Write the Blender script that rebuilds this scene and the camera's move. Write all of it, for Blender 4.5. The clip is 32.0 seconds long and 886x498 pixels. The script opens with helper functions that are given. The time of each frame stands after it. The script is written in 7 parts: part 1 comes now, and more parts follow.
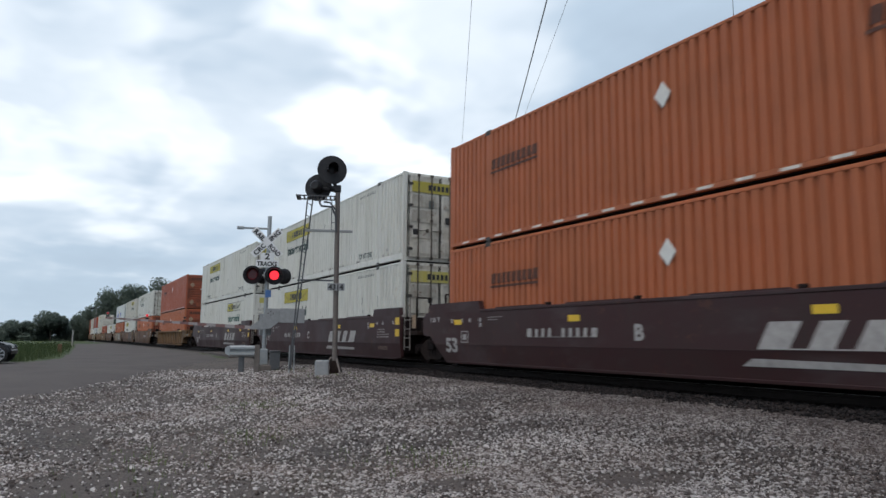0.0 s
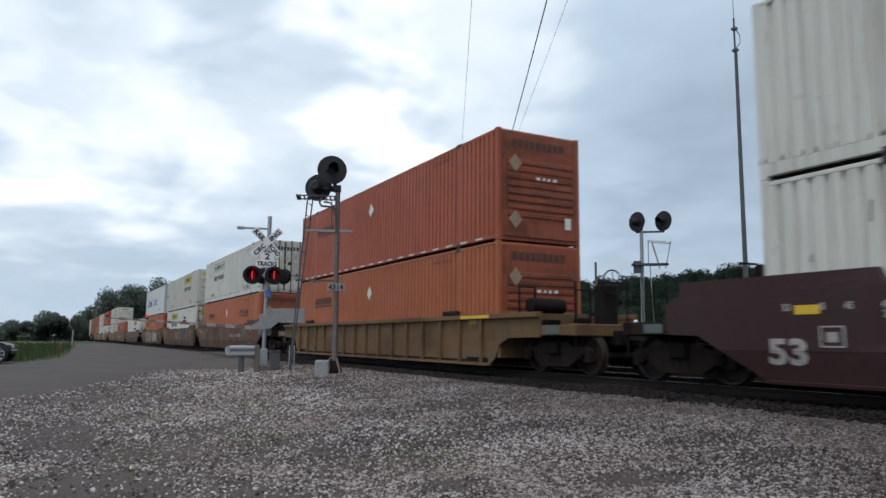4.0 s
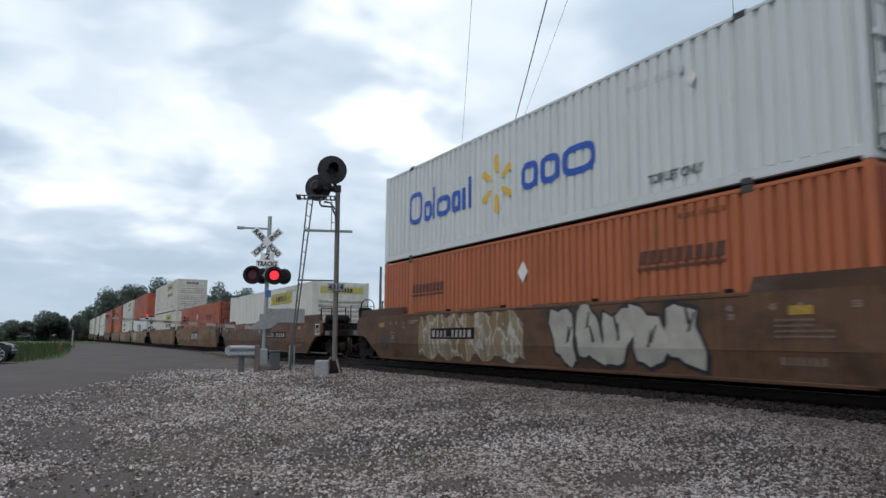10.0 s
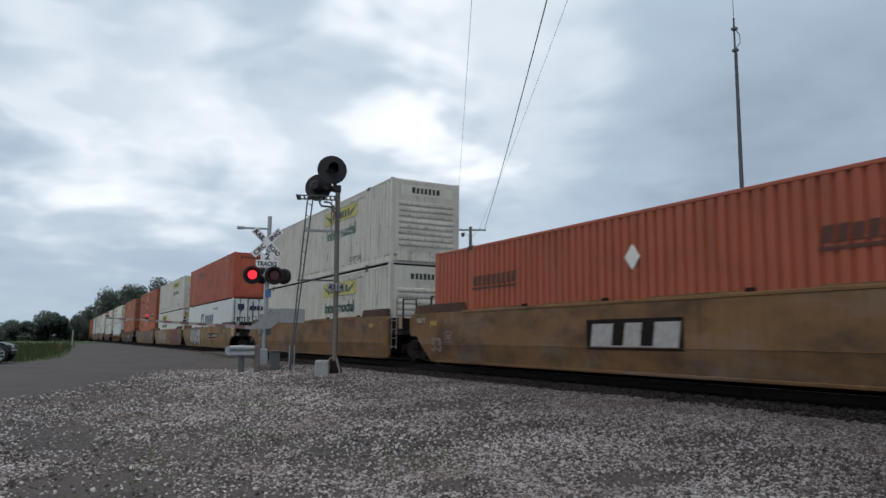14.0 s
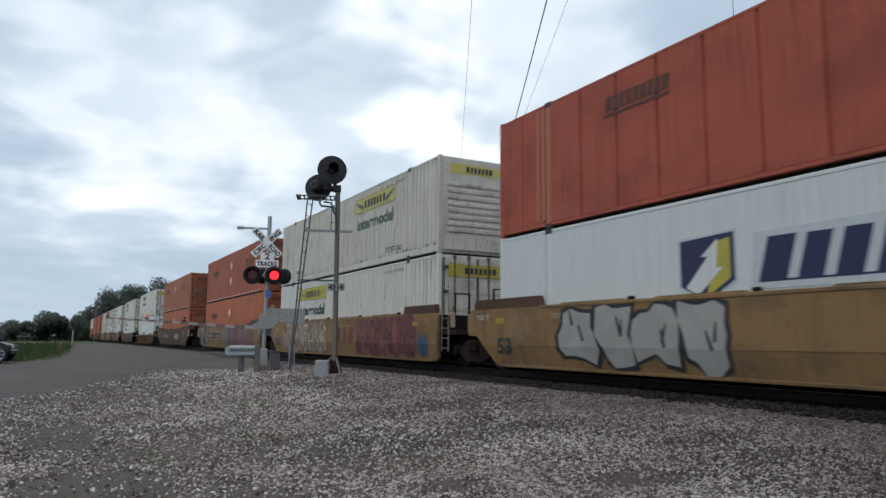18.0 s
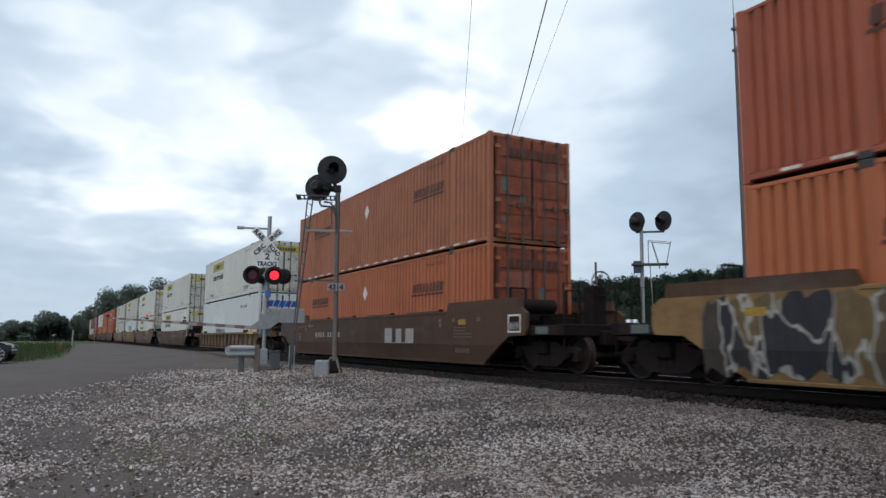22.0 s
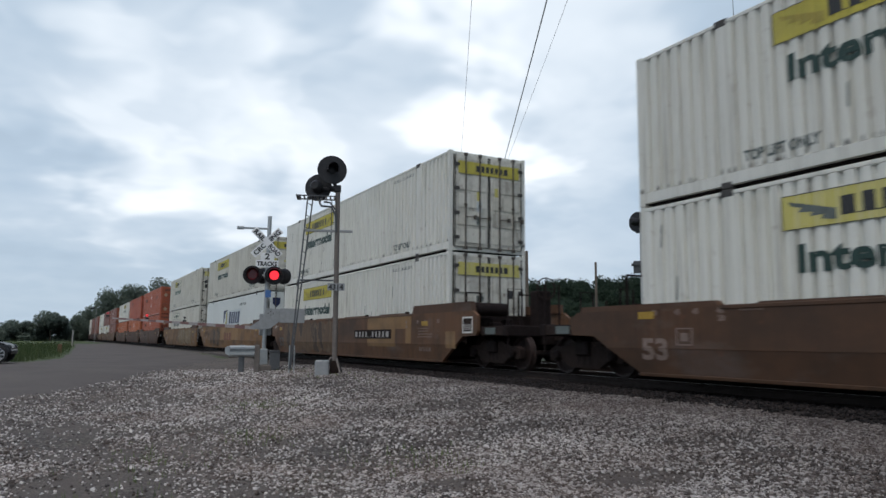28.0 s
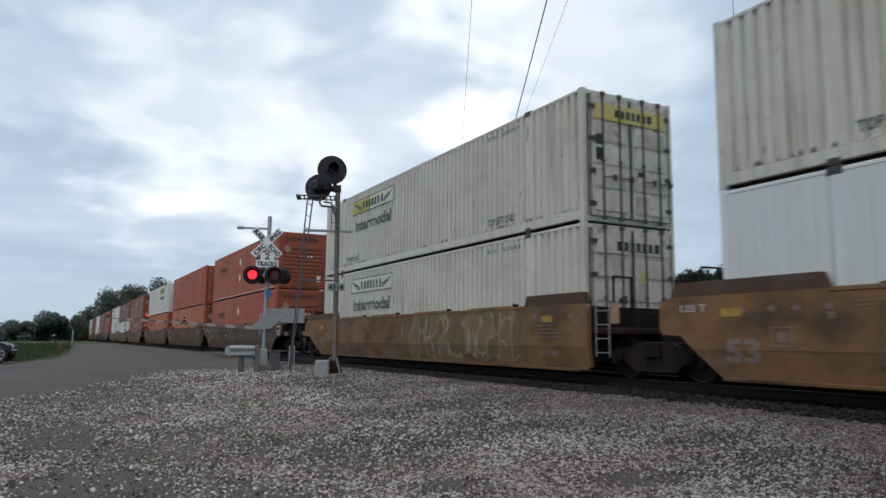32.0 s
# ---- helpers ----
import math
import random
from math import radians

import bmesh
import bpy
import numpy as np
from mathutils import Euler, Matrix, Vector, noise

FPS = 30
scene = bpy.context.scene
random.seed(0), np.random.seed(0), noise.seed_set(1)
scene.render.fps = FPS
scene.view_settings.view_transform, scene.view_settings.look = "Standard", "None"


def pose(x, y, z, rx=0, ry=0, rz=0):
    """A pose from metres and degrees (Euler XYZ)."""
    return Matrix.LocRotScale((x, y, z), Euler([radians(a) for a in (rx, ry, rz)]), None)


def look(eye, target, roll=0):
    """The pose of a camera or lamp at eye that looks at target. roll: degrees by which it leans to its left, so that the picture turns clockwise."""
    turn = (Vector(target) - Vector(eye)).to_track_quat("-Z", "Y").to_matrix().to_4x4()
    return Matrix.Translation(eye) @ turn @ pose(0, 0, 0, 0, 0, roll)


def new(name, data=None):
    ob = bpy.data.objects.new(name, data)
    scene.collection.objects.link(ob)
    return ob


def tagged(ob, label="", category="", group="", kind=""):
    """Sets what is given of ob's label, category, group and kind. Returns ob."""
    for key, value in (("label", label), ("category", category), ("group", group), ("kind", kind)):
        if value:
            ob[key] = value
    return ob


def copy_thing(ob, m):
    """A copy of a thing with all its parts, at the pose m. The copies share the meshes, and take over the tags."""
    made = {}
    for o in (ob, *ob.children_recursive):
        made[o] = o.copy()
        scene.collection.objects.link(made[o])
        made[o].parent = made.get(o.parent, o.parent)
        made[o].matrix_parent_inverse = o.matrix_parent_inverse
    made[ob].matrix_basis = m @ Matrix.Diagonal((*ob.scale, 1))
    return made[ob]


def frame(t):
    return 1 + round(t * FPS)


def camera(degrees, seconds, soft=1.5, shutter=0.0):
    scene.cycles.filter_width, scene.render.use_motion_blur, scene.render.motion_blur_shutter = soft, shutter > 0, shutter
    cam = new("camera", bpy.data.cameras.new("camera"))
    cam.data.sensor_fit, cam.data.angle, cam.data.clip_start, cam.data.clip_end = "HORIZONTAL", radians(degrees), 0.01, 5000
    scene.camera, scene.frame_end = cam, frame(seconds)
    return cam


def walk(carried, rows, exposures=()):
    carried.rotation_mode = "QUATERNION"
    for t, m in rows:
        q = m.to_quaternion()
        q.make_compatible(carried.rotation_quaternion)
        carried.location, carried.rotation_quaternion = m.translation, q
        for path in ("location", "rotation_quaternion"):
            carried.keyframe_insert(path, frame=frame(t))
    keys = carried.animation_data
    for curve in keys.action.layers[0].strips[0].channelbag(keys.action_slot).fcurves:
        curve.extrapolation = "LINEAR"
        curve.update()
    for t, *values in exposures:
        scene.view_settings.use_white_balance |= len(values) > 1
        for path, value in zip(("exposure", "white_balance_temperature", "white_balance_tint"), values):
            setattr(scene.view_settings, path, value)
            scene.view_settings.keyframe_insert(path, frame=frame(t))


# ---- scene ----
# brightness of the picture on the way, in stops
EXPOSURES = [(0.0, 0.05, 6250, 10), (9.8, 0.03, 6250, 10), (11.0, -0.1, 6250, 10), (12.2, -0.2, 6250, 10), (14.2, -0.17, 6250, 10), (16.2, -0.06, 6250, 10), (18.0, 0.0, 6250, 10), (21.0, 0.02, 6250, 10), (23.0, 0.08, 6250, 10), (25.0, -0.03, 6250, 10), (28.0, -0.05, 6250, 10), (32.0, -0.03, 6250, 10)]
SKY_GAIN = 1.0
# cloud banks: way from the eye at mid time, half width in degrees, brightness
SKY_BANKS = [((-0.955, 0.06, 0.29), 12, 0.34), ((-0.935, 0.15, 0.27), 8, 0.25), ((-0.853, 0.40, 0.333), 8, 0.26), ((-0.95, -0.05, 0.31), 10, 0.16),
             ((-0.83, 0.356, 0.427), 9, -0.06), ((-0.915, 0.30, 0.26), 15, 0.20), ((-0.80, 0.50, 0.34), 12, 0.10), ((-0.92, 0.12, 0.385), 6, -0.12), ((-0.49, 0.81, 0.31), 18, -0.10), ((-0.62, 0.76, 0.19), 10, -0.06), ((-0.77, 0.52, 0.37), 12, 0.16), ((-0.72, 0.66, 0.19), 10, -0.10), ((-0.48, 0.86, 0.19), 17, -0.14), ((-0.935, -0.03, 0.36), 7, -0.14), ((-0.985, 0.12, 0.13), 9, -0.04)]

# The eye stands on a gravel lot beside a double-track main line; x runs along the track in the
# train's direction, y across it, z is up from the top of the rail.
EYE_Z = 0.71
TRACK_Y = 10.755
cam = camera(63.81, 32.0, shutter=0.22)
VIEW = look((0, 0, EYE_Z), (-0.8801 * 0.99186, 0.4747 * 0.99186, EYE_Z + 0.12737), 0.516)
walk(cam, [(0.0, VIEW), (32.0, VIEW)], EXPOSURES)

# ---- world, sun ----
world = bpy.data.worlds.new("overcast_sky")
scene.world = world
world.use_nodes = True
wn = world.node_tree
sky = wn.nodes.new("ShaderNodeTexSky")
sky.sky_type = "NISHITA"
sky.sun_disc = False
SUN_EL, SUN_AZ = 62, 145
sky.sun_elevation, sky.sun_rotation = radians(SUN_EL), radians(SUN_AZ)
sky.dust_density = 3.0
wn.links.new(sky.outputs[0], wn.nodes["Background"].inputs[0])
wn.nodes["Background"].inputs[1].default_value = 0.12
sun = new("sun", bpy.data.lights.new("sun", "SUN"))
sun.data.energy, sun.data.angle, sun.data.color = 0.95, radians(35), (1.0, 0.985, 0.965)
sun_dir = Vector((math.sin(radians(SUN_AZ)) * math.cos(radians(SUN_EL)), math.cos(radians(SUN_AZ)) * math.cos(radians(SUN_EL)), math.sin(radians(SUN_EL))))
sun.matrix_world = look(sun_dir * 50, (0, 0, 0))


# ---- materials ----
class Nodes:
    """A short hand for node trees."""

    def __init__(self, name):
        self.mat = bpy.data.materials.new(name)
        self.mat.use_nodes = True
        self.t = self.mat.node_tree
        self.bsdf = self.t.nodes["Principled BSDF"]
        self.out = self.t.nodes["Material Output"]
        self.co = self.t.nodes.new("ShaderNodeTexCoord").outputs["Object"]

    def put(self, socket, value):
        if hasattr(value, "is_output"):
            self.t.links.new(value, socket)
        elif isinstance(value, tuple) and len(value) == 3 and socket.type == "RGBA":
            socket.default_value = (*value, 1)
        else:
            socket.default_value = value

    def scaled(self, sx, sy, sz, source=None):
        n = self.t.nodes.new("ShaderNodeVectorMath")
        n.operation = "MULTIPLY"
        self.put(n.inputs[0], source or self.co)
        n.inputs[1].default_value = (sx, sy, sz)
        return n.outputs[0]

    def shifted(self, source):
        """The place moved by a step of its own for each object, so that copies differ."""
        info = self.t.nodes.new("ShaderNodeObjectInfo")
        n = self.t.nodes.new("ShaderNodeVectorMath")
        n.operation = "ADD"
        self.put(n.inputs[0], source)
        self.put(n.inputs[1], self.math("MULTIPLY", info.outputs["Random"], 37.0))
        return n.outputs[0]

    def noise(self, scale, detail=4, rough=0.55, vector=None):
        n = self.t.nodes.new("ShaderNodeTexNoise")
        n.inputs["Scale"].default_value = scale
        n.inputs["Detail"].default_value = detail
        n.inputs["Roughness"].default_value = rough
        self.put(n.inputs["Vector"], vector or self.co)
        return n.outputs["Fac"]

    def ramp(self, fac, a, b, va=0.0, vb=1.0):
        n = self.t.nodes.new("ShaderNodeMapRange")
        self.put(n.inputs[0], fac)
        for k, v in ((1, a), (2, b), (3, va), (4, vb)):
            n.inputs[k].default_value = v
        return n.outputs[0]

    def math(self, op, a, b=0.0):
        n = self.t.nodes.new("ShaderNodeMath")
        n.operation = op
        self.put(n.inputs[0], a)
        self.put(n.inputs[1], b)
        return n.outputs[0]

    def mix(self, fac, a, b, kind="MIX"):
        n = self.t.nodes.new("ShaderNodeMix")
        n.data_type, n.blend_type = "RGBA", kind
        self.put(n.inputs[0], fac)
        self.put(n.inputs[6], a)
        self.put(n.inputs[7], b)
        return n.outputs[2]

    def random(self):
        return self.t.nodes.new("ShaderNodeObjectInfo").outputs["Random"]

    def island(self):
        return self.t.nodes.new("ShaderNodeNewGeometry").outputs["Random Per Island"]

    def axis(self, k, source=None):
        n = self.t.nodes.new("ShaderNodeSeparateXYZ")
        self.put(n.inputs[0], source or self.co)
        return n.outputs[k]

    def bump(self, height, strength, distance=0.02):
        n = self.t.nodes.new("ShaderNodeBump")
        n.inputs["Strength"].default_value = strength
        n.inputs["Distance"].default_value = distance
        self.put(n.inputs["Height"], height)
        self.put(self.bsdf.inputs["Normal"], n.outputs[0])

    def done(self, colour, rough=0.6, metal=0.0, spec=0.4):
        self.put(self.bsdf.inputs["Base Color"], colour)
        self.put(self.bsdf.inputs["Roughness"], rough)
        self.put(self.bsdf.inputs["Metallic"], metal)
        self.bsdf.inputs["Specular IOR Level"].default_value = spec
        return self.mat


def painted(name, colour, dirt=(0.09, 0.075, 0.06), amount=0.5, rough=0.55, fade=(1.0, 1.0, 1.0), rust=0.0, vary=0.08, blotch=0.0, scuff=0.0):
    """Weathered paint on steel: chalky fading, rain streaks, specks and some rust."""
    n = Nodes(name)
    place = n.shifted(n.co)
    cloudy = n.noise(0.45, 4, 0.6, place)
    streak = n.noise(1.0, 5, 0.65, n.scaled(6.5, 6.5, 0.35, place))
    speck = n.noise(26.0, 3, 0.6, place)
    thread = n.noise(1.0, 3, 0.6, n.scaled(24.0, 24.0, 0.3, place))
    c = n.mix(n.ramp(cloudy, 0.3, 0.75, 0.0, 0.5), colour, tuple(min(1.0, a * b) for a, b in zip(colour, fade)))
    c = n.mix(n.ramp(n.random(), 0, 1, 0, vary), c, (0.02, 0.02, 0.02))
    c = n.mix(n.math("MULTIPLY", n.ramp(streak, 0.5, 0.8, 0, amount), n.ramp(cloudy, 0.35, 0.65, 0.25, 1)), c, dirt)
    c = n.mix(n.ramp(speck, 0.66, 0.76, 0, amount * 0.7), c, dirt)
    c = n.mix(n.ramp(thread, 0.52, 0.75, 0, amount * 0.4), c, dirt)
    if blotch:
        c = n.mix(n.ramp(n.noise(0.7, 7, 0.62, n.scaled(1.0, 1.0, 1.6, place)), 0.46, 0.64, 0, blotch), c, dirt)
        c = n.mix(n.ramp(n.noise(0.5, 5, 0.6, n.scaled(1.0, 1.0, 2.2, place)), 0.56, 0.7, 0, blotch * 0.5), c, tuple(0.35 * a + 0.13 for a in colour))
    if scuff:
        z = n.axis(2)
        worn = n.ramp(n.noise(1.0, 2, 0.5, n.scaled(9.0, 0.0, 0.8, place)), 0.52, 0.6, 0, scuff)
        band = n.math("MULTIPLY", n.ramp(z, 0.24, 0.27), n.ramp(z, 0.30, 0.36, 1, 0))
        c = n.mix(n.math("MULTIPLY", worn, band), c, (0.05, 0.04, 0.035))
    if rust:
        c = n.mix(n.ramp(n.noise(3.2, 7, 0.72, place), 0.6, 0.68, 0, rust), c, (0.13, 0.05, 0.025))
    n.bump(n.noise(3.0, 3, 0.5, place), 0.12, 0.02)
    return n.done(c, n.ramp(cloudy, 0.3, 0.7, rough - 0.08, rough + 0.15), 0.0, 0.3)


def plain(name, colour, rough=0.6, metal=0.0, scale=9.0, vary=0.35, spec=0.4):
    n = Nodes(name)
    f = n.noise(scale, 5, 0.6, n.shifted(n.co))
    c = n.mix(n.ramp(f, 0.3, 0.75, 0, vary), colour, tuple(a * 0.35 for a in colour))
    return n.done(c, n.ramp(f, 0.3, 0.7, max(0.05, rough - 0.1), min(1, rough + 0.1)), metal, spec)


def glowing(name, colour, strength):
    n = Nodes(name)
    n.put(n.bsdf.inputs["Emission Color"], colour)
    n.bsdf.inputs["Emission Strength"].default_value = strength
    return n.done(colour, 0.4)


WHITE = painted("cream_white_paint", (0.655, 0.655, 0.60), (0.14, 0.12, 0.085), 0.7, 0.5, (0.93, 0.92, 0.85), rust=0.25, scuff=0.85)
IVORY = painted("ivory_white_paint", (0.585, 0.575, 0.51), (0.13, 0.11, 0.08), 0.8, 0.5, (0.9, 0.88, 0.8), rust=0.35, scuff=0.9, blotch=0.12)
DOOR_WHITE = painted("grimy_door_white", (0.62, 0.61, 0.54), (0.075, 0.055, 0.038), 0.9, 0.55, (0.78, 0.73, 0.64), rust=0.8, blotch=0.42)
COOL = painted("cool_white_paint", (0.60, 0.63, 0.605), (0.25, 0.24, 0.21), 0.35, 0.42, (0.96, 0.97, 0.97))
DULL = painted("browned_orange_paint", (0.37, 0.133, 0.063), (0.12, 0.058, 0.034), 0.7, 0.55, (0.9, 1.12, 1.25), vary=0.12, blotch=0.25)
DOOR_ORANGE = painted("grimy_orange_doors", (0.31, 0.075, 0.033), (0.05, 0.025, 0.016), 0.95, 0.55, (0.7, 0.8, 0.9), rust=0.6, blotch=0.6)
ORANGE = painted("faded_orange_paint", (0.445, 0.129, 0.05), (0.14, 0.05, 0.025), 0.65, 0.5, (0.86, 1.12, 1.3), vary=0.15, blotch=0.12)
VERMILION = painted("sun_bleached_red_orange_paint", (0.385, 0.099, 0.049), (0.12, 0.04, 0.02), 0.65, 0.5, (0.92, 1.12, 1.25), vary=0.12, blotch=0.15)
RED = painted("chalky_red_paint", (0.42, 0.09, 0.046), (0.07, 0.03, 0.022), 0.8, 0.6, (1.05, 1.35, 1.5), vary=0.2, blotch=0.3)
# orange paled and greyed: distance haze put into the paint colour
HAZED = painted("hazed_pink_orange_paint", (0.27, 0.13, 0.105), (0.14, 0.08, 0.065), 0.6, 0.55, (1.05, 1.15, 1.2), vary=0.25, blotch=0.25)
RAW = painted("oxide_primer_panel", (0.41, 0.16, 0.085), (0.2, 0.08, 0.05), 0.5, 0.7)
MAROON = painted("maroon_steel_paint", (0.040, 0.0145, 0.0145), (0.036, 0.026, 0.021), 0.7, 0.5, (1.25, 1.3, 1.3), rust=0.35, blotch=0.35)
BROWN = painted("road_brown_steel", (0.115, 0.059, 0.030), (0.036, 0.023, 0.015), 0.85, 0.62, (1.4, 1.35, 1.3), rust=0.6, blotch=0.72)
GOLD = painted("dusty_gold_steel", (0.185, 0.10, 0.038), (0.055, 0.034, 0.021), 0.85, 0.62, (1.25, 1.2, 1.2), rust=0.65, blotch=0.8)
OCHRE = painted("bright_ochre_steel", (0.25, 0.146, 0.052), (0.08, 0.054, 0.031), 0.8, 0.6, (0.85, 0.9, 1.05), rust=0.55, blotch=0.7)
DUSK = painted("sooty_brown_steel", (0.072, 0.037, 0.020), (0.03, 0.02, 0.013), 0.8, 0.62, (1.6, 1.5, 1.4), rust=0.5, blotch=0.5)
RUSTRIB = painted("rust_brown_rib_steel", (0.135, 0.078, 0.041), (0.042, 0.027, 0.018), 0.95, 0.65, (1.25, 1.25, 1.25), rust=0.85, blotch=0.8)
TAN = painted("tan_rib_steel", (0.175, 0.10, 0.042), (0.05, 0.033, 0.02), 0.85, 0.62, (0.85, 0.85, 0.9), rust=0.6, blotch=0.6)
GRIME = plain("grimy_dark_steel", (0.017, 0.012, 0.011), 0.75, spec=0.1)
RUSTY = plain("rusty_brown_steel", (0.027, 0.018, 0.015), 0.75, spec=0.12)
WHEEL = plain("greasy_wheel_steel", (0.034, 0.023, 0.020), 0.55, spec=0.2)
TREAD = plain("polished_wheel_tread", (0.42, 0.40, 0.38), 0.3, 0.9)
ROD = plain("grimy_lock_rod_steel", (0.10, 0.085, 0.07), 0.6, 0.3)
PALE_ROD = plain("pale_ladder_steel", (0.24, 0.21, 0.185), 0.55, 0.1)
CASTING = plain("dark_corner_casting", (0.05, 0.045, 0.04), 0.6)
CREAM_CASTING = plain("painted_corner_casting", (0.52, 0.51, 0.46), 0.6)
SEAL = plain("black_rubber_seal", (0.015, 0.015, 0.015), 0.7)
YELLOW = painted("yellow_panel_paint", (0.47, 0.41, 0.065), (0.2, 0.165, 0.06), 0.75, 0.5, blotch=0.25)
YELLOW_OLD = painted("worn_yellow_panel_paint", (0.50, 0.45, 0.12), (0.55, 0.54, 0.46), 0.9, 0.6)
CREAMBOX = painted("faded_panel_outline", (0.60, 0.60, 0.50), (0.3, 0.29, 0.25), 0.7, 0.6)
GREEN = plain("dark_green_lettering", (0.017, 0.045, 0.036), 0.5, vary=0.3)
GREY_INK = plain("worn_grey_lettering", (0.12, 0.14, 0.13), 0.6, vary=0.5)
OLIVE_INK = plain("olive_ornament_paint", (0.33, 0.27, 0.05), 0.5)
BLACK_INK = plain("black_lettering", (0.03, 0.03, 0.03), 0.5, vary=0.3)
BROWN_INK = plain("dark_brown_lettering", (0.10, 0.035, 0.018), 0.55, vary=0.5)
WHITE_INK = plain("white_lettering", (0.40, 0.375, 0.35), 0.55, vary=0.5)
GHOST_INK = plain("faded_white_lettering", (0.22, 0.16, 0.13), 0.6, vary=0.6)
NAVY = plain("navy_lettering", (0.018, 0.026, 0.075), 0.45, vary=0.3)
BLUE = plain("bright_blue_lettering", (0.02, 0.085, 0.40), 0.45, vary=0.2)
SPARK = plain("amber_spark_paint", (0.72, 0.46, 0.06), 0.5, vary=0.3)
GHOST_WHITE = plain("raised_white_lettering", (0.69, 0.72, 0.71), 0.45, vary=0.2)
WORN_GREEN = plain("worn_green_lettering", (0.085, 0.15, 0.12), 0.6, scale=5.0, vary=0.6)
PALE_INK = plain("pale_grey_lettering", (0.50, 0.54, 0.54), 0.5, vary=0.3)
RED_INK = plain("dark_red_lettering", (0.16, 0.045, 0.024), 0.6, vary=0.5)
PLACARD = plain("white_placard", (0.74, 0.72, 0.66), 0.5, vary=0.3)
PLACARD_OLD = plain("stained_tan_placard", (0.36, 0.25, 0.16), 0.6, scale=14, vary=0.7)
REFLECT = plain("yellow_reflector", (0.72, 0.47, 0.03), 0.35, vary=0.2)
REFLECT_W = plain("white_reflective_tape", (0.74, 0.68, 0.60), 0.4, vary=0.5)
YELLOW_DULL = plain("dirty_yellow_reflector", (0.42, 0.26, 0.03), 0.5, scale=14, vary=0.8)
RAWTAN = painted("tan_touch_up_paint", (0.25, 0.145, 0.06), (0.07, 0.045, 0.025), 0.8, 0.6, blotch=0.4)
TAG_WHITE = plain("white_spray_paint", (0.40, 0.375, 0.32), 0.6, scale=2.0, vary=0.55)
TAG_BLACK = plain("black_spray_paint", (0.022, 0.02, 0.022), 0.6, scale=2.0)
TAG_GREY = plain("silver_spray_paint", (0.33, 0.32, 0.29), 0.5, scale=2.0, vary=0.4)
TAG_BLUE = plain("blue_spray_paint", (0.05, 0.085, 0.13), 0.6, scale=2.0, vary=0.6)
def sprayed(name, a, b, line, scale=1.5, thick=0.045):
    """Aerosol lettering without words: cells of two colours, hard wandering outlines, overspray."""
    n = Nodes(name)
    place = n.shifted(n.scaled(1.5, 0.0, 0.75))
    warp = n.t.nodes.new("ShaderNodeTexNoise")
    warp.inputs["Scale"].default_value, warp.inputs["Detail"].default_value = 1.7, 2.0
    n.put(warp.inputs["Vector"], place)
    mixed = n.t.nodes.new("ShaderNodeVectorMath")
    mixed.operation = "MULTIPLY_ADD"
    n.put(mixed.inputs[0], warp.outputs["Color"])
    mixed.inputs[1].default_value = (0.9, 0.9, 0.9)
    n.put(mixed.inputs[2], place)
    cell = n.t.nodes.new("ShaderNodeTexVoronoi")
    cell.feature = "DISTANCE_TO_EDGE"
    cell.inputs["Scale"].default_value = scale
    n.put(cell.inputs["Vector"], mixed.outputs[0])
    hue = n.t.nodes.new("ShaderNodeTexVoronoi")
    hue.inputs["Scale"].default_value = scale
    n.put(hue.inputs["Vector"], mixed.outputs[0])
    pick = n.axis(0, hue.outputs["Color"])
    c = n.mix(n.ramp(pick, 0.35, 0.5), a, b)
    c = n.mix(n.ramp(n.noise(3.5, 4, 0.6, place), 0.35, 0.75, 0, 0.55), c, tuple(v * 0.4 for v in a))
    c = n.mix(n.ramp(cell.outputs["Distance"], thick * 0.8, thick * 1.2, 1, 0), c, line)
    c = n.mix(n.ramp(n.noise(1.0, 5, 0.65, n.scaled(6.5, 6.5, 0.4, place)), 0.5, 0.8, 0, 0.5), c, (0.06, 0.045, 0.035))
    return n.done(c, 0.6, 0.0, 0.3)


ART_RED = sprayed("red_pink_spray_art", (0.25, 0.085, 0.06), (0.16, 0.055, 0.05), (0.035, 0.022, 0.024), 1.8, 0.04)
ART_PALE = sprayed("pale_grey_spray_art", (0.20, 0.135, 0.06), (0.25, 0.195, 0.12), (0.37, 0.35, 0.30), 1.8, 0.05)
ART_SMOKE = sprayed("smoky_white_spray_art", (0.15, 0.105, 0.05), (0.20, 0.14, 0.065), (0.25, 0.21, 0.16), 1.2, 0.03)
ART_MAUVE = sprayed("mauve_spray_art", (0.25, 0.13, 0.115), (0.19, 0.10, 0.105), (0.045, 0.03, 0.032), 1.9, 0.06)
ART_DARK = sprayed("black_brown_spray_art", (0.055, 0.036, 0.023), (0.125, 0.074, 0.038), (0.15, 0.105, 0.065), 1.2, 0.02)
ART_INK = sprayed("black_and_silver_spray_art", (0.018, 0.016, 0.018), (0.10, 0.055, 0.03), (0.28, 0.25, 0.21), 1.6, 0.022)
ART_SILVER = sprayed("silver_outlined_spray_art", (0.028, 0.028, 0.032), (0.17, 0.115, 0.05), (0.34, 0.32, 0.28), 1.1, 0.03)
GALV = plain("galvanised_steel", (0.36, 0.38, 0.38), 0.45, 0.5, vary=0.3)
GREYPAINT = plain("weathered_grey_paint", (0.30, 0.31, 0.31), 0.6, vary=0.35)
SIGNAL_BLACK = plain("flat_black_signal_paint", (0.016, 0.016, 0.018), 0.6)
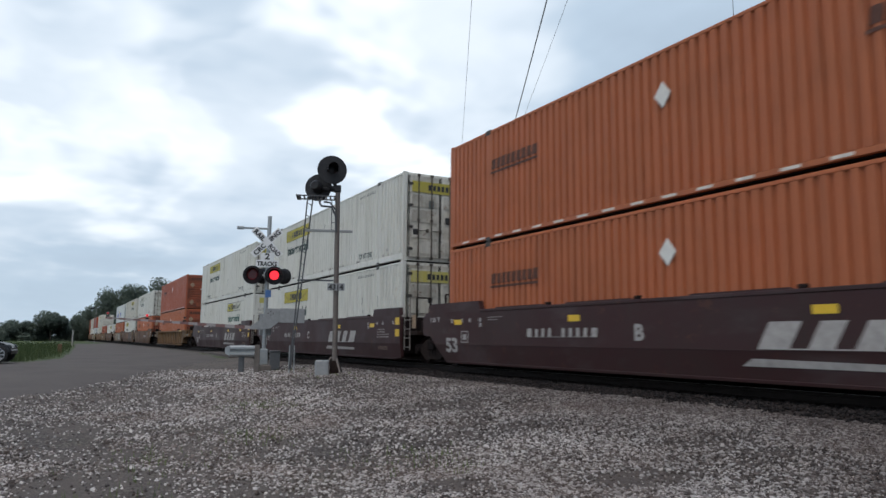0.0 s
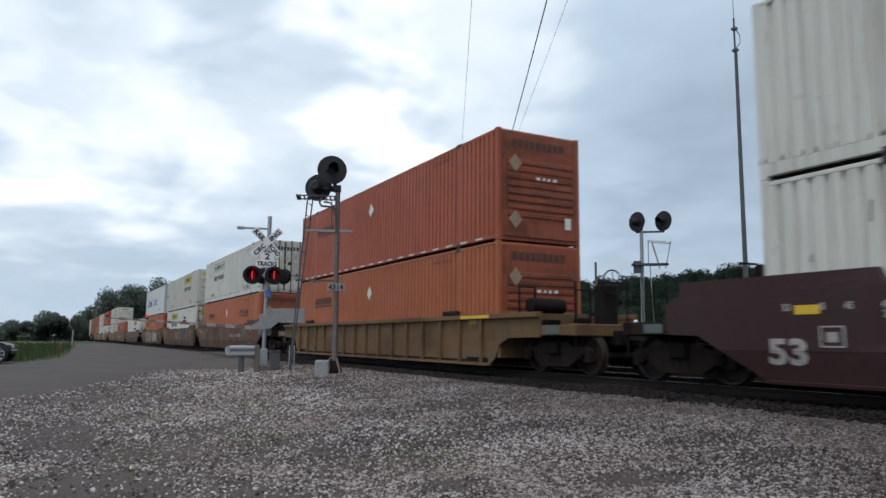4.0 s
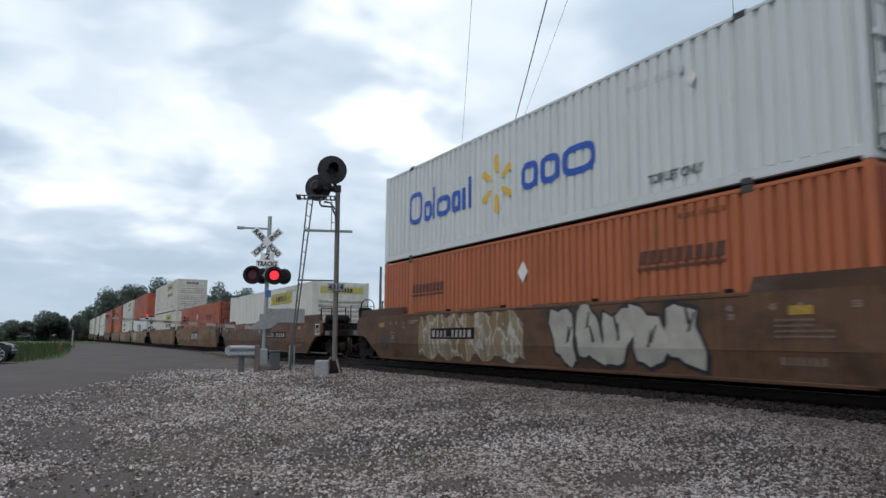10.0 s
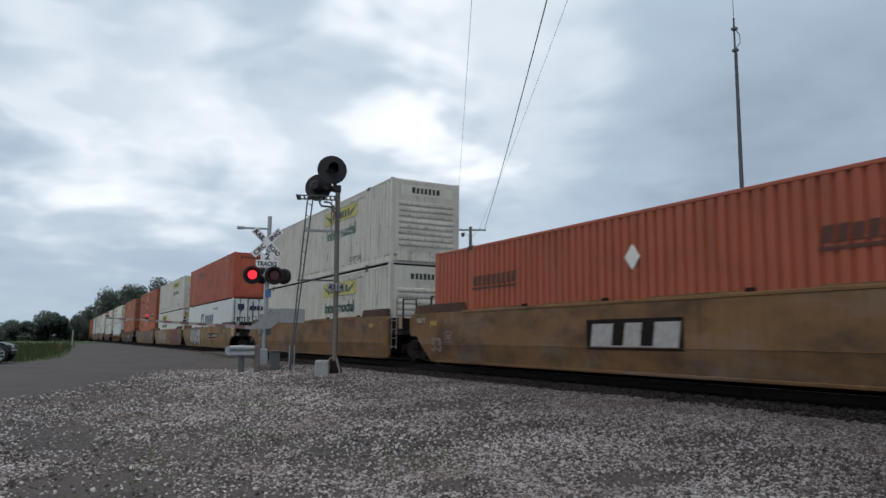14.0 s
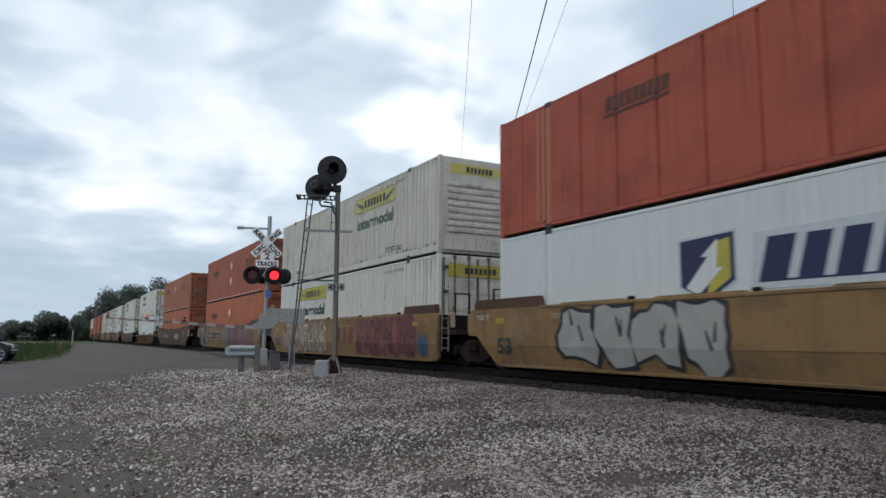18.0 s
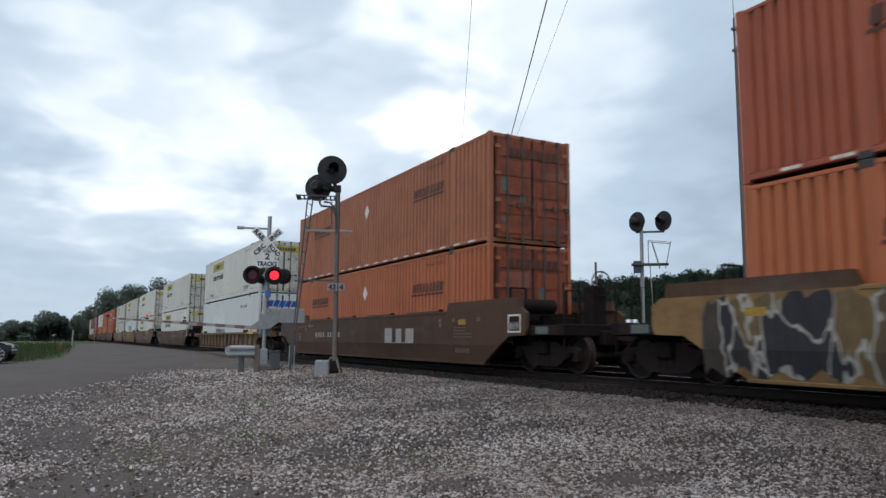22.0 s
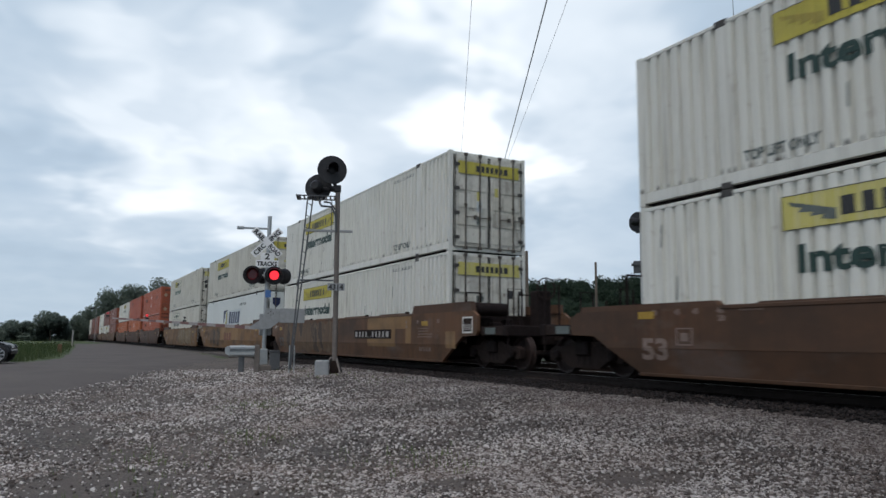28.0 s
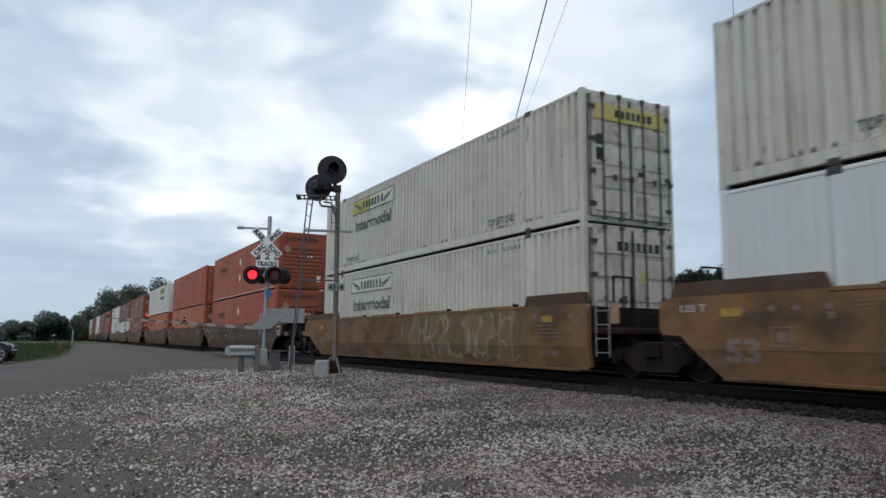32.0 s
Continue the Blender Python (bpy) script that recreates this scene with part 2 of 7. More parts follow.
SIGNAL_GREY = plain("dark_grey_mast_paint", (0.085, 0.09, 0.095), 0.55, vary=0.3)
MAST_PAINT = plain("brown_grey_mast_paint", (0.15, 0.13, 0.115), 0.6, vary=0.4)
SIGN_WHITE = plain("white_sign_sheeting", (0.78, 0.79, 0.78), 0.4, vary=0.15)
SIGN_BLUE = plain("blue_sign_sheeting", (0.08, 0.18, 0.42), 0.4, vary=0.2)
LENS_DARK = plain("dark_red_lens", (0.16, 0.012, 0.014), 0.15, vary=0.2)
LAMP_LIT = glowing("lit_red_lamp", (1.0, 0.03, 0.045), 1.3)
GATE_DIM = glowing("dim_red_gate_lamp", (0.4, 0.03, 0.04), 0.25)
GATE_LIT = glowing("lit_red_gate_lamp", (1.0, 0.035, 0.04), 0.9)
GATE_RED = plain("red_gate_stripe", (0.17, 0.085, 0.075), 0.5)
GATE_WHITE = plain("white_gate_stripe", (0.30, 0.27, 0.26), 0.5)
WOOD = plain("weathered_pole_wood", (0.13, 0.105, 0.085), 0.85, scale=5)
WIRE = plain("dark_wire", (0.05, 0.05, 0.055), 0.5)
CARPAINT = plain("black_car_paint", (0.012, 0.013, 0.016), 0.4)
GLASS = plain("dark_car_glass", (0.02, 0.024, 0.028), 0.06, vary=0.1)
TYRE = plain("tyre_rubber", (0.02, 0.02, 0.02), 0.85)
ALLOY = plain("silver_alloy_rim", (0.55, 0.56, 0.57), 0.3, 0.8, vary=0.3)
RAILTOP = plain("rusty_rail_steel", (0.026, 0.018, 0.015), 0.65, 0.1, spec=0.2)
CONCRETE = plain("pale_concrete", (0.34, 0.33, 0.31), 0.85, scale=4)
# creosote black, with the shade under the train put into the colour
TIE = plain("shaded_creosoted_wood", (0.012, 0.009, 0.008), 0.9, scale=6, spec=0.1)
BARK = plain("tree_bark", (0.07, 0.055, 0.045), 0.9)
ROOF_WHITE = plain("white_metal_roof", (0.66, 0.67, 0.67), 0.4, vary=0.2)


def leafy(name, dark, light, w=0.55, soft=0.0):
    n = Nodes(name)
    f = n.math("ADD", n.math("MULTIPLY", n.island(), w), n.math("MULTIPLY", n.noise(0.09, 3, 0.6), 0.6))
    if soft:
        # leaves of a clump mostly face the sky
        true = n.t.nodes.new("ShaderNodeNewGeometry").outputs["Normal"]
        lean = n.t.nodes.new("ShaderNodeVectorMath")
        lean.operation = "MULTIPLY_ADD"
        n.put(lean.inputs[0], true)
        lean.inputs[1].default_value = (1 - soft, 1 - soft, 1 - soft)
        lean.inputs[2].default_value = (0, 0, soft)
        unit = n.t.nodes.new("ShaderNodeVectorMath")
        unit.operation = "NORMALIZE"
        n.put(unit.inputs[0], lean.outputs[0])
        n.put(n.bsdf.inputs["Normal"], unit.outputs[0])
    c = n.mix(n.ramp(f, 0.2, 0.95), dark, light)
    mat = n.done(c, 0.8, 0.0, 0.1)
    # light through the leaves
    thin = n.t.nodes.new("ShaderNodeBsdfTranslucent")
    n.put(thin.inputs[0], c)
    both = n.t.nodes.new("ShaderNodeMixShader")
    both.inputs[0].default_value = 0.42
    n.t.links.new(n.bsdf.outputs[0], both.inputs[1])
    n.t.links.new(thin.outputs[0], both.inputs[2])
    n.t.links.new(both.outputs[0], n.out.inputs[0])
    return mat


LEAF = leafy("dark_summer_leaves", (0.016, 0.034, 0.016), (0.05, 0.085, 0.035))
# paler and greyer than foliage: distance haze put into the leaf colour
LEAF_HAZED = leafy("hazed_field_edge_leaves", (0.14, 0.18, 0.15), (0.18, 0.225, 0.175), 0.3, 0.92)
LEAF_RIDGE = leafy("ridge_wood_leaves", (0.020, 0.034, 0.023), (0.044, 0.066, 0.040), 0.35, 0.5)
GRASS = leafy("meadow_grass_blades", (0.04, 0.062, 0.024), (0.09, 0.115, 0.05))
WEED = leafy("pale_weed_blades", (0.08, 0.11, 0.045), (0.17, 0.2, 0.09))


def stone_material(name, lo, mid, hi, stain, track_dark=0.0):
    n = Nodes(name)
    f = n.island()
    c = n.mix(n.ramp(f, 0.15, 0.5), lo, mid)
    c = n.mix(n.ramp(f, 0.5, 0.8), c, hi)
    c = n.mix(n.ramp(n.noise(0.5, 5, 0.65), 0.42, 0.66, 0, 0.5), c, stain)
    c = n.mix(n.ramp(n.noise(60, 4, 0.6), 0.35, 0.7, 0, 0.4), c, tuple(a * 0.5 for a in mid))
    # darker brown towards the line and with growing x, its edge broken by noise
    c = n.mix(n.ramp(n.math("ADD", n.math("ADD", n.axis(1), n.math("MULTIPLY", n.math("ADD", n.axis(0), 6.0), 0.18)), n.ramp(n.noise(0.6, 4, 0.6), 0.3, 0.7, -1.2, 1.2)), 2.0, 8.0, 0, track_dark), c, (0.04, 0.03, 0.027))
    return n.done(c, 0.85, 0, 0.3)


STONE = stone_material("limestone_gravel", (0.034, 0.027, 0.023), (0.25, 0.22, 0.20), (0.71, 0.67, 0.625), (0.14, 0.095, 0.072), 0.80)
# oily stone, its colour darkened further for the shade under the train
BALLAST = stone_material("oily_shaded_ballast", (0.006, 0.0045, 0.004), (0.012, 0.0085, 0.0075), (0.024, 0.0175, 0.0155), (0.012, 0.008, 0.007))


def ground_material():
    """Gravel lot by the line, oily shade-darkened ballast under it, grass elsewhere."""
    n = Nodes("gravel_dirt_and_grass")
    x, y = n.axis(0), n.axis(1)
    wob = n.ramp(n.noise(0.35, 5, 0.6), 0.3, 0.7, -1.2, 1.2)
    fine = n.noise(34, 6, 0.75)
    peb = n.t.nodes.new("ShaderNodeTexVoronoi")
    peb.inputs["Scale"].default_value = 26
    n.put(peb.inputs["Vector"], n.co)
    tone = n.math("MULTIPLY", n.axis(0, peb.outputs["Color"]), n.ramp(peb.outputs["Distance"], 0.1, 0.7, 1, 0.35))
    gravel = n.mix(n.ramp(tone, 0.15, 0.9), (0.037, 0.032, 0.029), (0.31, 0.285, 0.255))
    dirt = n.mix(n.ramp(fine, 0.3, 0.7), (0.090, 0.076, 0.067), (0.178, 0.153, 0.134))
    gravel = n.mix(n.ramp(n.noise(0.55, 5, 0.65), 0.38, 0.56, 0.25, 0.9), gravel, dirt)
    green = n.math("MULTIPLY", n.ramp(n.noise(0.8, 4, 0.6), 0.6, 0.72, 0, 0.4), n.ramp(n.noise(18, 5, 0.7), 0.4, 0.65))
    gravel = n.mix(green, gravel, (0.10, 0.115, 0.055))
    # near-black bed: oil, plus train shade put into the base colour
    track_dark = n.mix(n.ramp(tone, 0.2, 0.9), (0.006, 0.0045, 0.004), (0.016, 0.012, 0.0105))
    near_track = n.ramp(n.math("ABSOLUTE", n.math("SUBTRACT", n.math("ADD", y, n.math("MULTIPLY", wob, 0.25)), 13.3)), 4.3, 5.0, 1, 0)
    grass = n.mix(n.ramp(n.noise(1.6, 6, 0.7), 0.3, 0.7), (0.04, 0.062, 0.025), (0.09, 0.115, 0.05))
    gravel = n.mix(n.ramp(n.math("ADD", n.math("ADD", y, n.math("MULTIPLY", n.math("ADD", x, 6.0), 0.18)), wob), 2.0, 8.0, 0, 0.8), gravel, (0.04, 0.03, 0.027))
    c = n.mix(near_track, gravel, track_dark)
    beyond = n.ramp(n.math("ADD", y, wob), 18.5, 20.0)
    west = n.math("MULTIPLY", n.ramp(n.math("ADD", x, wob), -37.0, -34.5, 1, 0), n.ramp(n.math("ADD", y, n.math("MULTIPLY", wob, 0.3)), 7.6, 8.2, 1, 0))
    c = n.mix(n.math("MAXIMUM", beyond, west), c, grass)
    n.bump(n.math("ADD", tone, fine), 0.9, 0.03)
    return n.done(c, 0.92, 0, 0.25)


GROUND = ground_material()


def asphalt_material():
    n = Nodes("worn_asphalt")
    f, g = n.noise(70, 5, 0.7), n.noise(0.5, 5, 0.6)
    c = n.mix(n.ramp(f, 0.3, 0.7), (0.050, 0.042, 0.038), (0.104, 0.091, 0.082))
    c = n.mix(n.ramp(g, 0.35, 0.7, 0, 0.55), c, (0.126, 0.109, 0.097))
    c = n.mix(n.ramp(n.noise(7, 4, 0.7), 0.68, 0.74, 0, 0.5), c, (0.18, 0.168, 0.153))
    n.bump(f, 0.4, 0.01)
    return n.done(c, 0.9, 0, 0.3)


ASPHALT = asphalt_material()


def cloud_material():
    """Broken grey overcast: bright banks between darker bellies. The dome's own space carries it."""
    n = Nodes("broken_overcast")
    d = n.t.nodes.new("ShaderNodeVectorMath")
    d.operation = "NORMALIZE"
    n.put(d.inputs[0], n.co)
    way = d.outputs[0]
    z = n.axis(2, way)
    flat = n.t.nodes.new("ShaderNodeVectorMath")
    flat.operation = "SCALE"
    n.put(flat.inputs[0], n.scaled(1, 1, 0, way))
    n.put(flat.inputs[3], n.math("DIVIDE", 1.0, n.math("ADD", z, 0.22)))
    curl = n.t.nodes.new("ShaderNodeTexNoise")
    curl.inputs["Scale"].default_value, curl.inputs["Detail"].default_value = 1.6, 3.0
    n.put(curl.inputs["Vector"], flat.outputs[0])
    bent = n.t.nodes.new("ShaderNodeVectorMath")
    bent.operation = "MULTIPLY_ADD"
    n.put(bent.inputs[0], curl.outputs["Color"])
    bent.inputs[1].default_value = (0.2, 0.2, 0.0)
    n.put(bent.inputs[2], flat.outputs[0])
    p = bent.outputs[0]
    big = n.noise(0.95, 4, 0.5, p)
    mid = n.noise(2.6, 3, 0.48, p)
    wisp = n.noise(6.5, 3, 0.5, p)
    level = n.math("ADD", n.math("MULTIPLY", n.ramp(big, 0.3, 0.7, -1, 1), 0.125), n.math("MULTIPLY", n.ramp(mid, 0.3, 0.7, -1, 1), 0.075))
    level = n.math("ADD", level, n.math("MULTIPLY", n.ramp(wisp, 0.3, 0.7, -1, 1), 0.03))
    for px_way, width, gain in SKY_BANKS:
        dot = n.t.nodes.new("ShaderNodeVectorMath")
        dot.operation = "DOT_PRODUCT"
        n.put(dot.inputs[0], way)
        dot.inputs[1].default_value = px_way
        edge = n.math("ADD", dot.outputs["Value"], n.ramp(mid, 0.3, 0.7, -0.014, 0.014))
        bank = n.t.nodes.new("ShaderNodeMapRange")
        bank.interpolation_type = "SMOOTHSTEP"
        n.put(bank.inputs[0], edge)
        for k, v in ((1, math.cos(radians(width))), (2, math.cos(radians(width * 0.15))), (3, 0.0), (4, gain)):
            bank.inputs[k].default_value = v
        level = n.math("ADD", level, bank.outputs[0])
    level = n.math("ADD", level, 0.55)
    c = n.mix(n.ramp(level, 0.0, 0.5), (0.25, 0.31, 0.39), (0.52, 0.63, 0.74))
    c = n.mix(n.ramp(level, 0.5, 1.3), c, (1.22, 1.24, 1.24))
    haze = n.ramp(z, 0.0, 0.17, 0.65, 0.0)
    c = n.mix(haze, c, (0.50, 0.60, 0.68))
    em = n.t.nodes.new("ShaderNodeEmission")
    n.put(em.inputs[0], c)
    em.inputs[1].default_value = SKY_GAIN
    n.t.links.new(em.outputs[0], n.out.inputs[0])
    return n.mat


# ---- mesh building ----
class Geo:
    """Collects faces of one mesh."""

    def __init__(self):
        self.v, self.f = [], []

    def add(self, verts, faces):
        k = len(self.v)
        self.v += [tuple(p) for p in verts]
        self.f += [tuple(i + k for i in f) for f in faces]
        return self

    def box(self, x0, x1, y0, y1, z0, z1, c=0.0):
        """A block; c: the chamfer of its edges."""
        if c <= 0:
            vs = [(x, y, z) for x in (x0, x1) for y in (y0, y1) for z in (z0, z1)]
            return self.add(vs, [(0, 1, 3, 2), (4, 6, 7, 5), (0, 4, 5, 1), (2, 3, 7, 6), (0, 2, 6, 4), (1, 5, 7, 3)])
        bm = bmesh.new()
        bmesh.ops.create_cube(bm, size=1)
        for p in bm.verts:
            p.co = Vector(((x0 + x1) / 2 + p.co.x * (x1 - x0), (y0 + y1) / 2 + p.co.y * (y1 - y0), (z0 + z1) / 2 + p.co.z * (z1 - z0)))
        bmesh.ops.bevel(bm, geom=bm.edges, offset=c, segments=1, affect="EDGES")
        return self.bm(bm)

    def bm(self, bm):
        bm.verts.index_update()
        self.add([p.co for p in bm.verts], [[p.index for p in f.verts] for f in bm.faces])
        bm.free()
        return self

    def tube(self, a, b, r0, r1=None, n=8):
        """A round bar from a to b."""
        a, b = Vector(a), Vector(b)
        r1 = r0 if r1 is None else r1
        q = (b - a).to_track_quat("Z", "Y")
        vs = []
        for p, r in ((a, r0), (b, r1)):
            vs += [p + q @ Vector((r * math.cos(2 * math.pi * i / n), r * math.sin(2 * math.pi * i / n), 0)) for i in range(n)]
        return self.add(vs, [(i, (i + 1) % n, n + (i + 1) % n, n + i) for i in range(n)] + [tuple(range(n))[::-1], tuple(range(n, 2 * n))])

    def path(self, pts, r, n=6):
        """A round bar bent along points."""
        pts = [Vector(p) for p in pts]
        m = len(pts)
        way = [(pts[min(i + 1, m - 1)] - pts[max(i - 1, 0)]).normalized() for i in range(m)]
        q = way[0].to_track_quat("Z", "Y")
        vs = []
        for i in range(m):
            if i:
                q = way[i - 1].rotation_difference(way[i]) @ q
            vs += [pts[i] + q @ Vector((r * math.cos(2 * math.pi * k / n), r * math.sin(2 * math.pi * k / n), 0)) for k in range(n)]
        fs = [(i * n + k, i * n + (k + 1) % n, (i + 1) * n + (k + 1) % n, (i + 1) * n + k) for i in range(m - 1) for k in range(n)]
        return self.add(vs, fs + [tuple(range(n))[::-1], tuple(range((m - 1) * n, m * n))])

    def slab(self, pts, axis, lo, hi):
        """A flat outline given in the two other axes, made thick along one axis."""
        def put(p, h):
            return {"x": (h, p[0], p[1]), "y": (p[0], h, p[1]), "z": (p[0], p[1], h)}[axis]
        n = len(pts)
        vs = [put(p, lo) for p in pts] + [put(p, hi) for p in pts]
        return self.add(vs, [tuple(range(n))[::-1], tuple(range(n, 2 * n))] + [(i, (i + 1) % n, n + (i + 1) % n, n + i) for i in range(n)])

    def turned(self, profile, axis_a, axis_b, n=20):
        """A turned body: profile of (along, radius) between two points."""
        a, b = Vector(axis_a), Vector(axis_b)
        q = (b - a).to_track_quat("Z", "Y")
        vs = []
        for s, r in profile:
            vs += [a + (b - a) * s + q @ Vector((r * math.cos(2 * math.pi * i / n), r * math.sin(2 * math.pi * i / n), 0)) for i in range(n)]
        m = len(profile)
        fs = [(k * n + i, k * n + (i + 1) % n, (k + 1) * n + (i + 1) % n, (k + 1) * n + i) for k in range(m - 1) for i in range(n)]
        return self.add(vs, fs + [tuple(range(n))[::-1], tuple(range((m - 1) * n, m * n))])

    def mesh(self, name, mat, smooth=False):
        me = bpy.data.meshes.new(name)
        me.from_pydata(self.v, [], self.f)
        me.materials.append(mat)
        bm = bmesh.new()
        bm.from_mesh(me)
        bmesh.ops.recalc_face_normals(bm, faces=bm.faces)
        bm.to_mesh(me)
        bm.free()
        if smooth:
            me.polygons.foreach_set("use_smooth", [True] * len(me.polygons))
            me.set_sharp_from_angle(angle=radians(40))
        return me


def part(name, geo, mat, parent, label="", smooth=False):
    ob = new(name, geo if isinstance(geo, bpy.types.Mesh) else geo.mesh(name, mat, smooth))
    ob.parent = parent
    return tagged(ob, label) if label else ob


def thing(name, label, category, group="", kind=""):
    return tagged(new(name), label, category, group, kind)


def solo(name, geo, mat, label, category="", group="", kind="", smooth=False):
    return tagged(new(name, geo.mesh(name, mat, smooth)), label, category, group, kind)


WRITTEN, SHARED = {}, {}


def shared(key, make, mat):
    """One mesh for all pieces that are alike."""
    if key not in SHARED:
        SHARED[key] = make().mesh(key[0], mat)
    return SHARED[key]


def lettering(text, size):
    """The mesh of a line of writing in the x-z plane, read from -y, its origin at the left of the base line, 4 mm thick."""
    cu = bpy.data.curves.new("writing", "FONT")
    cu.body, cu.size, cu.extrude = text, size, 0.002
    cu.offset, cu.resolution_u = size * 0.038, 3
    ob = bpy.data.objects.new("writing", cu)
    scene.collection.objects.link(ob)
    me = bpy.data.meshes.new_from_object(ob.evaluated_get(bpy.context.evaluated_depsgraph_get()))
    bpy.data.objects.remove(ob)
    me.transform(Matrix.Rotation(radians(90), 4, "X"))
    me.materials.clear()
    return me


# the lines of writing, set while the scene is still empty
SET_TYPE = {(text, size): lettering(text, size) for text, size in (
    ("Intermodal", 0.56), ("TOP LIFT ONLY", 0.24), ("INTERMODAL", 0.17), ("INTERMODAL", 0.36), ("125 T", 0.16), ("53", 0.5), ("A", 0.4), ("B", 0.4), ("C", 0.4),
    ("53", 0.13), ("48", 0.13), ("45", 0.13), ("40", 0.13), ("20", 0.13), ("RAIL", 0.21), ("ROAD", 0.21), ("CROSSING", 0.21), ("2", 0.27), ("TRACKS", 0.2), ("4314", 0.21))}


def write(name, text, size, mat, parent, x, y, z, width=None, turn=0.0):
    key = (text, size, mat.name, width)
    if key not in WRITTEN:
        me = SET_TYPE[text, size].copy()
        me.materials.append(mat)
        if width:
            xs = [p.co.x for p in me.vertices]
            me.transform(Matrix.Diagonal((width / (max(xs) - min(xs)), 1, 1, 1)))
        WRITTEN[key] = me
    me = WRITTEN[key]
    ob = part(name, me, mat, parent)
    ob.matrix_basis = pose(x, y, z, 0, 0, turn)
    return ob


def bars(name, rng, x0, x1, z0, z1, y, mat, parent, n=6, slant=0.0, gap=0.25, face="y"):
    """A row of plain upright blocks: a mark that stands for writing which is not lettered."""
    w, h = (x1 - x0) / n, z1 - z0
    if name in ("number", "data_lettering"):
        gap = 0.58
    low, top = [(x0, z0), (x1, z0)], []
    for i in range(n):
        a, b = x0 + w * (i + gap / 2 * (i > 0)), x0 + w * (i + 1 - gap / 2 * (i < n - 1))
        u = h * (rng.uniform(0.93, 1.0) if name != "number" or i != 4 or n < 10 else 0.06)
        k = 0.045 * h
        top += [(a + slant * k, z0 + k), (a + slant * u, z0 + u), (b + slant * u, z0 + u), (b + slant * k, z0 + k)]
    top = top[1:-1]
    g = Geo().slab(low + top[::-1], "y" if face == "y" else "x", *((y - 0.004, y) if face == "y" else (y, y + 0.004)))
    return part(name, g, mat, parent)


# ---- containers ----
CL, CW, CH = 16.15, 2.59, 2.896
NEAR = -CW / 2


def ribbed_sheet(x0, x1, z0, z1, y, pitch, depth, flat=0.56):
    """A corrugated wall in the x-z plane, its outer flats at y, its grooves depth behind it."""
    n = max(1, round((x1 - x0) / pitch))
    w = (x1 - x0) / n
    ramp_w = min(w * 0.10, 0.02)
    xs = []
    for i in range(n):
        a = x0 + i * w
        xs += [(a, 0), (a + w * flat, 0), (a + w * flat + ramp_w, depth), (a + w - ramp_w, depth)]
    xs.append((x1, 0))
    s = -1 if y > 0 else 1
    vs = [(x, y + s * d, z) for x, d in xs for z in (z0, z1)]
    fs = [(2 * i, 2 * i + 2, 2 * i + 3, 2 * i + 1) for i in range(len(xs) - 1)]
    return Geo().add(vs, fs)


POSTS = (-1.98, -CL + 1.98)
SIDE_EDGES = [(-CL + 0.14, POSTS[1] - 0.09), (POSTS[1] + 0.09, POSTS[0] - 0.09), (POSTS[0] + 0.09, -0.14)]
PAINTED_ON = ("company_panel", "panel_remnant", "company_mark", "scroll_ornament", "panel_border", "writing", "mark_underline", "number", "spark_petal")
RIBS, DRAPED = {}, {}


def rib_line(kind):
    """The corrugation of a side as (x, depth) from end to end."""
    if kind not in RIBS:
        line = []
        for a, b in SIDE_EDGES:
            sheet = ribbed_sheet(a, b, 0, 1, NEAR, STYLE[kind][1], STYLE[kind][2])
            line += [(x, y - NEAR) for x, y, z in sheet.v if z == 0]
        RIBS[kind] = np.array(line)
    return RIBS[kind]


def drape(ob, kind):
    """Marks are stuck-on film: it spans the ribs and sags into the grooves."""
    for child in ob.children:
        drape(child, kind)
        if child.name.split(".")[0] not in PAINTED_ON:
            continue
        x0 = child.matrix_basis.translation.x
        y0 = child.matrix_basis.translation.y
        ys = [p.co.y + y0 for p in child.data.vertices]
        if max(ys) > NEAR + 0.01:
            continue
        key = (child.data.name, kind, round(x0, 4))
        if key not in DRAPED:
            line = rib_line(kind)
            bm = bmesh.new()
            bm.from_mesh(child.data)
            # film has a face only
            bmesh.ops.delete(bm, geom=[f for f in bm.faces if abs(f.normal.y) < 0.5 or f.calc_center_median().y > min(ys) - y0 + 0.001], context="FACES")
            bmesh.ops.triangulate(bm, faces=bm.faces)
            xs = [p.co.x for p in bm.verts]
            for cut in line[:, 0] - x0:
                if min(xs) + 0.002 < cut < max(xs) - 0.002:
                    bmesh.ops.bisect_plane(bm, geom=bm.verts[:] + bm.edges[:] + bm.faces[:], plane_co=(cut, 0, 0), plane_no=(1, 0, 0), dist=0.0004)
            for p in bm.verts:
                p.co.y += 0.3 * float(np.interp(p.co.x + x0, line[:, 0], line[:, 1]))
            DRAPED[key] = me = child.data.copy()
            bm.to_mesh(me)
            bm.free()
        child.data = DRAPED[key]


CREAMS = ("cream", "ivory")
ORANGES = ("orange", "vermilion", "dull", "faded")
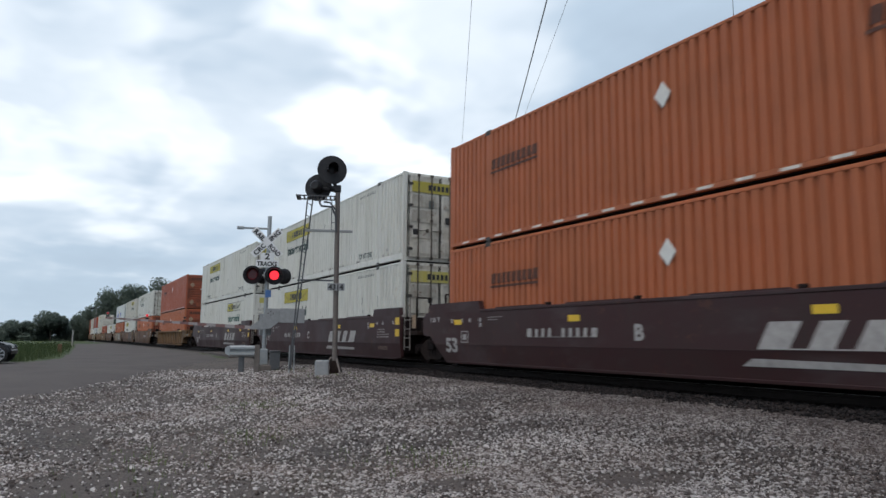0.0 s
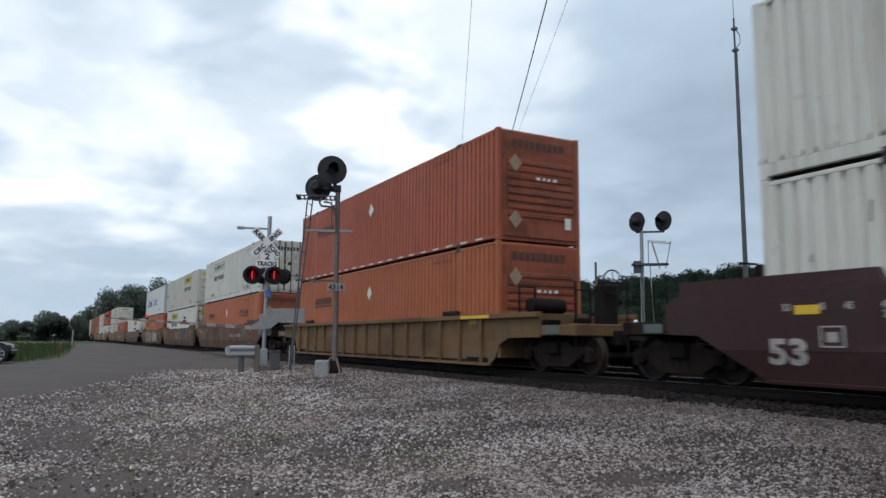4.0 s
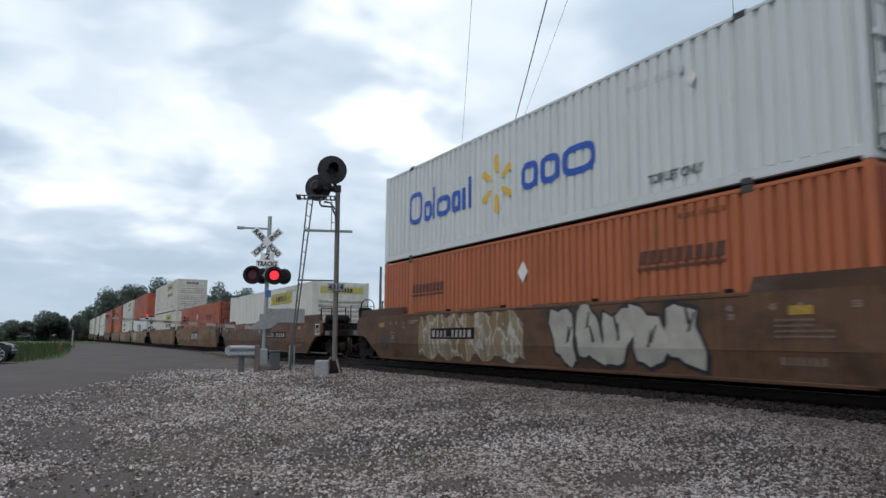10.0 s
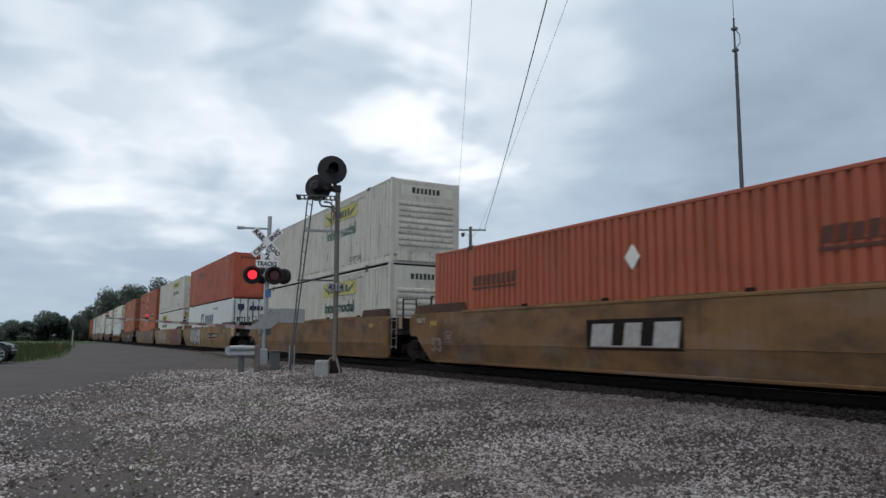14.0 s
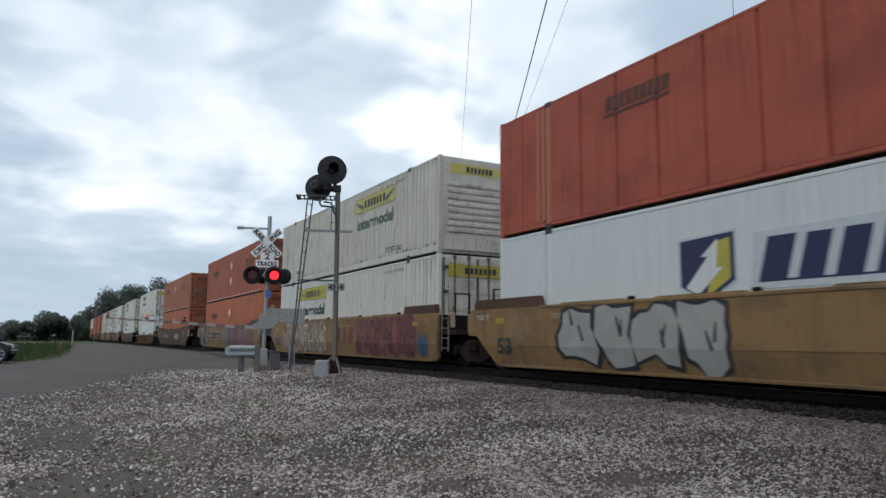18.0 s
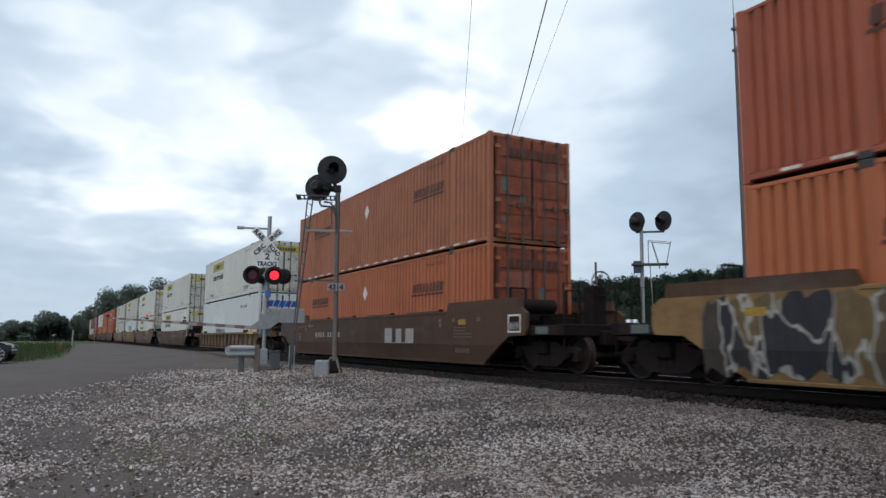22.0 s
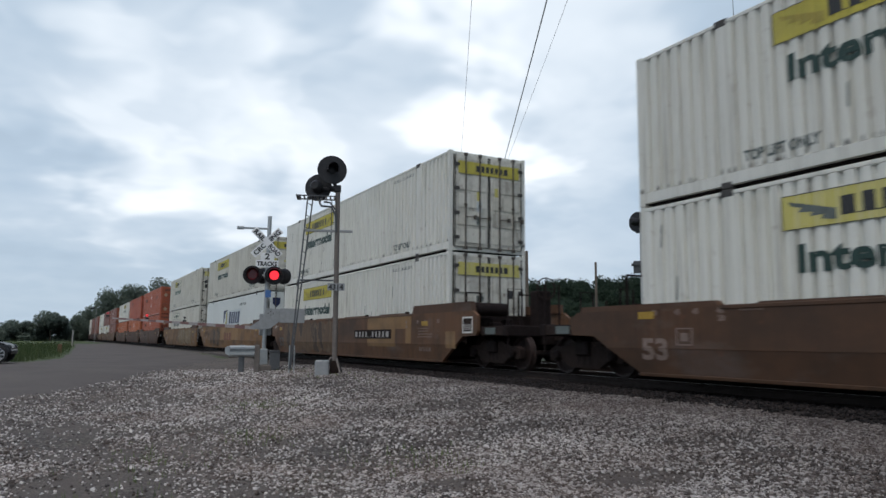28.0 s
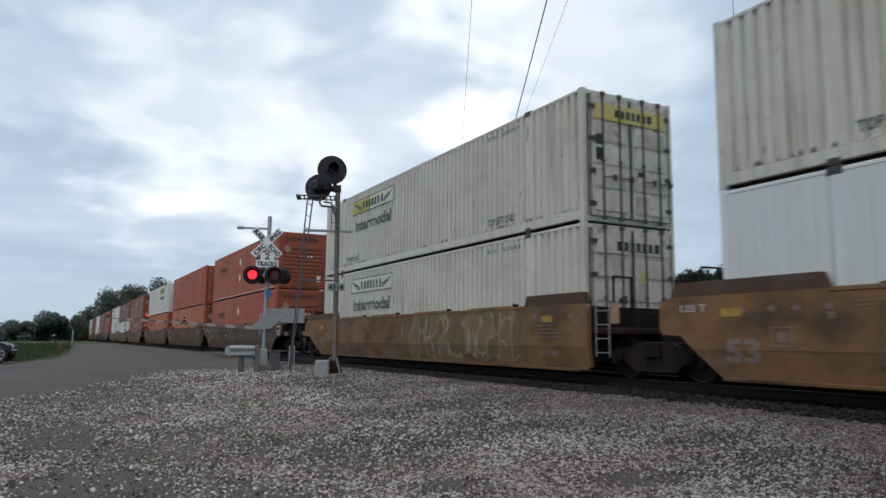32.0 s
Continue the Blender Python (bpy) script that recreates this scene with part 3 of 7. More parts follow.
STYLE = {
    # side paint, groove pitch and depth, corner castings, lower rail height
    "cream": (WHITE, 0.235, 0.058, CREAM_CASTING, 0.26),
    "ivory": (IVORY, 0.235, 0.058, CREAM_CASTING, 0.26),
    "orange": (ORANGE, 0.225, 0.055, ORANGE, 0.16),
    "vermilion": (VERMILION, 0.225, 0.055, VERMILION, 0.16),
    "dull": (DULL, 0.225, 0.055, DULL, 0.16),
    # orange with the haze of distance in its colour
    "faded": (HAZED, 0.225, 0.055, HAZED, 0.16),
    "red": (RED, 1.1, 0.05, RED, 0.14),
    "cool": (COOL, 0.21, 0.012, COOL, 0.14),
    "blue_mark": (COOL, 0.27, 0.055, COOL, 0.22),
}


def yellow_mark(rng, c, x0, worn, inked):
    """The wide panel with the word under it."""
    y = NEAR - 0.003
    panel = YELLOW if worn < 0.35 else (YELLOW_OLD if worn < 0.7 else CREAMBOX)
    g = Geo().box(x0, x0 + 3.66, y - 0.004, y, CH - 0.83, CH - 0.31)
    mark = part("company_panel", g, panel, c, "yellow company panel" if worn < 0.7 else "faded company panel")
    ink = BLACK_INK if worn < 0.8 else GREY_INK
    if 0.7 <= worn < 0.8:
        part("panel_remnant", Geo().box(x0 + 0.03, x0 + 1.62, y - 0.0062, y - 0.003, CH - 0.80, CH - 0.36), YELLOW, mark, "left-over yellow paint")
    bars("company_mark", rng, x0 + 0.92, x0 + 2.78, CH - 0.71, CH - 0.43, y - 0.004, ink, mark, 7, 0.0, 0.4)
    for u, v in ((0.12, 0.86), (3.54, 2.8)):
        d = v - u
        wing = [(u, 0.40), (u + d, 0.60), (u + d, 0.76), (u + d * 0.7, 0.72), (u + d * 0.75, 0.66), (u + d * 0.45, 0.66), (u + d * 0.5, 0.60), (u + d * 0.22, 0.58), (u + d * 0.3, 0.52), (u + d * 0.08, 0.48)]
        part("scroll_ornament", Geo().slab([(x0 + p, CH - q) for p, q in wing], "y", y - 0.008, y - 0.0042), GREY_INK if worn > 0.3 else OLIVE_INK, mark)
    rim = Geo()
    edge = 0.03 if worn >= 0.7 else 0.012
    for a, b, lo, hi in ((0, 3.66, 0.83 - edge, 0.83), (0, 3.66, 0.31, 0.31 + edge), (0, edge, 0.34, 0.80), (3.66 - edge, 3.66, 0.34, 0.80)):
        rim.box(x0 + a, x0 + b, y - 0.0065, y - 0.0042, CH - hi, CH - lo)
    part("panel_border", rim, ink, mark)
    write("writing", "Intermodal", 0.56, inked, c, x0 + 0.2, y, CH - 1.45, 3.25)


def block_mark(rng, c, x0, width, top, height, mat, underline=True, n=9):
    bars("company_mark", rng, x0, x0 + width, top - height, top, NEAR - 0.003, mat, c, n, 0.12, 0.22)
    if underline:
        part("mark_underline", Geo().slab([(x0 - 0.05, top - height - 0.11), (x0 + width, top - height - 0.11), (x0 + width + 0.04, top - height - 0.05), (x0 - 0.03, top - height - 0.05)], "y", NEAR - 0.007, NEAR - 0.003), mat, c)


def diamond(c, x, z, r=0.2):
    part("placard", Geo().slab([(x - r, z), (x, z - r * 1.25), (x + r, z), (x, z + r * 1.25)], "y", NEAR - 0.018, NEAR - 0.002), PLACARD, c, "white diamond placard")


def door_end(c, kind, rng, mark):
    """Two barred doors in the leading end."""
    side, *_ = STYLE[kind]
    skin = DOOR_WHITE if kind in CREAMS else (DOOR_ORANGE if kind in ORANGES else side)
    for s, (a, b) in enumerate(((-1.13, -0.012), (0.012, 1.13))):
        panel = Geo().box(0.005, 0.045, a, b, 0.14, CH - 0.12, 0.006)
        door = part("door", shared(("door", kind, s), lambda: panel, skin), skin, c)
        for k in range(5):
            z = 0.26 + k * 0.50
            part("door_panel", shared(("door_panel", kind, s, k), lambda: Geo().slab([(a + 0.10, z), (b - 0.10, z), (b - 0.13, z + 0.40), (a + 0.13, z + 0.40)], "x", 0.046, 0.062), skin), skin, door)
        part("door_seal", Geo().box(0.045, 0.051, a, a + 0.03, 0.14, CH - 0.12).box(0.045, 0.051, b - 0.03, b, 0.14, CH - 0.12), SEAL, door)
        for f in (0.30, 0.72):
            y = a + (b - a) * f
            part("lock_rod", shared(("lock_rod", kind, s, f), lambda: Geo().tube((0.085, y, 0.06), (0.085, y, CH - 0.06), 0.022, n=8).box(0.06, 0.11, y - 0.05, y + 0.05, 0.06, 0.14).box(0.06, 0.11, y - 0.05, y + 0.05, CH - 0.14, CH - 0.06).box(0.06, 0.105, y - 0.04, y + 0.04, 1.3, 1.36), ROD), side, door)
            part("door_handle", shared(("door_handle", kind, s, f), lambda: Geo().tube((0.10, y, 0.98), (0.10, y + 0.34, 1.0), 0.014, n=6).box(0.06, 0.115, y + 0.28, y + 0.36, 0.94, 1.05), ROD), side, door)
        for z in (0.35, 1.05, 1.75, 2.45):
            y, w = (a, 0.12) if s == 0 else (b, -0.12)
            part("door_hinge", shared(("door_hinge", kind, s, z), lambda: Geo().box(0.04, 0.075, min(y, y + w) - 0.02, max(y, y + w) + 0.02, z, z + 0.09), CASTING if kind in CREAMS else side), side, door)
    if mark == "yellow":
        p = part("company_panel", Geo().box(0.064, 0.068, -1.03, 1.03, CH - 0.66, CH - 0.30), YELLOW_OLD if rng.random() < 0.5 else YELLOW, c)
        bars("company_mark", rng, -0.45, 0.62, CH - 0.57, CH - 0.39, 0.069, BLACK_INK, p, 7, 0, 0.35, "x")
    elif mark == "plain":
        bars("company_mark", rng, -0.45, 0.75, CH - 0.57, CH - 0.37, 0.066, BLACK_INK, c, 7, 0, 0.35, "x")
    elif mark == "shield":
        part("company_shield", Geo().slab([(-0.95, CH - 0.35), (-0.55, CH - 0.35), (-0.55, CH - 0.65), (-0.75, CH - 0.85), (-0.95, CH - 0.65)], "x", 0.066, 0.07), NAVY, c)
        bars("company_mark", rng, -0.25, 0.85, CH - 0.72, CH - 0.45, 0.066, NAVY, c, 5, 0.2, 0.2, "x")
        bars("number", rng, -0.9, 0.9, 0.55, 0.72, 0.066, GREY_INK, c, 12, 0, 0.35, "x")
    elif mark == "blue":
        bars("company_mark", rng, -0.9, 0.75, CH - 0.75, CH - 0.40, 0.066, BLUE, c, 5, 0.4, 0.15, "x")
        write("writing", "INTERMODAL", 0.17, NAVY, c, 0.068, -0.1, CH - 1.0, 1.1, turn=90)
        bars("number", rng, -0.4, 0.95, CH - 1.45, CH - 1.25, 0.066, BLACK_INK, c, 9, 0, 0.35, "x")
    elif mark == "dark":
        bars("company_mark", rng, -0.75, 0.75, CH - 0.62, CH - 0.38, 0.066, BROWN_INK, c, 9, 0.1, 0.2, "x")
    # wear on the doors
    for k in range(4):
        y, z = rng.choice((-0.98, -0.42, 0.18, 0.62)), rng.uniform(0.5, 1.9)
        part("stencil_patch", Geo().box(0.063, 0.066, y, y + rng.uniform(0.1, 0.24), z, z + rng.uniform(0.1, 0.3)), rng.choice((YELLOW_OLD, GREY_INK, BLACK_INK, PALE_INK)) if kind in CREAMS else GREY_INK, c)


def nose_end(c, kind, rng, mark):
    """A closed front wall with level ribs, or a flat one."""
    side, *_ = STYLE[kind]
    side = DOOR_ORANGE if kind in ORANGES else side
    wall = Geo().box(0.003, 0.03, -1.17, 1.17, 0.12, CH - 0.1)
    part("front_wall", wall, side, c)
    if kind != "red":
        for k in range(8):
            z = 0.62 + k * 0.195
            part("front_rib", shared(("front_rib", kind, k), lambda: Geo().slab([(0.03, z), (0.03, z + 0.13), (0.058, z + 0.11), (0.058, z + 0.02)], "y", -1.02, 1.02), DOOR_WHITE if kind in CREAMS else side), side, c)
    else:
        part("front_plate", Geo().box(0.03, 0.05, -0.85, 0.75, 0.3, 2.5, 0.008), side, c)
    if mark == "yellow":
        p = part("company_panel", Geo().box(0.032, 0.036, -0.95, 1.0, CH - 0.52, CH - 0.22), YELLOW_OLD, c)
        bars("company_mark", rng, -0.4, 0.5, CH - 0.46, CH - 0.28, 0.037, BLACK_INK, p, 7, 0, 0.35, "x")
    elif mark == "plain":
        p = part("company_panel", Geo().box(0.032, 0.036, -0.95, 1.0, CH - 0.55, CH - 0.22), CREAMBOX, c)
        bars("company_mark", rng, -0.55, 0.5, CH - 0.48, CH - 0.28, 0.037, BLACK_INK, p, 7, 0, 0.35, "x")
    elif mark == "dark":
        bars("company_mark", rng, -0.9, 0.75, CH - 0.48, CH - 0.26, 0.031, BROWN_INK, c, 9, 0.1, 0.2, "x")
        if kind != "red":
            bars("number", rng, -0.15, 0.5, 1.62, 1.70, 0.062, PLACARD, c, 4, 0, 0.4, "x")
        for y, z in ((-0.8, 2.0), (-0.8, 0.55)) if kind != "red" else ((0.9, 1.55),):
            part("placard", Geo().slab([(y - 0.2, z), (y, z - 0.24), (y + 0.2, z), (y, z + 0.24)], "x", 0.06, 0.072), PLACARD_OLD, c)
        part("data_plate", Geo().box(0.06, 0.066, 0.75, 0.95, 0.4, 0.7), PLACARD, c)
    base = Geo().box(0.03, 0.045, -1.1, 1.1, 0.12, 0.5)
    part("scuffed_skirt", base, DOOR_WHITE if kind in CREAMS else side, c)


def container(kind, end, mark, seed, worn=0.2, logo="nose", cat="shipping container"):
    """A 53 ft container; its leading end at x = 0, its floor at z = 0."""
    rng = random.Random(seed)
    side, pitch, depth, cast, rail = STYLE[kind]
    c = thing("container", "", cat, "containers on the train")
    posts, edges = POSTS, SIDE_EDGES
    for y in (NEAR, -NEAR):
        s = 1 if y < 0 else -1
        g = Geo()
        for a, b in (edges if ("side_panel", kind, s) not in SHARED else ()):
            sheet = ribbed_sheet(a, b, rail, CH - 0.10, y, pitch, depth, 0.56 if kind != "red" else 0.93)
            g.add(sheet.v, sheet.f)
        part("side_panel", shared(("side_panel", kind, s), lambda: g, side), side, c)
        lo, hi = sorted((y, y + s * 0.09))
        part("bottom_rail", shared(("bottom_rail", kind, s), lambda: Geo().box(-CL + 0.12, -0.12, lo, hi, 0.055, rail, 0.012), side), side, c)
        part("top_rail", shared(("top_rail", kind, s), lambda: Geo().box(-CL + 0.12, -0.12, lo, hi, CH - 0.10, CH - 0.03, 0.01), side), side, c)
        for x in posts:
            lo2, hi2 = sorted((y - s * 0.002, y + s * 0.07))
            part("lift_post", shared(("lift_post", kind, s, x), lambda: Geo().box(x - 0.09, x + 0.09, lo2, hi2, 0.04, CH - 0.02, 0.01), RAW if kind == "red" else side), side, c)
            part("lift_casting", shared(("lift_casting", kind, s, x), lambda: Geo().box(x - 0.13, x + 0.13, lo2 - 0.004, hi2 + 0.004, CH - 0.14, CH - 0.002, 0.015), CASTING), CASTING, c)
            part("stack_foot", shared(("stack_foot", kind, s, x), lambda: Geo().box(x - 0.11, x + 0.11, lo2 - 0.003, hi2, 0.002, 0.12, 0.012), CASTING), CASTING, c)
    for x in (-0.07, -CL + 0.07):
        for y in (NEAR + 0.07, -NEAR - 0.07):
            part("corner_post", shared(("corner_post", kind, x, y), lambda: Geo().box(x - 0.07, x + 0.07, y - 0.07, y + 0.07, 0.0, CH, 0.014), side), side, c)
        part("end_sill", shared(("end_sill", kind, x), lambda: Geo().box(x - 0.06, x + 0.06, NEAR + 0.14, -NEAR - 0.14, 0.03, 0.14), side), side, c)
        part("end_header", shared(("end_header", kind, x), lambda: Geo().box(x - 0.06, x + 0.06, NEAR + 0.14, -NEAR - 0.14, CH - 0.12, CH - 0.03), side), side, c)
    part("roof", shared(("roof", kind), ribbed_roof, side), side, c)
    part("floor", shared(("floor",), lambda: Geo().box(-CL + 0.14, -0.14, NEAR + 0.09, -NEAR - 0.09, 0.03, 0.14), GRIME), GRIME, c)
    part("rear_wall", shared(("rear_wall", kind), lambda: Geo().box(-CL + 0.01, -CL + 0.05, NEAR + 0.12, -NEAR - 0.12, 0.12, CH - 0.1), side), side, c)
    (door_end if end == "doors" else nose_end)(c, kind, rng, mark)
    tail = end == "doors"
    x_logo = -CL + 2.95 if tail else -2.95 - 3.66
    if kind in CREAMS and worn < 1.5:
        yellow_mark(rng, c, x_logo, worn, GREEN if worn < 0.5 else (WORN_GREEN if worn < 0.8 else GREY_INK))
        for x in (-CL + 2.35, -3.75):
            write("writing", "TOP LIFT ONLY", 0.24, GREY_INK, c, x, NEAR - 0.003, 0.38, 1.3)
        bars("number", rng, -3.7, -2.3, CH - 0.32, CH - 0.22, NEAR - 0.003, GREY_INK, c, 12, 0, 0.4)
        # scrapes and missing patches of paint
        for k in range(5 + int(worn * 10)):
            x, z, h = rng.uniform(-CL + 0.5, -0.6), rng.uniform(0.3, 2.2), rng.uniform(0.08, 0.5)
            part("scrape_mark", Geo().slab([(x, z), (x + 0.03, z + 0.01), (x + 0.05, z + h), (x + 0.02, z + h * 0.9)], "y", NEAR - 0.006, NEAR - 0.002), GREY_INK, c)
    if kind in ORANGES:
        for x in ((-CL + 2.15,) if worn < 0.4 else (-CL + 2.15, -4.4)):
            block_mark(rng, c, x, 1.95, CH - 0.82, 0.26, BROWN_INK)
        diamond(c, -CL + 8.0, 2.0 if worn < 0.5 else 2.05)
        if worn > 0.6:
            diamond(c, -CL + 8.0, 1.1)
        strip = shared(("reflective_tape",), lambda: Geo().box(0, 0.34, NEAR - 0.006, NEAR - 0.001, 0.085, 0.135), REFLECT_W)
        for k in range(19 if kind != "faded" else 0):
            part("reflective_tape", strip, REFLECT_W, c).location.x = -CL + 0.7 + k * 0.8
        bars("number", rng, -3.4, -2.4, 2.55, 2.65, NEAR - 0.003, BROWN_INK, c, 11, 0, 0.4)
    if kind == "red":
        block_mark(rng, c, -CL + 3.9, 1.7, CH - 0.5, 0.30, BROWN_INK)
        g = Geo()
        for x in (-CL + 1.55, -2.3):
            g.box(x, x + 0.10, NEAR - 0.006, NEAR, 0.2, CH - 0.12).box(x + 0.22, x + 0.32, NEAR - 0.006, NEAR, 0.2, CH - 0.12)
        part("bare_panel_strip", g, RAW, c)
    if kind == "cool" and mark == "shield":
        x0 = -CL + 5.75
        y = NEAR - 0.003
        top = CH - 0.76
        outline = [(x0, top), (x0 + 1.12, top + 0.06), (x0 + 1.12, top - 0.72), (x0 + 0.56, top - 1.05), (x0, top - 0.78)]
        part("shield_rim", Geo().slab([(x0 - 0.05, top + 0.04), (x0 + 1.17, top + 0.11), (x0 + 1.17, top - 0.75), (x0 + 0.56, top - 1.12), (x0 - 0.05, top - 0.82)], "y", y - 0.002, y + 0.001), PALE_INK, c)
        sh = part("company_shield", Geo().slab(outline, "y", y - 0.004, y), NAVY, c, "navy and yellow shield mark")
        part("shield_field", Geo().slab([(x0 + 0.72, top - 0.08), (x0 + 1.04, top - 0.02), (x0 + 1.04, top - 0.68), (x0 + 0.56, top - 0.97)], "y", y - 0.008, y - 0.004), YELLOW, sh)
        part("shield_bolt", Geo().slab([(x0 + 0.12, top - 0.8), (x0 + 0.6, top - 0.3), (x0 + 0.45, top - 0.3), (x0 + 0.8, top - 0.02), (x0 + 0.76, top - 0.5), (x0 + 0.9, top - 0.5), (x0 + 0.38, top - 0.94)], "y", y - 0.012, y - 0.008), COOL, sh)
        bars("company_mark", rng, x0 + 1.55, x0 + 4.4, top - 0.80, top - 0.08, y, NAVY, c, 5, 0.28, 0.3)
        part("mark_backing", Geo().slab([(x0 + 1.4, top - 0.9), (x0 + 4.45, top - 0.9), (x0 + 4.85, top + 0.04), (x0 + 1.5, top - 0.02)], "y", y - 0.002, y + 0.001), PALE_INK, c)
        bars("number", rng, -5.9, -4.3, CH - 0.55, CH - 0.40, y, GREY_INK, c, 10, 0, 0.45)
    if kind == "cool" and mark == "blue":
        y = NEAR - 0.003
        bars("company_mark", rng, -CL + 3.9, -CL + 7.6, CH - 1.75, CH - 0.95, y, GHOST_WHITE, c, 5, 0.3, 0.16)
        write("writing", "INTERMODAL", 0.36, NAVY, c, -CL + 5.0, y, CH - 2.12, 2.9)
        bars("number", rng, -4.2, -2.6, CH - 0.72, CH - 0.54, y, GREY_INK, c, 10, 0, 0.4)
    if kind == "blue_mark":
        y = NEAR - 0.003
        for k, (a, b, h) in enumerate(((1.85, 2.75, 1.0), (2.85, 3.35, 0.6), (3.43, 3.55, 0.95), (3.65, 4.45, 0.6), (4.55, 5.05, 0.6), (5.13, 5.4, 0.6), (5.48, 5.8, 0.85), (7.95, 8.6, 0.66), (8.7, 9.4, 0.66), (9.5, 10.6, 0.66))):
            x0 = -CL + a
            z0 = 1.02
            w = b - a
            g = Geo()
            if w < 0.35:
                g.box(x0, x0 + min(w, 0.16), y - 0.004, y, z0, z0 + h)
            else:
                m = 20
                t = 0.15
                def oval(q):
                    return [(x0 + w / 2 + (w / 2 - q) * math.copysign(abs(math.cos(a)) ** 0.6, math.cos(a)), z0 + h / 2 + (h / 2 - q) * math.copysign(abs(math.sin(a)) ** 0.6, math.sin(a))) for a in (2 * math.pi * i / m for i in range(m))]
                out, inn = oval(0.0), oval(t)
                vs = [(p[0], yy, p[1]) for yy in (y - 0.004, y) for p in out + inn]
                for i in range(m):
                    j = (i + 1) % m
                    g.f += [(i, j, m + j, m + i), (2 * m + i, 3 * m + i, 3 * m + j, 2 * m + j), (i, 2 * m + i, 2 * m + j, j), (m + i, m + j, 3 * m + j, 3 * m + i)]
                g.v = vs
            part("company_mark", g, BLUE, c)
        cx, cz = -CL + 6.85, 1.42
        for k in range(6):
            a = math.radians(90 + 60 * k)
            u, w = Vector((math.cos(a), math.sin(a))), Vector((-math.sin(a), math.cos(a)))
            pts = [u * 0.24, u * 0.36 + w * 0.085, u * 0.70 + w * 0.10, u * 0.76, u * 0.70 - w * 0.10, u * 0.36 - w * 0.085]
            part("spark_petal", Geo().slab([(cx + p.x, cz + p.y) for p in pts], "y", y - 0.004, y), SPARK, c)
        write("writing", "TOP LIFT ONLY", 0.24, GREY_INK, c, -4.1, y, 0.40, 1.3)
        bars("number", rng, -4.6, -3.2, CH - 0.62, CH - 0.46, y, PALE_INK, c, 10, 0, 0.4)
        diamond(c, -3.0, 2.1, 0.12)
    if depth > 0.03 and kind != "red":
        drape(c, kind)
    return c


def ribbed_roof():
    xs = []
    n = 40
    w = (CL - 0.24) / n
    for i in range(n):
        a = -CL + 0.12 + i * w
        xs += [(a, 0), (a + w * 0.5, 0), (a + w * 0.6, 0.02), (a + w * 0.9, 0.02)]
    xs.append((-0.12, 0))
    vs = [(x, y, CH - 0.06 + d) for x, d in xs for y in (NEAR + 0.05, -NEAR - 0.05)]
    return Geo().add(vs, [(2 * i, 2 * i + 2, 2 * i + 3, 2 * i + 1) for i in range(len(xs) - 1)])


# ---- well cars ----
SIDE_Y = 1.485
WELL_Z = 0.30  # height of a loaded container's floor
WHEEL_R = 0.42
EXT = {"joint": 1.22, "coupler": 1.85}
TRUCK_X = {"joint": 1.65, "coupler": 1.95}


def wheelset_mesh():
    g = Geo()
    prof = [(0.0, 0.075), (0.0, 0.13), (0.35, 0.15), (0.5, 0.2), (0.6, 0.33), (0.05, 0.37), (0.0, 0.40), (0.02, WHEEL_R - 0.012), (0.68, WHEEL_R - 0.002), (0.7, 0.445), (0.9, 0.455), (1.0, 0.42), (0.9, 0.35), (0.8, 0.15), (1.0, 0.13), (1.0, 0.075)]
    n = 22
    for s in (-1, 1):
        pts = []
        for f, r in prof:
            y = s * (0.83 - 0.145 * f)
            pts += [(r * math.cos(2 * math.pi * i / n), y, r * math.sin(2 * math.pi * i / n)) for i in range(n)]
        g.add(pts, [(k * n + i, k * n + (i + 1) % n, (k + 1) * n + (i + 1) % n, (k + 1) * n + i) for k in range(len(prof) - 1) for i in range(n)])
    return g.tube((0, -1.03, 0), (0, 1.03, 0), 0.075, n=12)


def wheelset(parent, x):
    w = part("wheelset", shared(("wheelset",), wheelset_mesh, WHEEL), WHEEL, parent)
    w.matrix_basis = pose(x, 0, WHEEL_R)
    return w


TRUCK_SIDE = [(-1.16, 0.30), (-1.16, 0.52), (-1.02, 0.60), (-0.62, 0.60), (-0.42, 0.70), (0.42, 0.70), (0.62, 0.60), (1.02, 0.60), (1.16, 0.52), (1.16, 0.30), (1.02, 0.28), (0.78, 0.36), (0.48, 0.17), (-0.48, 0.17), (-0.78, 0.36), (-1.02, 0.28)]


def truck(parent, x, spun):
    t = new("truck")
    t.parent = parent
    t.matrix_basis = pose(x, 0, 0)
    for s in (-1, 1):
        lo, hi = sorted((s * 0.93, s * 1.06))
        g = Geo().slab(TRUCK_SIDE, "y", lo, hi)
        side = part("side_frame", shared(("side_frame", s), lambda: g, RUSTY), RUSTY, t)
        for k in (-0.18, 0.0, 0.18):
            part("spring", shared(("spring", s, k), lambda: Geo().tube((k, s * 1.0, 0.24), (k, s * 1.0, 0.62), 0.07, n=10), GRIME), GRIME, t)
        for k in (-0.89, 0.89):
            part("bearing_cap", shared(("bearing_cap", s, k), lambda: Geo().turned([(0, 0.11), (0.7, 0.11), (1.0, 0.07)], (k, s * 1.04, WHEEL_R), (k, s * 1.15, WHEEL_R), 12), GRIME), GRIME, t)
    part("bolster", shared(("bolster",), lambda: Geo().box(-0.2, 0.2, -1.15, 1.15, 0.42, 0.72, 0.03), GRIME), GRIME, t)
    for k in (-0.89, 0.89):
        spun.append((wheelset(t, k), k))
    return t


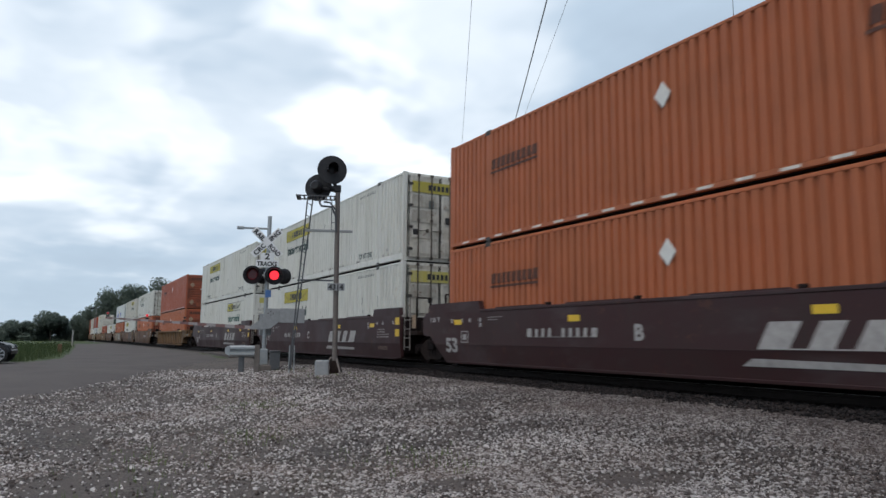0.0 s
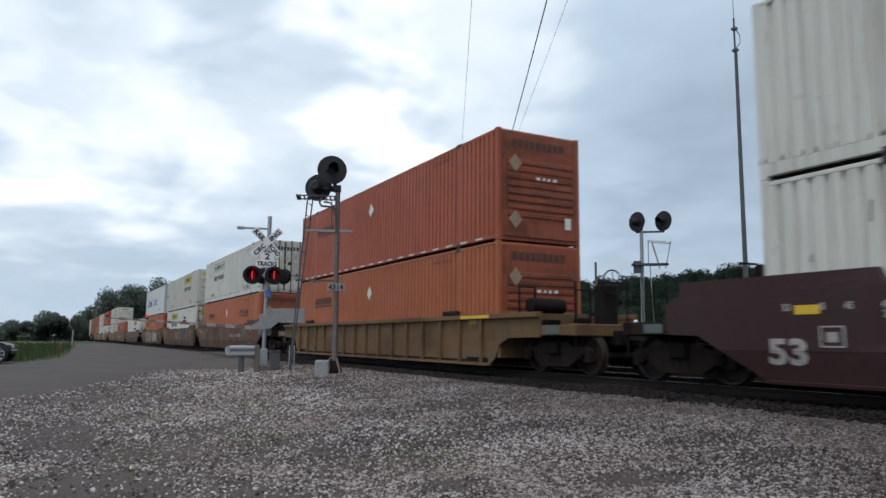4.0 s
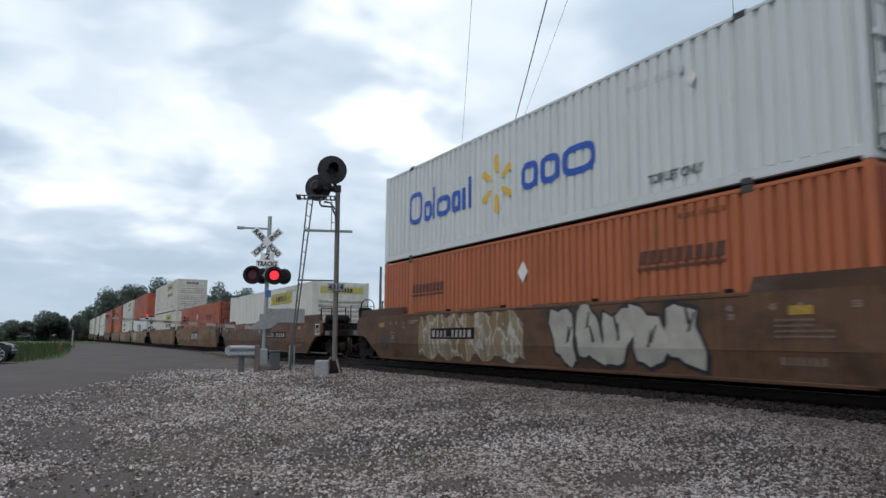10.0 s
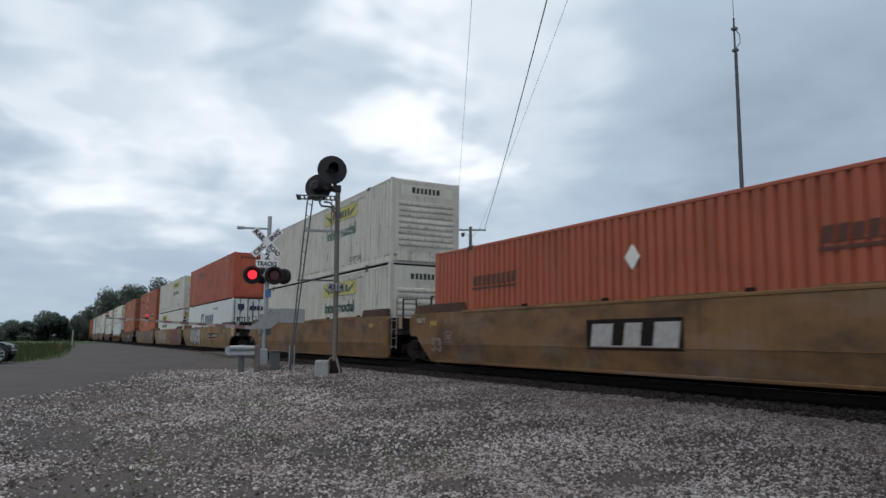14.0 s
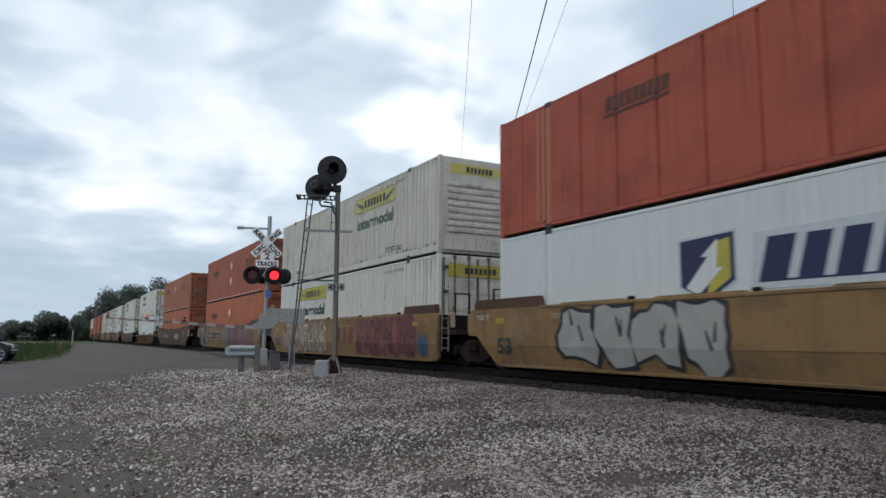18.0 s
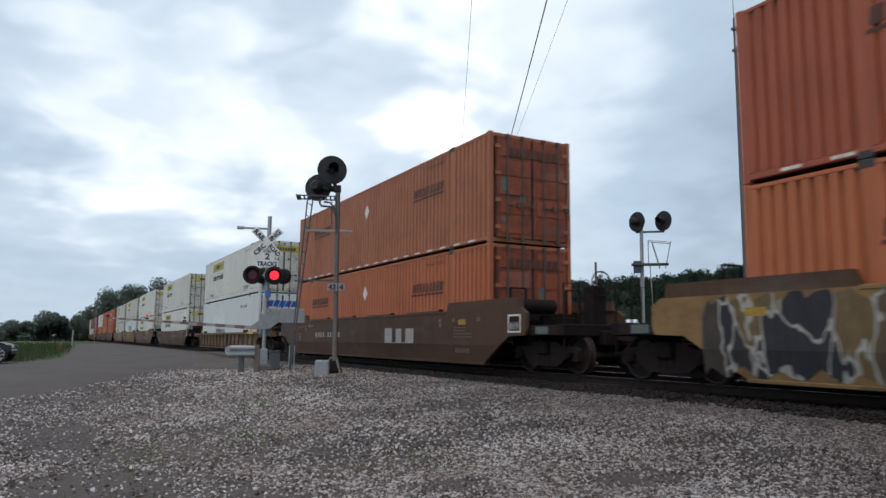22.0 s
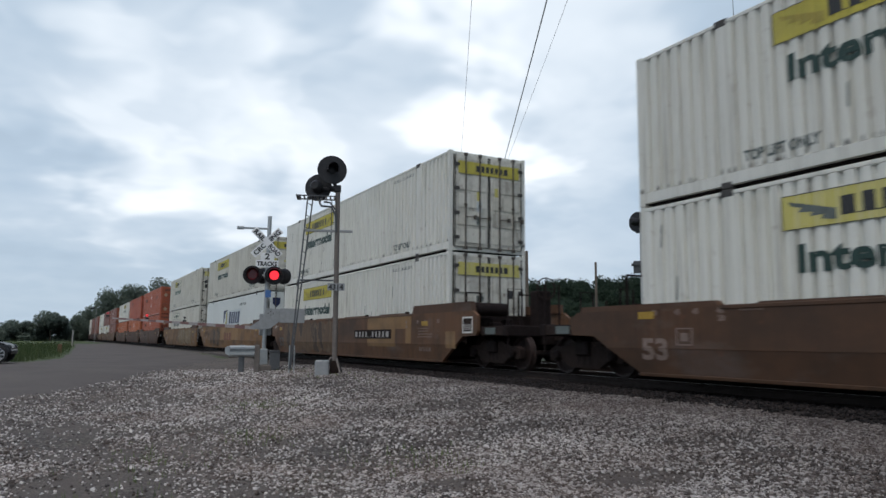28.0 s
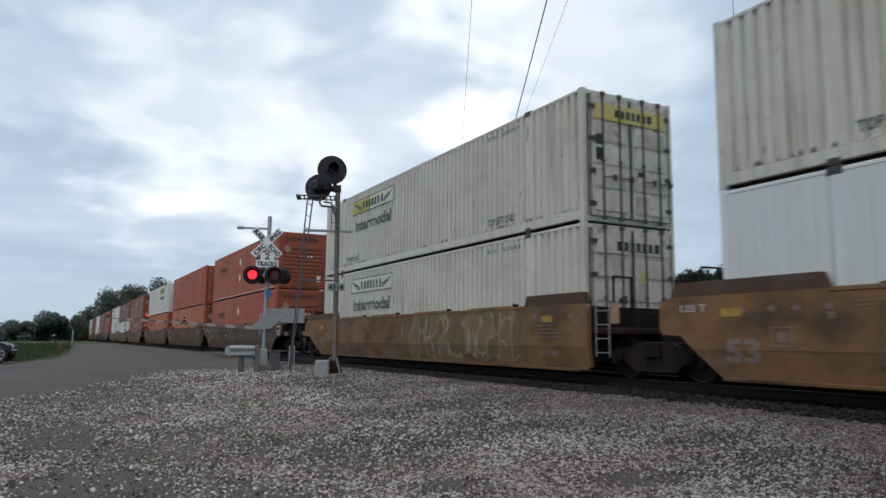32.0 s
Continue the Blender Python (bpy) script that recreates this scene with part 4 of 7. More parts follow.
def end_steps(parent, x, s, z0, z1, pale=False):
    g = Geo()
    g.tube((x, s * 1.42, z0), (x, s * 1.42, z1), 0.014, n=6).tube((x + 0.38, s * 1.42, z0), (x + 0.38, s * 1.42, z1), 0.014, n=6)
    n = 4
    for k in range(n):
        z = z0 + (z1 - z0) * (k + 0.3) / n
        g.tube((x, s * 1.42, z), (x + 0.38, s * 1.42, z), 0.013, n=6)
    if pale:
        g.tube((x + 0.38, s * 1.42, z1), (x + 0.38, s * 1.42, z1 + 0.5), 0.018, n=6)
    part("ladder", g, PALE_ROD if pale else RUSTY, parent)


def smooth_side(front, back, z_top):
    """The outline of a plate-sided well in x and z, and its raised end caps."""
    ef, eb = EXT[front], EXT[back]
    a, b = 0.0, -CL
    pts = [(b + 0.05, 0.15), (a - 0.05, 0.15), (a + 0.02, 0.2), (a + ef * 0.62, 0.82), (a + ef - 0.06, 0.84), (a + ef, 0.95), (a + ef, z_top - 0.13), (a + ef - 0.22, z_top),
           (b - eb + 0.22, z_top), (b - eb, z_top - 0.13), (b - eb, 0.95), (b - eb + 0.06, 0.84), (b - eb * 0.62, 0.82), (b - 0.02, 0.2)]
    if front == "joint":
        pts[1:8] = [(0.2, 0.15), (0.3, 0.22), (0.3, z_top - 0.11), (0.18, z_top)]
    return pts


def end_fittings(car, rng, at, way, kind, paint, brake, ribbed=0.0, top=1.47):
    """Platform, posts, draft gear at one end; way: +1 leading, -1 trailing."""
    e = EXT[kind]
    cap = 0.5 if kind == "joint" and way > 0 else e
    def X(a, b):
        return sorted((at + way * a, at + way * b))
    part("end_platform", Geo().box(*X(0.05, e - 0.05), -1.34, 1.34, 0.86, 0.98, 0.015), RUSTY, car)
    part("end_bulkhead", Geo().box(*X(0.10, 0.20), -1.36, 1.36, 0.3, 1.42, 0.01), GRIME if not ribbed else paint, car)
    reach = 1.62 if kind == "joint" else 3.2
    part("draft_sill", Geo().box(*X(0.2, reach), -0.36, 0.36, 0.62, 0.95, 0.03), GRIME, car)
    for s in (-1, 1):
        if not ribbed:
            part("end_cap", Geo().slab([(p[0], p[1]) for p in ((X(-1.9, cap - 0.3)[0], top), (X(-1.9, cap - 0.3)[1], top), (X(-1.8, cap - 0.34)[1], top + 0.24 if top > 1.4 else top + 0.1), (X(-1.8, cap - 0.34)[0], top + 0.24 if top > 1.4 else top + 0.1))], "y", *sorted((s * 1.33, s * 1.47))), paint if paint is MAROON else DUSK, car)
        part("hand_post", Geo().tube((at + way * 0.62, s * 1.08, 0.95), (at + way * 0.62, s * 1.08, 2.0), 0.028, n=6).tube((at + way * 0.62, s * 0.62, 0.95), (at + way * 0.62, s * 0.62, 2.0), 0.028, n=6).tube((at + way * 0.62, s * 1.08, 2.0), (at + way * 0.62, s * 0.62, 2.0), 0.02, n=6), GRIME, car)
        if not ribbed:
            end_steps(car, at + way * (e * 0.55) - 0.19, s, 0.42 if cap < e else 0.62, 1.5, cap < e)
        elif s < 0:
            part("end_stripe", Geo().box(*X(-1.5, -0.1), -SIDE_Y - 0.004, -SIDE_Y + 0.002, ribbed - 0.1, ribbed - 0.02), REFLECT if way > 0 else paint, car)
    for k in range(5):
        y, z, q = rng.uniform(-1.1, 0.9), rng.uniform(0.98, 1.12), at + way * (0.3 + 0.14 * k)
        part("brake_gear", Geo().box(q - 0.09, q + 0.09, y, y + rng.uniform(0.15, 0.5), 0.97, z + rng.uniform(0.1, 0.32), 0.02), GRIME, car)
    if cap < e:
        part("data_plate", Geo().box(at + 0.78, at + 1.02, -1.32, -1.30, 1.06, 1.46, 0.004), PLACARD_OLD, car)
    if kind == "coupler":
        part("data_plate", Geo().box(*X(2.05, 2.5), -1.372, -1.36, 0.87, 1.03), GREY_INK, car)
        part("coupler", Geo().box(*X(3.15, 3.62), -0.1, 0.1, 0.72, 0.92, 0.03).box(*X(3.5, 3.74), -0.16, 0.2, 0.68, 0.96, 0.05), RUSTY, car)
        part("end_beam", Geo().box(*X(2.85, 3.05), -1.38, 1.38, 0.82, 1.08, 0.02), paint if ribbed else GRIME, car)
        part("platform_edge", Geo().box(*X(1.85, 2.85), -1.36, -1.28, 0.84, 1.06, 0.01), paint if ribbed else RUSTY, car)
        part("deck_plate", Geo().box(*X(1.8, 2.9), -1.3, 1.3, 0.98, 1.03), GRIME, car)
        q = at + way * 2.98
        for s in (-1, 1):
            part("grab_rail", Geo().path([(q, s * 0.9, 0.9), (q, s * 0.9, 1.95), (q, s * 1.3, 1.95), (q, s * 1.3, 0.46), (q, s * 0.8, 0.46), (q, s * 0.8, 0.85)], 0.02), GRIME, car)
        hose = [(at + way * 3.1, 0.35, 0.8), (at + way * 3.3, 0.4, 0.5), (at + way * 3.55, 0.4, 0.34), (at + way * 3.7, 0.38, 0.4)]
        part("air_hose", Geo().path(hose, 0.025), SEAL, car)
        if brake:
            part("air_tank", Geo().turned([(0, 0.02), (0.04, 0.18), (0.96, 0.18), (1, 0.02)], (at + way * 0.8, -0.95, 1.55), (at + way * 0.8, 0.1, 1.55), 14), GRIME, car, smooth=True)
            part("brake_stand", Geo().box(*X(1.95, 2.3), 0.05, 0.5, 1.0, 2.0, 0.04), GRIME, car)
            wheel = Geo()
            cxx = at + way * 2.36
            ring = [(cxx, 0.28 + 0.28 * math.cos(k * math.pi / 8), 2.05 + 0.28 * math.sin(k * math.pi / 8)) for k in range(17)]
            wheel.path(ring, 0.018)
            for k in range(0, 16, 4):
                wheel.tube((cxx, 0.28, 2.05), ring[k], 0.012, n=5)
            part("brake_wheel", wheel, RUSTY, car)


BENT = ("side_wall", "bottom_chord", "touch_up_patch", "mark_patch", "company_mark", "mark_underline", "writing", "data_lettering", "data_panel", "number", "number_patch", "spray_art", "spray_backing", "spray_outline", "spray_fill", "spray_stroke")
CREASE, LEAN = 0.605, 0.15
FOLDED = {}


def fold_sides(car):
    """The side plates lean in below a crease at half height, with all that is painted on them."""
    for ob in car.children:
        if ob.name.split(".")[0] not in BENT:
            continue
        base = ob.matrix_basis.translation
        key = (ob.data.name, round(base.z, 4))
        if key not in FOLDED:
            if min(p.co.z for p in ob.data.vertices) + base.z > CREASE - 0.01:
                FOLDED[key] = ob.data
                continue
            bm = bmesh.new()
            bm.from_mesh(ob.data)
            bmesh.ops.triangulate(bm, faces=[f for f in bm.faces if len(f.verts) > 4])
            bmesh.ops.bisect_plane(bm, geom=bm.verts[:] + bm.edges[:] + bm.faces[:], plane_co=(0, 0, CREASE - base.z), plane_no=(0, 0, 1), dist=0.0005)
            for p in bm.verts:
                drop = CREASE - p.co.z - base.z
                if drop > 0:
                    p.co.y -= math.copysign(LEAN * drop, p.co.y + base.y)
            FOLDED[key] = me = ob.data.copy()
            bm.to_mesh(me)
            bm.free()
        ob.data = FOLDED[key]


def well_car(seed, paint, front, back, spun, ribbed=0.0, big=None, number=True, unit="", tags=(), yellow=True, brake=False, marks=WHITE_INK, patches=(), top=1.47, board=True, far=False):
    """One well of an articulated car; x = 0 at the leading end of its load."""
    rng = random.Random(seed)
    car = thing("well_car", "", "rail car", "cars of the train")
    z_top = ribbed or top
    for s in (-1, 1):
        lo, hi = sorted((s * (SIDE_Y - 0.09), s * SIDE_Y))
        if ribbed:
            e, f = EXT[front], EXT[back]
            pts = [(-CL + 0.25, 0.13), (-0.25, 0.13), (0.02, 0.3), (0.22, 0.62), (0.6, 0.78), (e, 0.80), (e, z_top - 0.1), (-CL - f, z_top - 0.1), (-CL - f, 0.80), (-CL - 0.6, 0.78), (-CL - 0.22, 0.62), (-CL - 0.02, 0.3)]
            web = sorted((s * (SIDE_Y - 0.14), s * (SIDE_Y - 0.10)))
            part("side_wall", Geo().slab(pts, "y", *web), paint, car)
            part("top_chord", Geo().box(-CL - f, e, *sorted((s * (SIDE_Y - 0.16), s * SIDE_Y)), z_top - 0.12, z_top, 0.012), TAN, car)
            part("bottom_chord", Geo().box(-CL + 0.2, -0.2, *sorted((s * (SIDE_Y - 0.14), s * SIDE_Y)), 0.10, 0.16, 0.008), paint, car)
            n = 14
            for k in range(n + 1):
                x = -CL + 0.55 + k * (CL - 1.1) / n
                part("side_rib", Geo().box(x - 0.045, x + 0.045, *sorted((s * (SIDE_Y - 0.12), s * (SIDE_Y - 0.015))), 0.15, z_top - 0.1, 0.01), paint, car)
            for x in (-CL + 2.0, -2.0):
                part("corner_guide", Geo().box(x - 0.5, x + 0.3, *sorted((s * (SIDE_Y - 0.12), s * (SIDE_Y + 0.005))), z_top, z_top + 0.13, 0.03), RUSTY, car)
        else:
            part("side_wall", Geo().slab(smooth_side(front, back, z_top), "y", lo, hi), paint, car)
            part("top_chord", Geo().box(-CL + 1.9, -1.9, *sorted((s * (SIDE_Y - 0.14), s * (SIDE_Y + 0.012))), z_top - 0.05, z_top + 0.02, 0.012), paint, car)
            for x in () if far else (-13.6, -10.9, -7.6, -4.4):
                part("chord_step", Geo().slab([(x, z_top), (x + 2.0, z_top), (x + 1.92, z_top + 0.05), (x + 0.08, z_top + 0.05)], "y", *sorted((s * (SIDE_Y - 0.08), s * (SIDE_Y - 0.01)))), paint, car)
                part("chord_stop", Geo().box(x + 2.05, x + 2.2, *sorted((s * (SIDE_Y - 0.08), s * (SIDE_Y + 0.008))), z_top + 0.02, z_top + 0.085, 0.015), GRIME, car)
            part("bottom_chord", Geo().box(-CL + 0.05, -0.05, *sorted((s * (SIDE_Y - 0.2), s * (SIDE_Y + 0.01))), 0.11, 0.17, 0.008), paint, car)
    part("well_floor", Geo().box(-CL + 0.3, -0.3, -1.4, 1.4, 0.19, 0.24).box(-CL + 0.3, -CL + 1.3, -1.4, 1.4, 0.24, WELL_Z).box(-1.3, -0.3, -1.4, 1.4, 0.24, WELL_Z), GRIME, car)
    end_fittings(car, rng, 0.0, 1, front, paint, brake, ribbed, top)
    end_fittings(car, rng, -CL, -1, back, paint, False, ribbed, top)
    truck(car, TRUCK_X[front], spun)
    if back == "coupler":
        truck(car, -CL - TRUCK_X["coupler"], spun)
    y = -SIDE_Y - (0.003 if not ribbed else -0.1)
    if yellow:
        for x in (-CL + 0.62, -CL + 5.4, -CL * 0.33, -2.1) if paint is MAROON else (-CL + 0.1, -1.22):
            part("reflector", Geo().box(x, x + 0.38, y - 0.006, y, 1.12, 1.25), REFLECT if paint is MAROON else YELLOW_DULL, car, "yellow reflector")
    for a, b, lo, hi in patches:
        part("touch_up_patch", Geo().box(a, b, y - 0.0015, y + 0.001, lo, hi), RAWTAN, car)
    if back == "joint" and not ribbed:
        write("writing", "125 T", 0.16, WHITE_INK, car, -CL - 0.78, y, 1.22, 0.55)
    if not ribbed:
        part("weld_seam", Geo().box(-CL + 0.2, -0.2, -SIDE_Y - 0.005, -SIDE_Y + 0.001, 0.60, 0.612), paint, car)
    if number:
        na, nb = number if isinstance(number, tuple) else (-CL + 3.95, -CL + 6.3)
        part("number_patch", Geo().box(na - 0.1, nb + 0.2, y - 0.0075, y + 0.001, 0.75, 1.04), GRIME, car) if paint is not MAROON and board else None
        bars("number", rng, *number, 0.80, 0.99, y - 0.0076, marks, car, 10, 0.06, 0.5) if isinstance(number, tuple) else bars("number", rng, -CL + 3.95, -CL + 6.3, 0.80, 0.99, y - 0.0076, marks, car, 10, 0.06, 0.5)
    if front == "coupler" and not ribbed:
        part("notice_border", Geo().box(1.13, 1.64, y - 0.003, y, 0.90, 1.32), PLACARD, car)
        part("notice_plate", Geo().box(1.17, 1.60, y - 0.005, y, 0.94, 1.28), YELLOW_DULL if paint is OCHRE else RUSTY, car)
        bars("data_lettering", rng, 1.22, 1.55, 0.98, 1.14, y - 0.005, WHITE_INK, car, 5, 0, 0.3)
    if unit:
        write("writing", unit, 0.4, marks, car, -CL + 7.3, y, 0.75, 0.24)
    if big:
        mat, x0, w, h, n, slant, under = big
        part("mark_patch", Geo().box(x0 - 0.12, x0 + w + 0.12, y - 0.002, y + 0.001, 0.56, 0.68 + h), RAWTAN if mat is RED_INK else GRIME, car) if paint is not MAROON and not ribbed and board else None
        bars("company_mark", rng, x0, x0 + w, 0.62, 0.62 + h, y, mat, car, n, slant, 0.42)
        if under:
            part("mark_underline", Geo().slab([(x0 - 0.3, 0.36), (x0 + w, 0.36), (x0 + w, 0.44), (x0 - 0.1, 0.48)], "y", y - 0.004, y), mat, car)
    if not ribbed:
        write("writing", "53", 0.5, marks if marks is not WHITE_INK or paint is MAROON else BLACK_INK, car, -CL + 0.15, y, 0.42, 0.62)
        for k in range(2):
            bars("data_lettering", rng, -CL + 2.3, -CL + 2.9 - 0.2 * k, 1.27 - 0.06 * k, 1.295 - 0.06 * k, y, marks, car, 9, 0, 0.5)
        for text, x in (("53", 0.42), ("45", 0.95), ("45", 1.35), ("40", 1.85), ("20", 1.87)):
            write("writing", text, 0.13, marks if paint is MAROON else GHOST_INK, car, -CL + x, y, 1.18 if text != "20" else 1.06, 0.13)
        if not far:
            ink = marks if paint is MAROON else GHOST_INK
            for text, x, z in (("53", -0.28, 1.2), ("48", -1.1, 1.2), ("45", -1.55, 1.2), ("40", -2.32, 1.2), ("20", -2.3, 1.07)):
                write("writing", text, 0.13, ink, car, x, y, z, 0.13)
            for k in range(4):
                bars("data_lettering", rng, -1.45, -0.85 + 0.3 * (k > 1), 1.03 - 0.08 * k, 1.065 - 0.08 * k, y, ink, car, 12, 0, 0.5)
            bars("data_lettering", rng, -1.4, -0.7, 0.40, 0.52, y, GHOST_INK, car, 7, 0.1, 0.5)
            if paint is MAROON and front == "joint":
                for z in (0.82, 1.18):
                    part("reflector", Geo().box(-0.05, 0.24, y - 0.005, y, z, z + 0.22), REFLECT, car, "yellow square reflector")
        frame_box = Geo()
        for a, b, lo, hi in ((0, 0.36, 0, 0.03), (0, 0.36, 0.39, 0.42), (0, 0.03, 0, 0.42), (0.33, 0.36, 0, 0.42), (0.1, 0.26, 0.1, 0.3)):
            frame_box.box(-CL + 0.98 + a, -CL + 0.98 + b, y - 0.004, y, 0.66 + lo * 0.7, 0.66 + hi * 0.7)
        part("data_panel", frame_box, marks if paint is MAROON else GHOST_INK, car)
    for tag in tags:
        spray(car, random.Random(seed * 7 + int(tag[0] * -10)), y, *tag)
    if not ribbed:
        fold_sides(car)
    return car


def spray(car, rng, y, x0, x1, z0, z1, fill, edge, n, back=None):
    """Painted bubble shapes over a backing cloud, as a tagger leaves them; no readable writing."""
    def blob(cx, cz, rx, rz, k=16, rough=0.28):
        ph = [rng.uniform(0, 6.28) for _ in range(3)]
        out = []
        for i in range(k):
            a = 2 * math.pi * i / k
            r = 1 + rough * (math.sin(2 * a + ph[0]) * 0.6 + math.sin(3 * a + ph[1]) * 0.5 + math.sin(5 * a + ph[2]) * 0.35)
            sq = max(abs(math.cos(a)), abs(math.sin(a)))
            out.append((cx + rx * r * math.cos(a) / sq ** 0.7, min(1.45, max(0.17, cz + rz * r * math.sin(a) / sq ** 0.7))))
        return out
    w = (x1 - x0) / n
    if edge is None:
        k = 26
        low = [(x0 + (x1 - x0) * i / k, max(0.18, z0 + 0.10 * math.sin(i * 1.3) + rng.uniform(-0.06, 0.06))) for i in range(k + 1)]
        top = [(x0 + (x1 - x0) * i / k + rng.uniform(-0.05, 0.05), min(1.46, z1 + 0.09 * math.sin(i * 1.9 + 1) + rng.uniform(-0.07, 0.07)) - (0.35 if i in (0, k) else 0)) for i in range(k + 1)]
        part("spray_art", Geo().slab(low + top[::-1], "y", y - 0.005, y), fill, car, "spray-painted shapes")
        return
    if back:
        part("spray_backing", Geo().slab(blob((x0 + x1) / 2, (z0 + z1) / 2, (x1 - x0) * 0.52, (z1 - z0) * 0.5, 30, 0.1), "y", y - 0.003, y), back, car)
    for i in range(n):
        cx, cz = x0 + w * (i + 0.5), (z0 + z1) / 2 + rng.uniform(-0.05, 0.05)
        state = rng.getstate()
        part("spray_outline", Geo().slab(blob(cx, cz, w * 0.55, (z1 - z0) * 0.5), "y", y - 0.007 - 0.001 * (i % 2), y), edge, car)
        rng.setstate(state)
        part("spray_fill", Geo().slab(blob(cx, cz, w * 0.46, (z1 - z0) * 0.43), "y", y - 0.010 - 0.001 * (i % 2), y), fill, car)
        cut = Geo()
        for k in range(2):
            a = rng.uniform(-0.5, 0.5)
            bx, bz = cx + rng.uniform(-0.2, 0.2) * w, cz + rng.uniform(-0.25, 0.2) * (z1 - z0)
            cut.slab([(bx - 0.02, bz), (bx + 0.05, bz + 0.02), (bx + 0.04 + a * 0.3, bz + 0.34), (bx + a * 0.3, bz + 0.32)], "y", y - 0.014, y)
        part("spray_stroke", cut, edge, car)


# ---- sky ----
def build_sky():
    g = Geo()
    n, m, r = 72, 12, 2800.0
    vs = []
    for k in range(m + 1):
        e = radians(-4 + 44 * k / m)
        vs += [(r * math.cos(e) * math.cos(2 * math.pi * i / n), r * math.cos(e) * math.sin(2 * math.pi * i / n), r * math.sin(e)) for i in range(n)]
    g.add(vs, [(k * n + i, k * n + (i + 1) % n, (k + 1) * n + (i + 1) % n, (k + 1) * n + i) for k in range(m) for i in range(n)])
    ob = solo("backdrop", g, cloud_material(), "drifting grey and white overcast clouds", "sky", kind="structure", smooth=True)
    ob.location = (0, 0, EYE_Z)
    return ob


# ---- ground ----
def smooth_step(a, b, v):
    t = min(1.0, max(0.0, (v - a) / (b - a)))
    return t * t * (3 - 2 * t)


def ground_z(x, y):
    z = -0.54 + 0.33 * smooth_step(0.5, 8.2, y)
    west = smooth_step(-14, -30, x)
    z = z * (1 - west) + west * (-0.36 + 0.14 * smooth_step(5, 8.4, y))
    z += 0.03 * smooth_step(8.3, 9.0, y) - 0.22 * smooth_step(17.4, 19.5, y)
    far = smooth_step(60, 400, math.hypot(x, y))
    z -= 0.5 * far
    if math.hypot(x, y) < 60 and y < 8.6:
        z += 0.035 * noise.noise((x * 0.5, y * 0.5, 0)) + 0.02 * noise.noise((x * 1.7, y * 1.7, 3))
    return z


def spaced(fine0, fine1, step, outer):
    vals = list(np.arange(fine0, fine1 + 1e-6, step))
    d, v = step, fine1
    while v < outer:
        d *= 1.35
        v += d
        vals.append(v)
    d, v = step, fine0
    while v > -outer:
        d *= 1.35
        v -= d
        vals.insert(0, v)
    return vals


def build_ground():
    xs, ys = spaced(-44, 4, 0.4, 2700), spaced(-6, 21, 0.4, 2700)
    vs = [(x, y, ground_z(x, y)) for x in xs for y in ys]
    ny = len(ys)
    fs = [(i * ny + j, (i + 1) * ny + j, (i + 1) * ny + j + 1, i * ny + j + 1) for i in range(len(xs) - 1) for j in range(ny - 1)]
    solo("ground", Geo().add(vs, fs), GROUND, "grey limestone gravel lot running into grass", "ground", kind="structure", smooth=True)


ROAD_EDGE_S = [(-9.0, -3.6), (-16.2, -0.86), (-19.3, 0.93), (-29.3, 4.76), (-36.0, 7.4), (-48.0, 8.3), (-130.0, 8.3)]
ROAD_EDGE_N = [(-20.0, -10.0), (-31.0, -2.6), (-34.2, -1.3), (-41.5, 0.25), (-62.0, 1.0), (-90.0, 1.9), (-130.0, 2.64)]


def build_road():
    def along(line, n):
        ds = [0.0]
        for a, b in zip(line, line[1:]):
            ds.append(ds[-1] + math.dist(a, b))
        return [(float(np.interp(ds[-1] * k / n, ds, [p[0] for p in line])), float(np.interp(ds[-1] * k / n, ds, [p[1] for p in line]))) for k in range(n + 1)]
    n, m = 120, 8
    a, b = along(ROAD_EDGE_S, n), along(ROAD_EDGE_N, n)
    vs = []
    for p, q in zip(a, b):
        for k in range(m + 1):
            x, y = p[0] + (q[0] - p[0]) * k / m, p[1] + (q[1] - p[1]) * k / m
            edge = 0.05 * noise.noise((x * 0.9, y * 0.9, 7)) if k in (0, m) else 0
            vs.append((x, y + edge * 4, ground_z(x, y) + (0.045 if 0 < k < m else -0.01)))
    fs = [(i * (m + 1) + k, (i + 1) * (m + 1) + k, (i + 1) * (m + 1) + k + 1, i * (m + 1) + k + 1) for i in range(n) for k in range(m)]
    solo("road", Geo().add(vs, fs), ASPHALT, "worn grey asphalt road up to the crossing", "road", kind="structure", smooth=True)
    g = Geo().slab([(-47, 8.2), (-36, 7.6), (-34.5, 9.25), (-47, 9.25)], "z", -0.25, -0.12)
    g.box(-47, -35, 12.3, 13.45, -0.25, -0.03).box(-47, -35, 16.6, 22, -0.4, -0.06).box(-47, -35, 22, 120, -1.2, -0.36)
    solo("crossing_apron", g, ASPHALT, "asphalt apron across the far track", "road", kind="structure")
    solo("crossing_panel", Geo().box(-46, -36, 10.13, 11.38, -0.2, -0.02, 0.01), CONCRETE, "concrete panel between the rails at the crossing", "crossing panel", kind="structure")


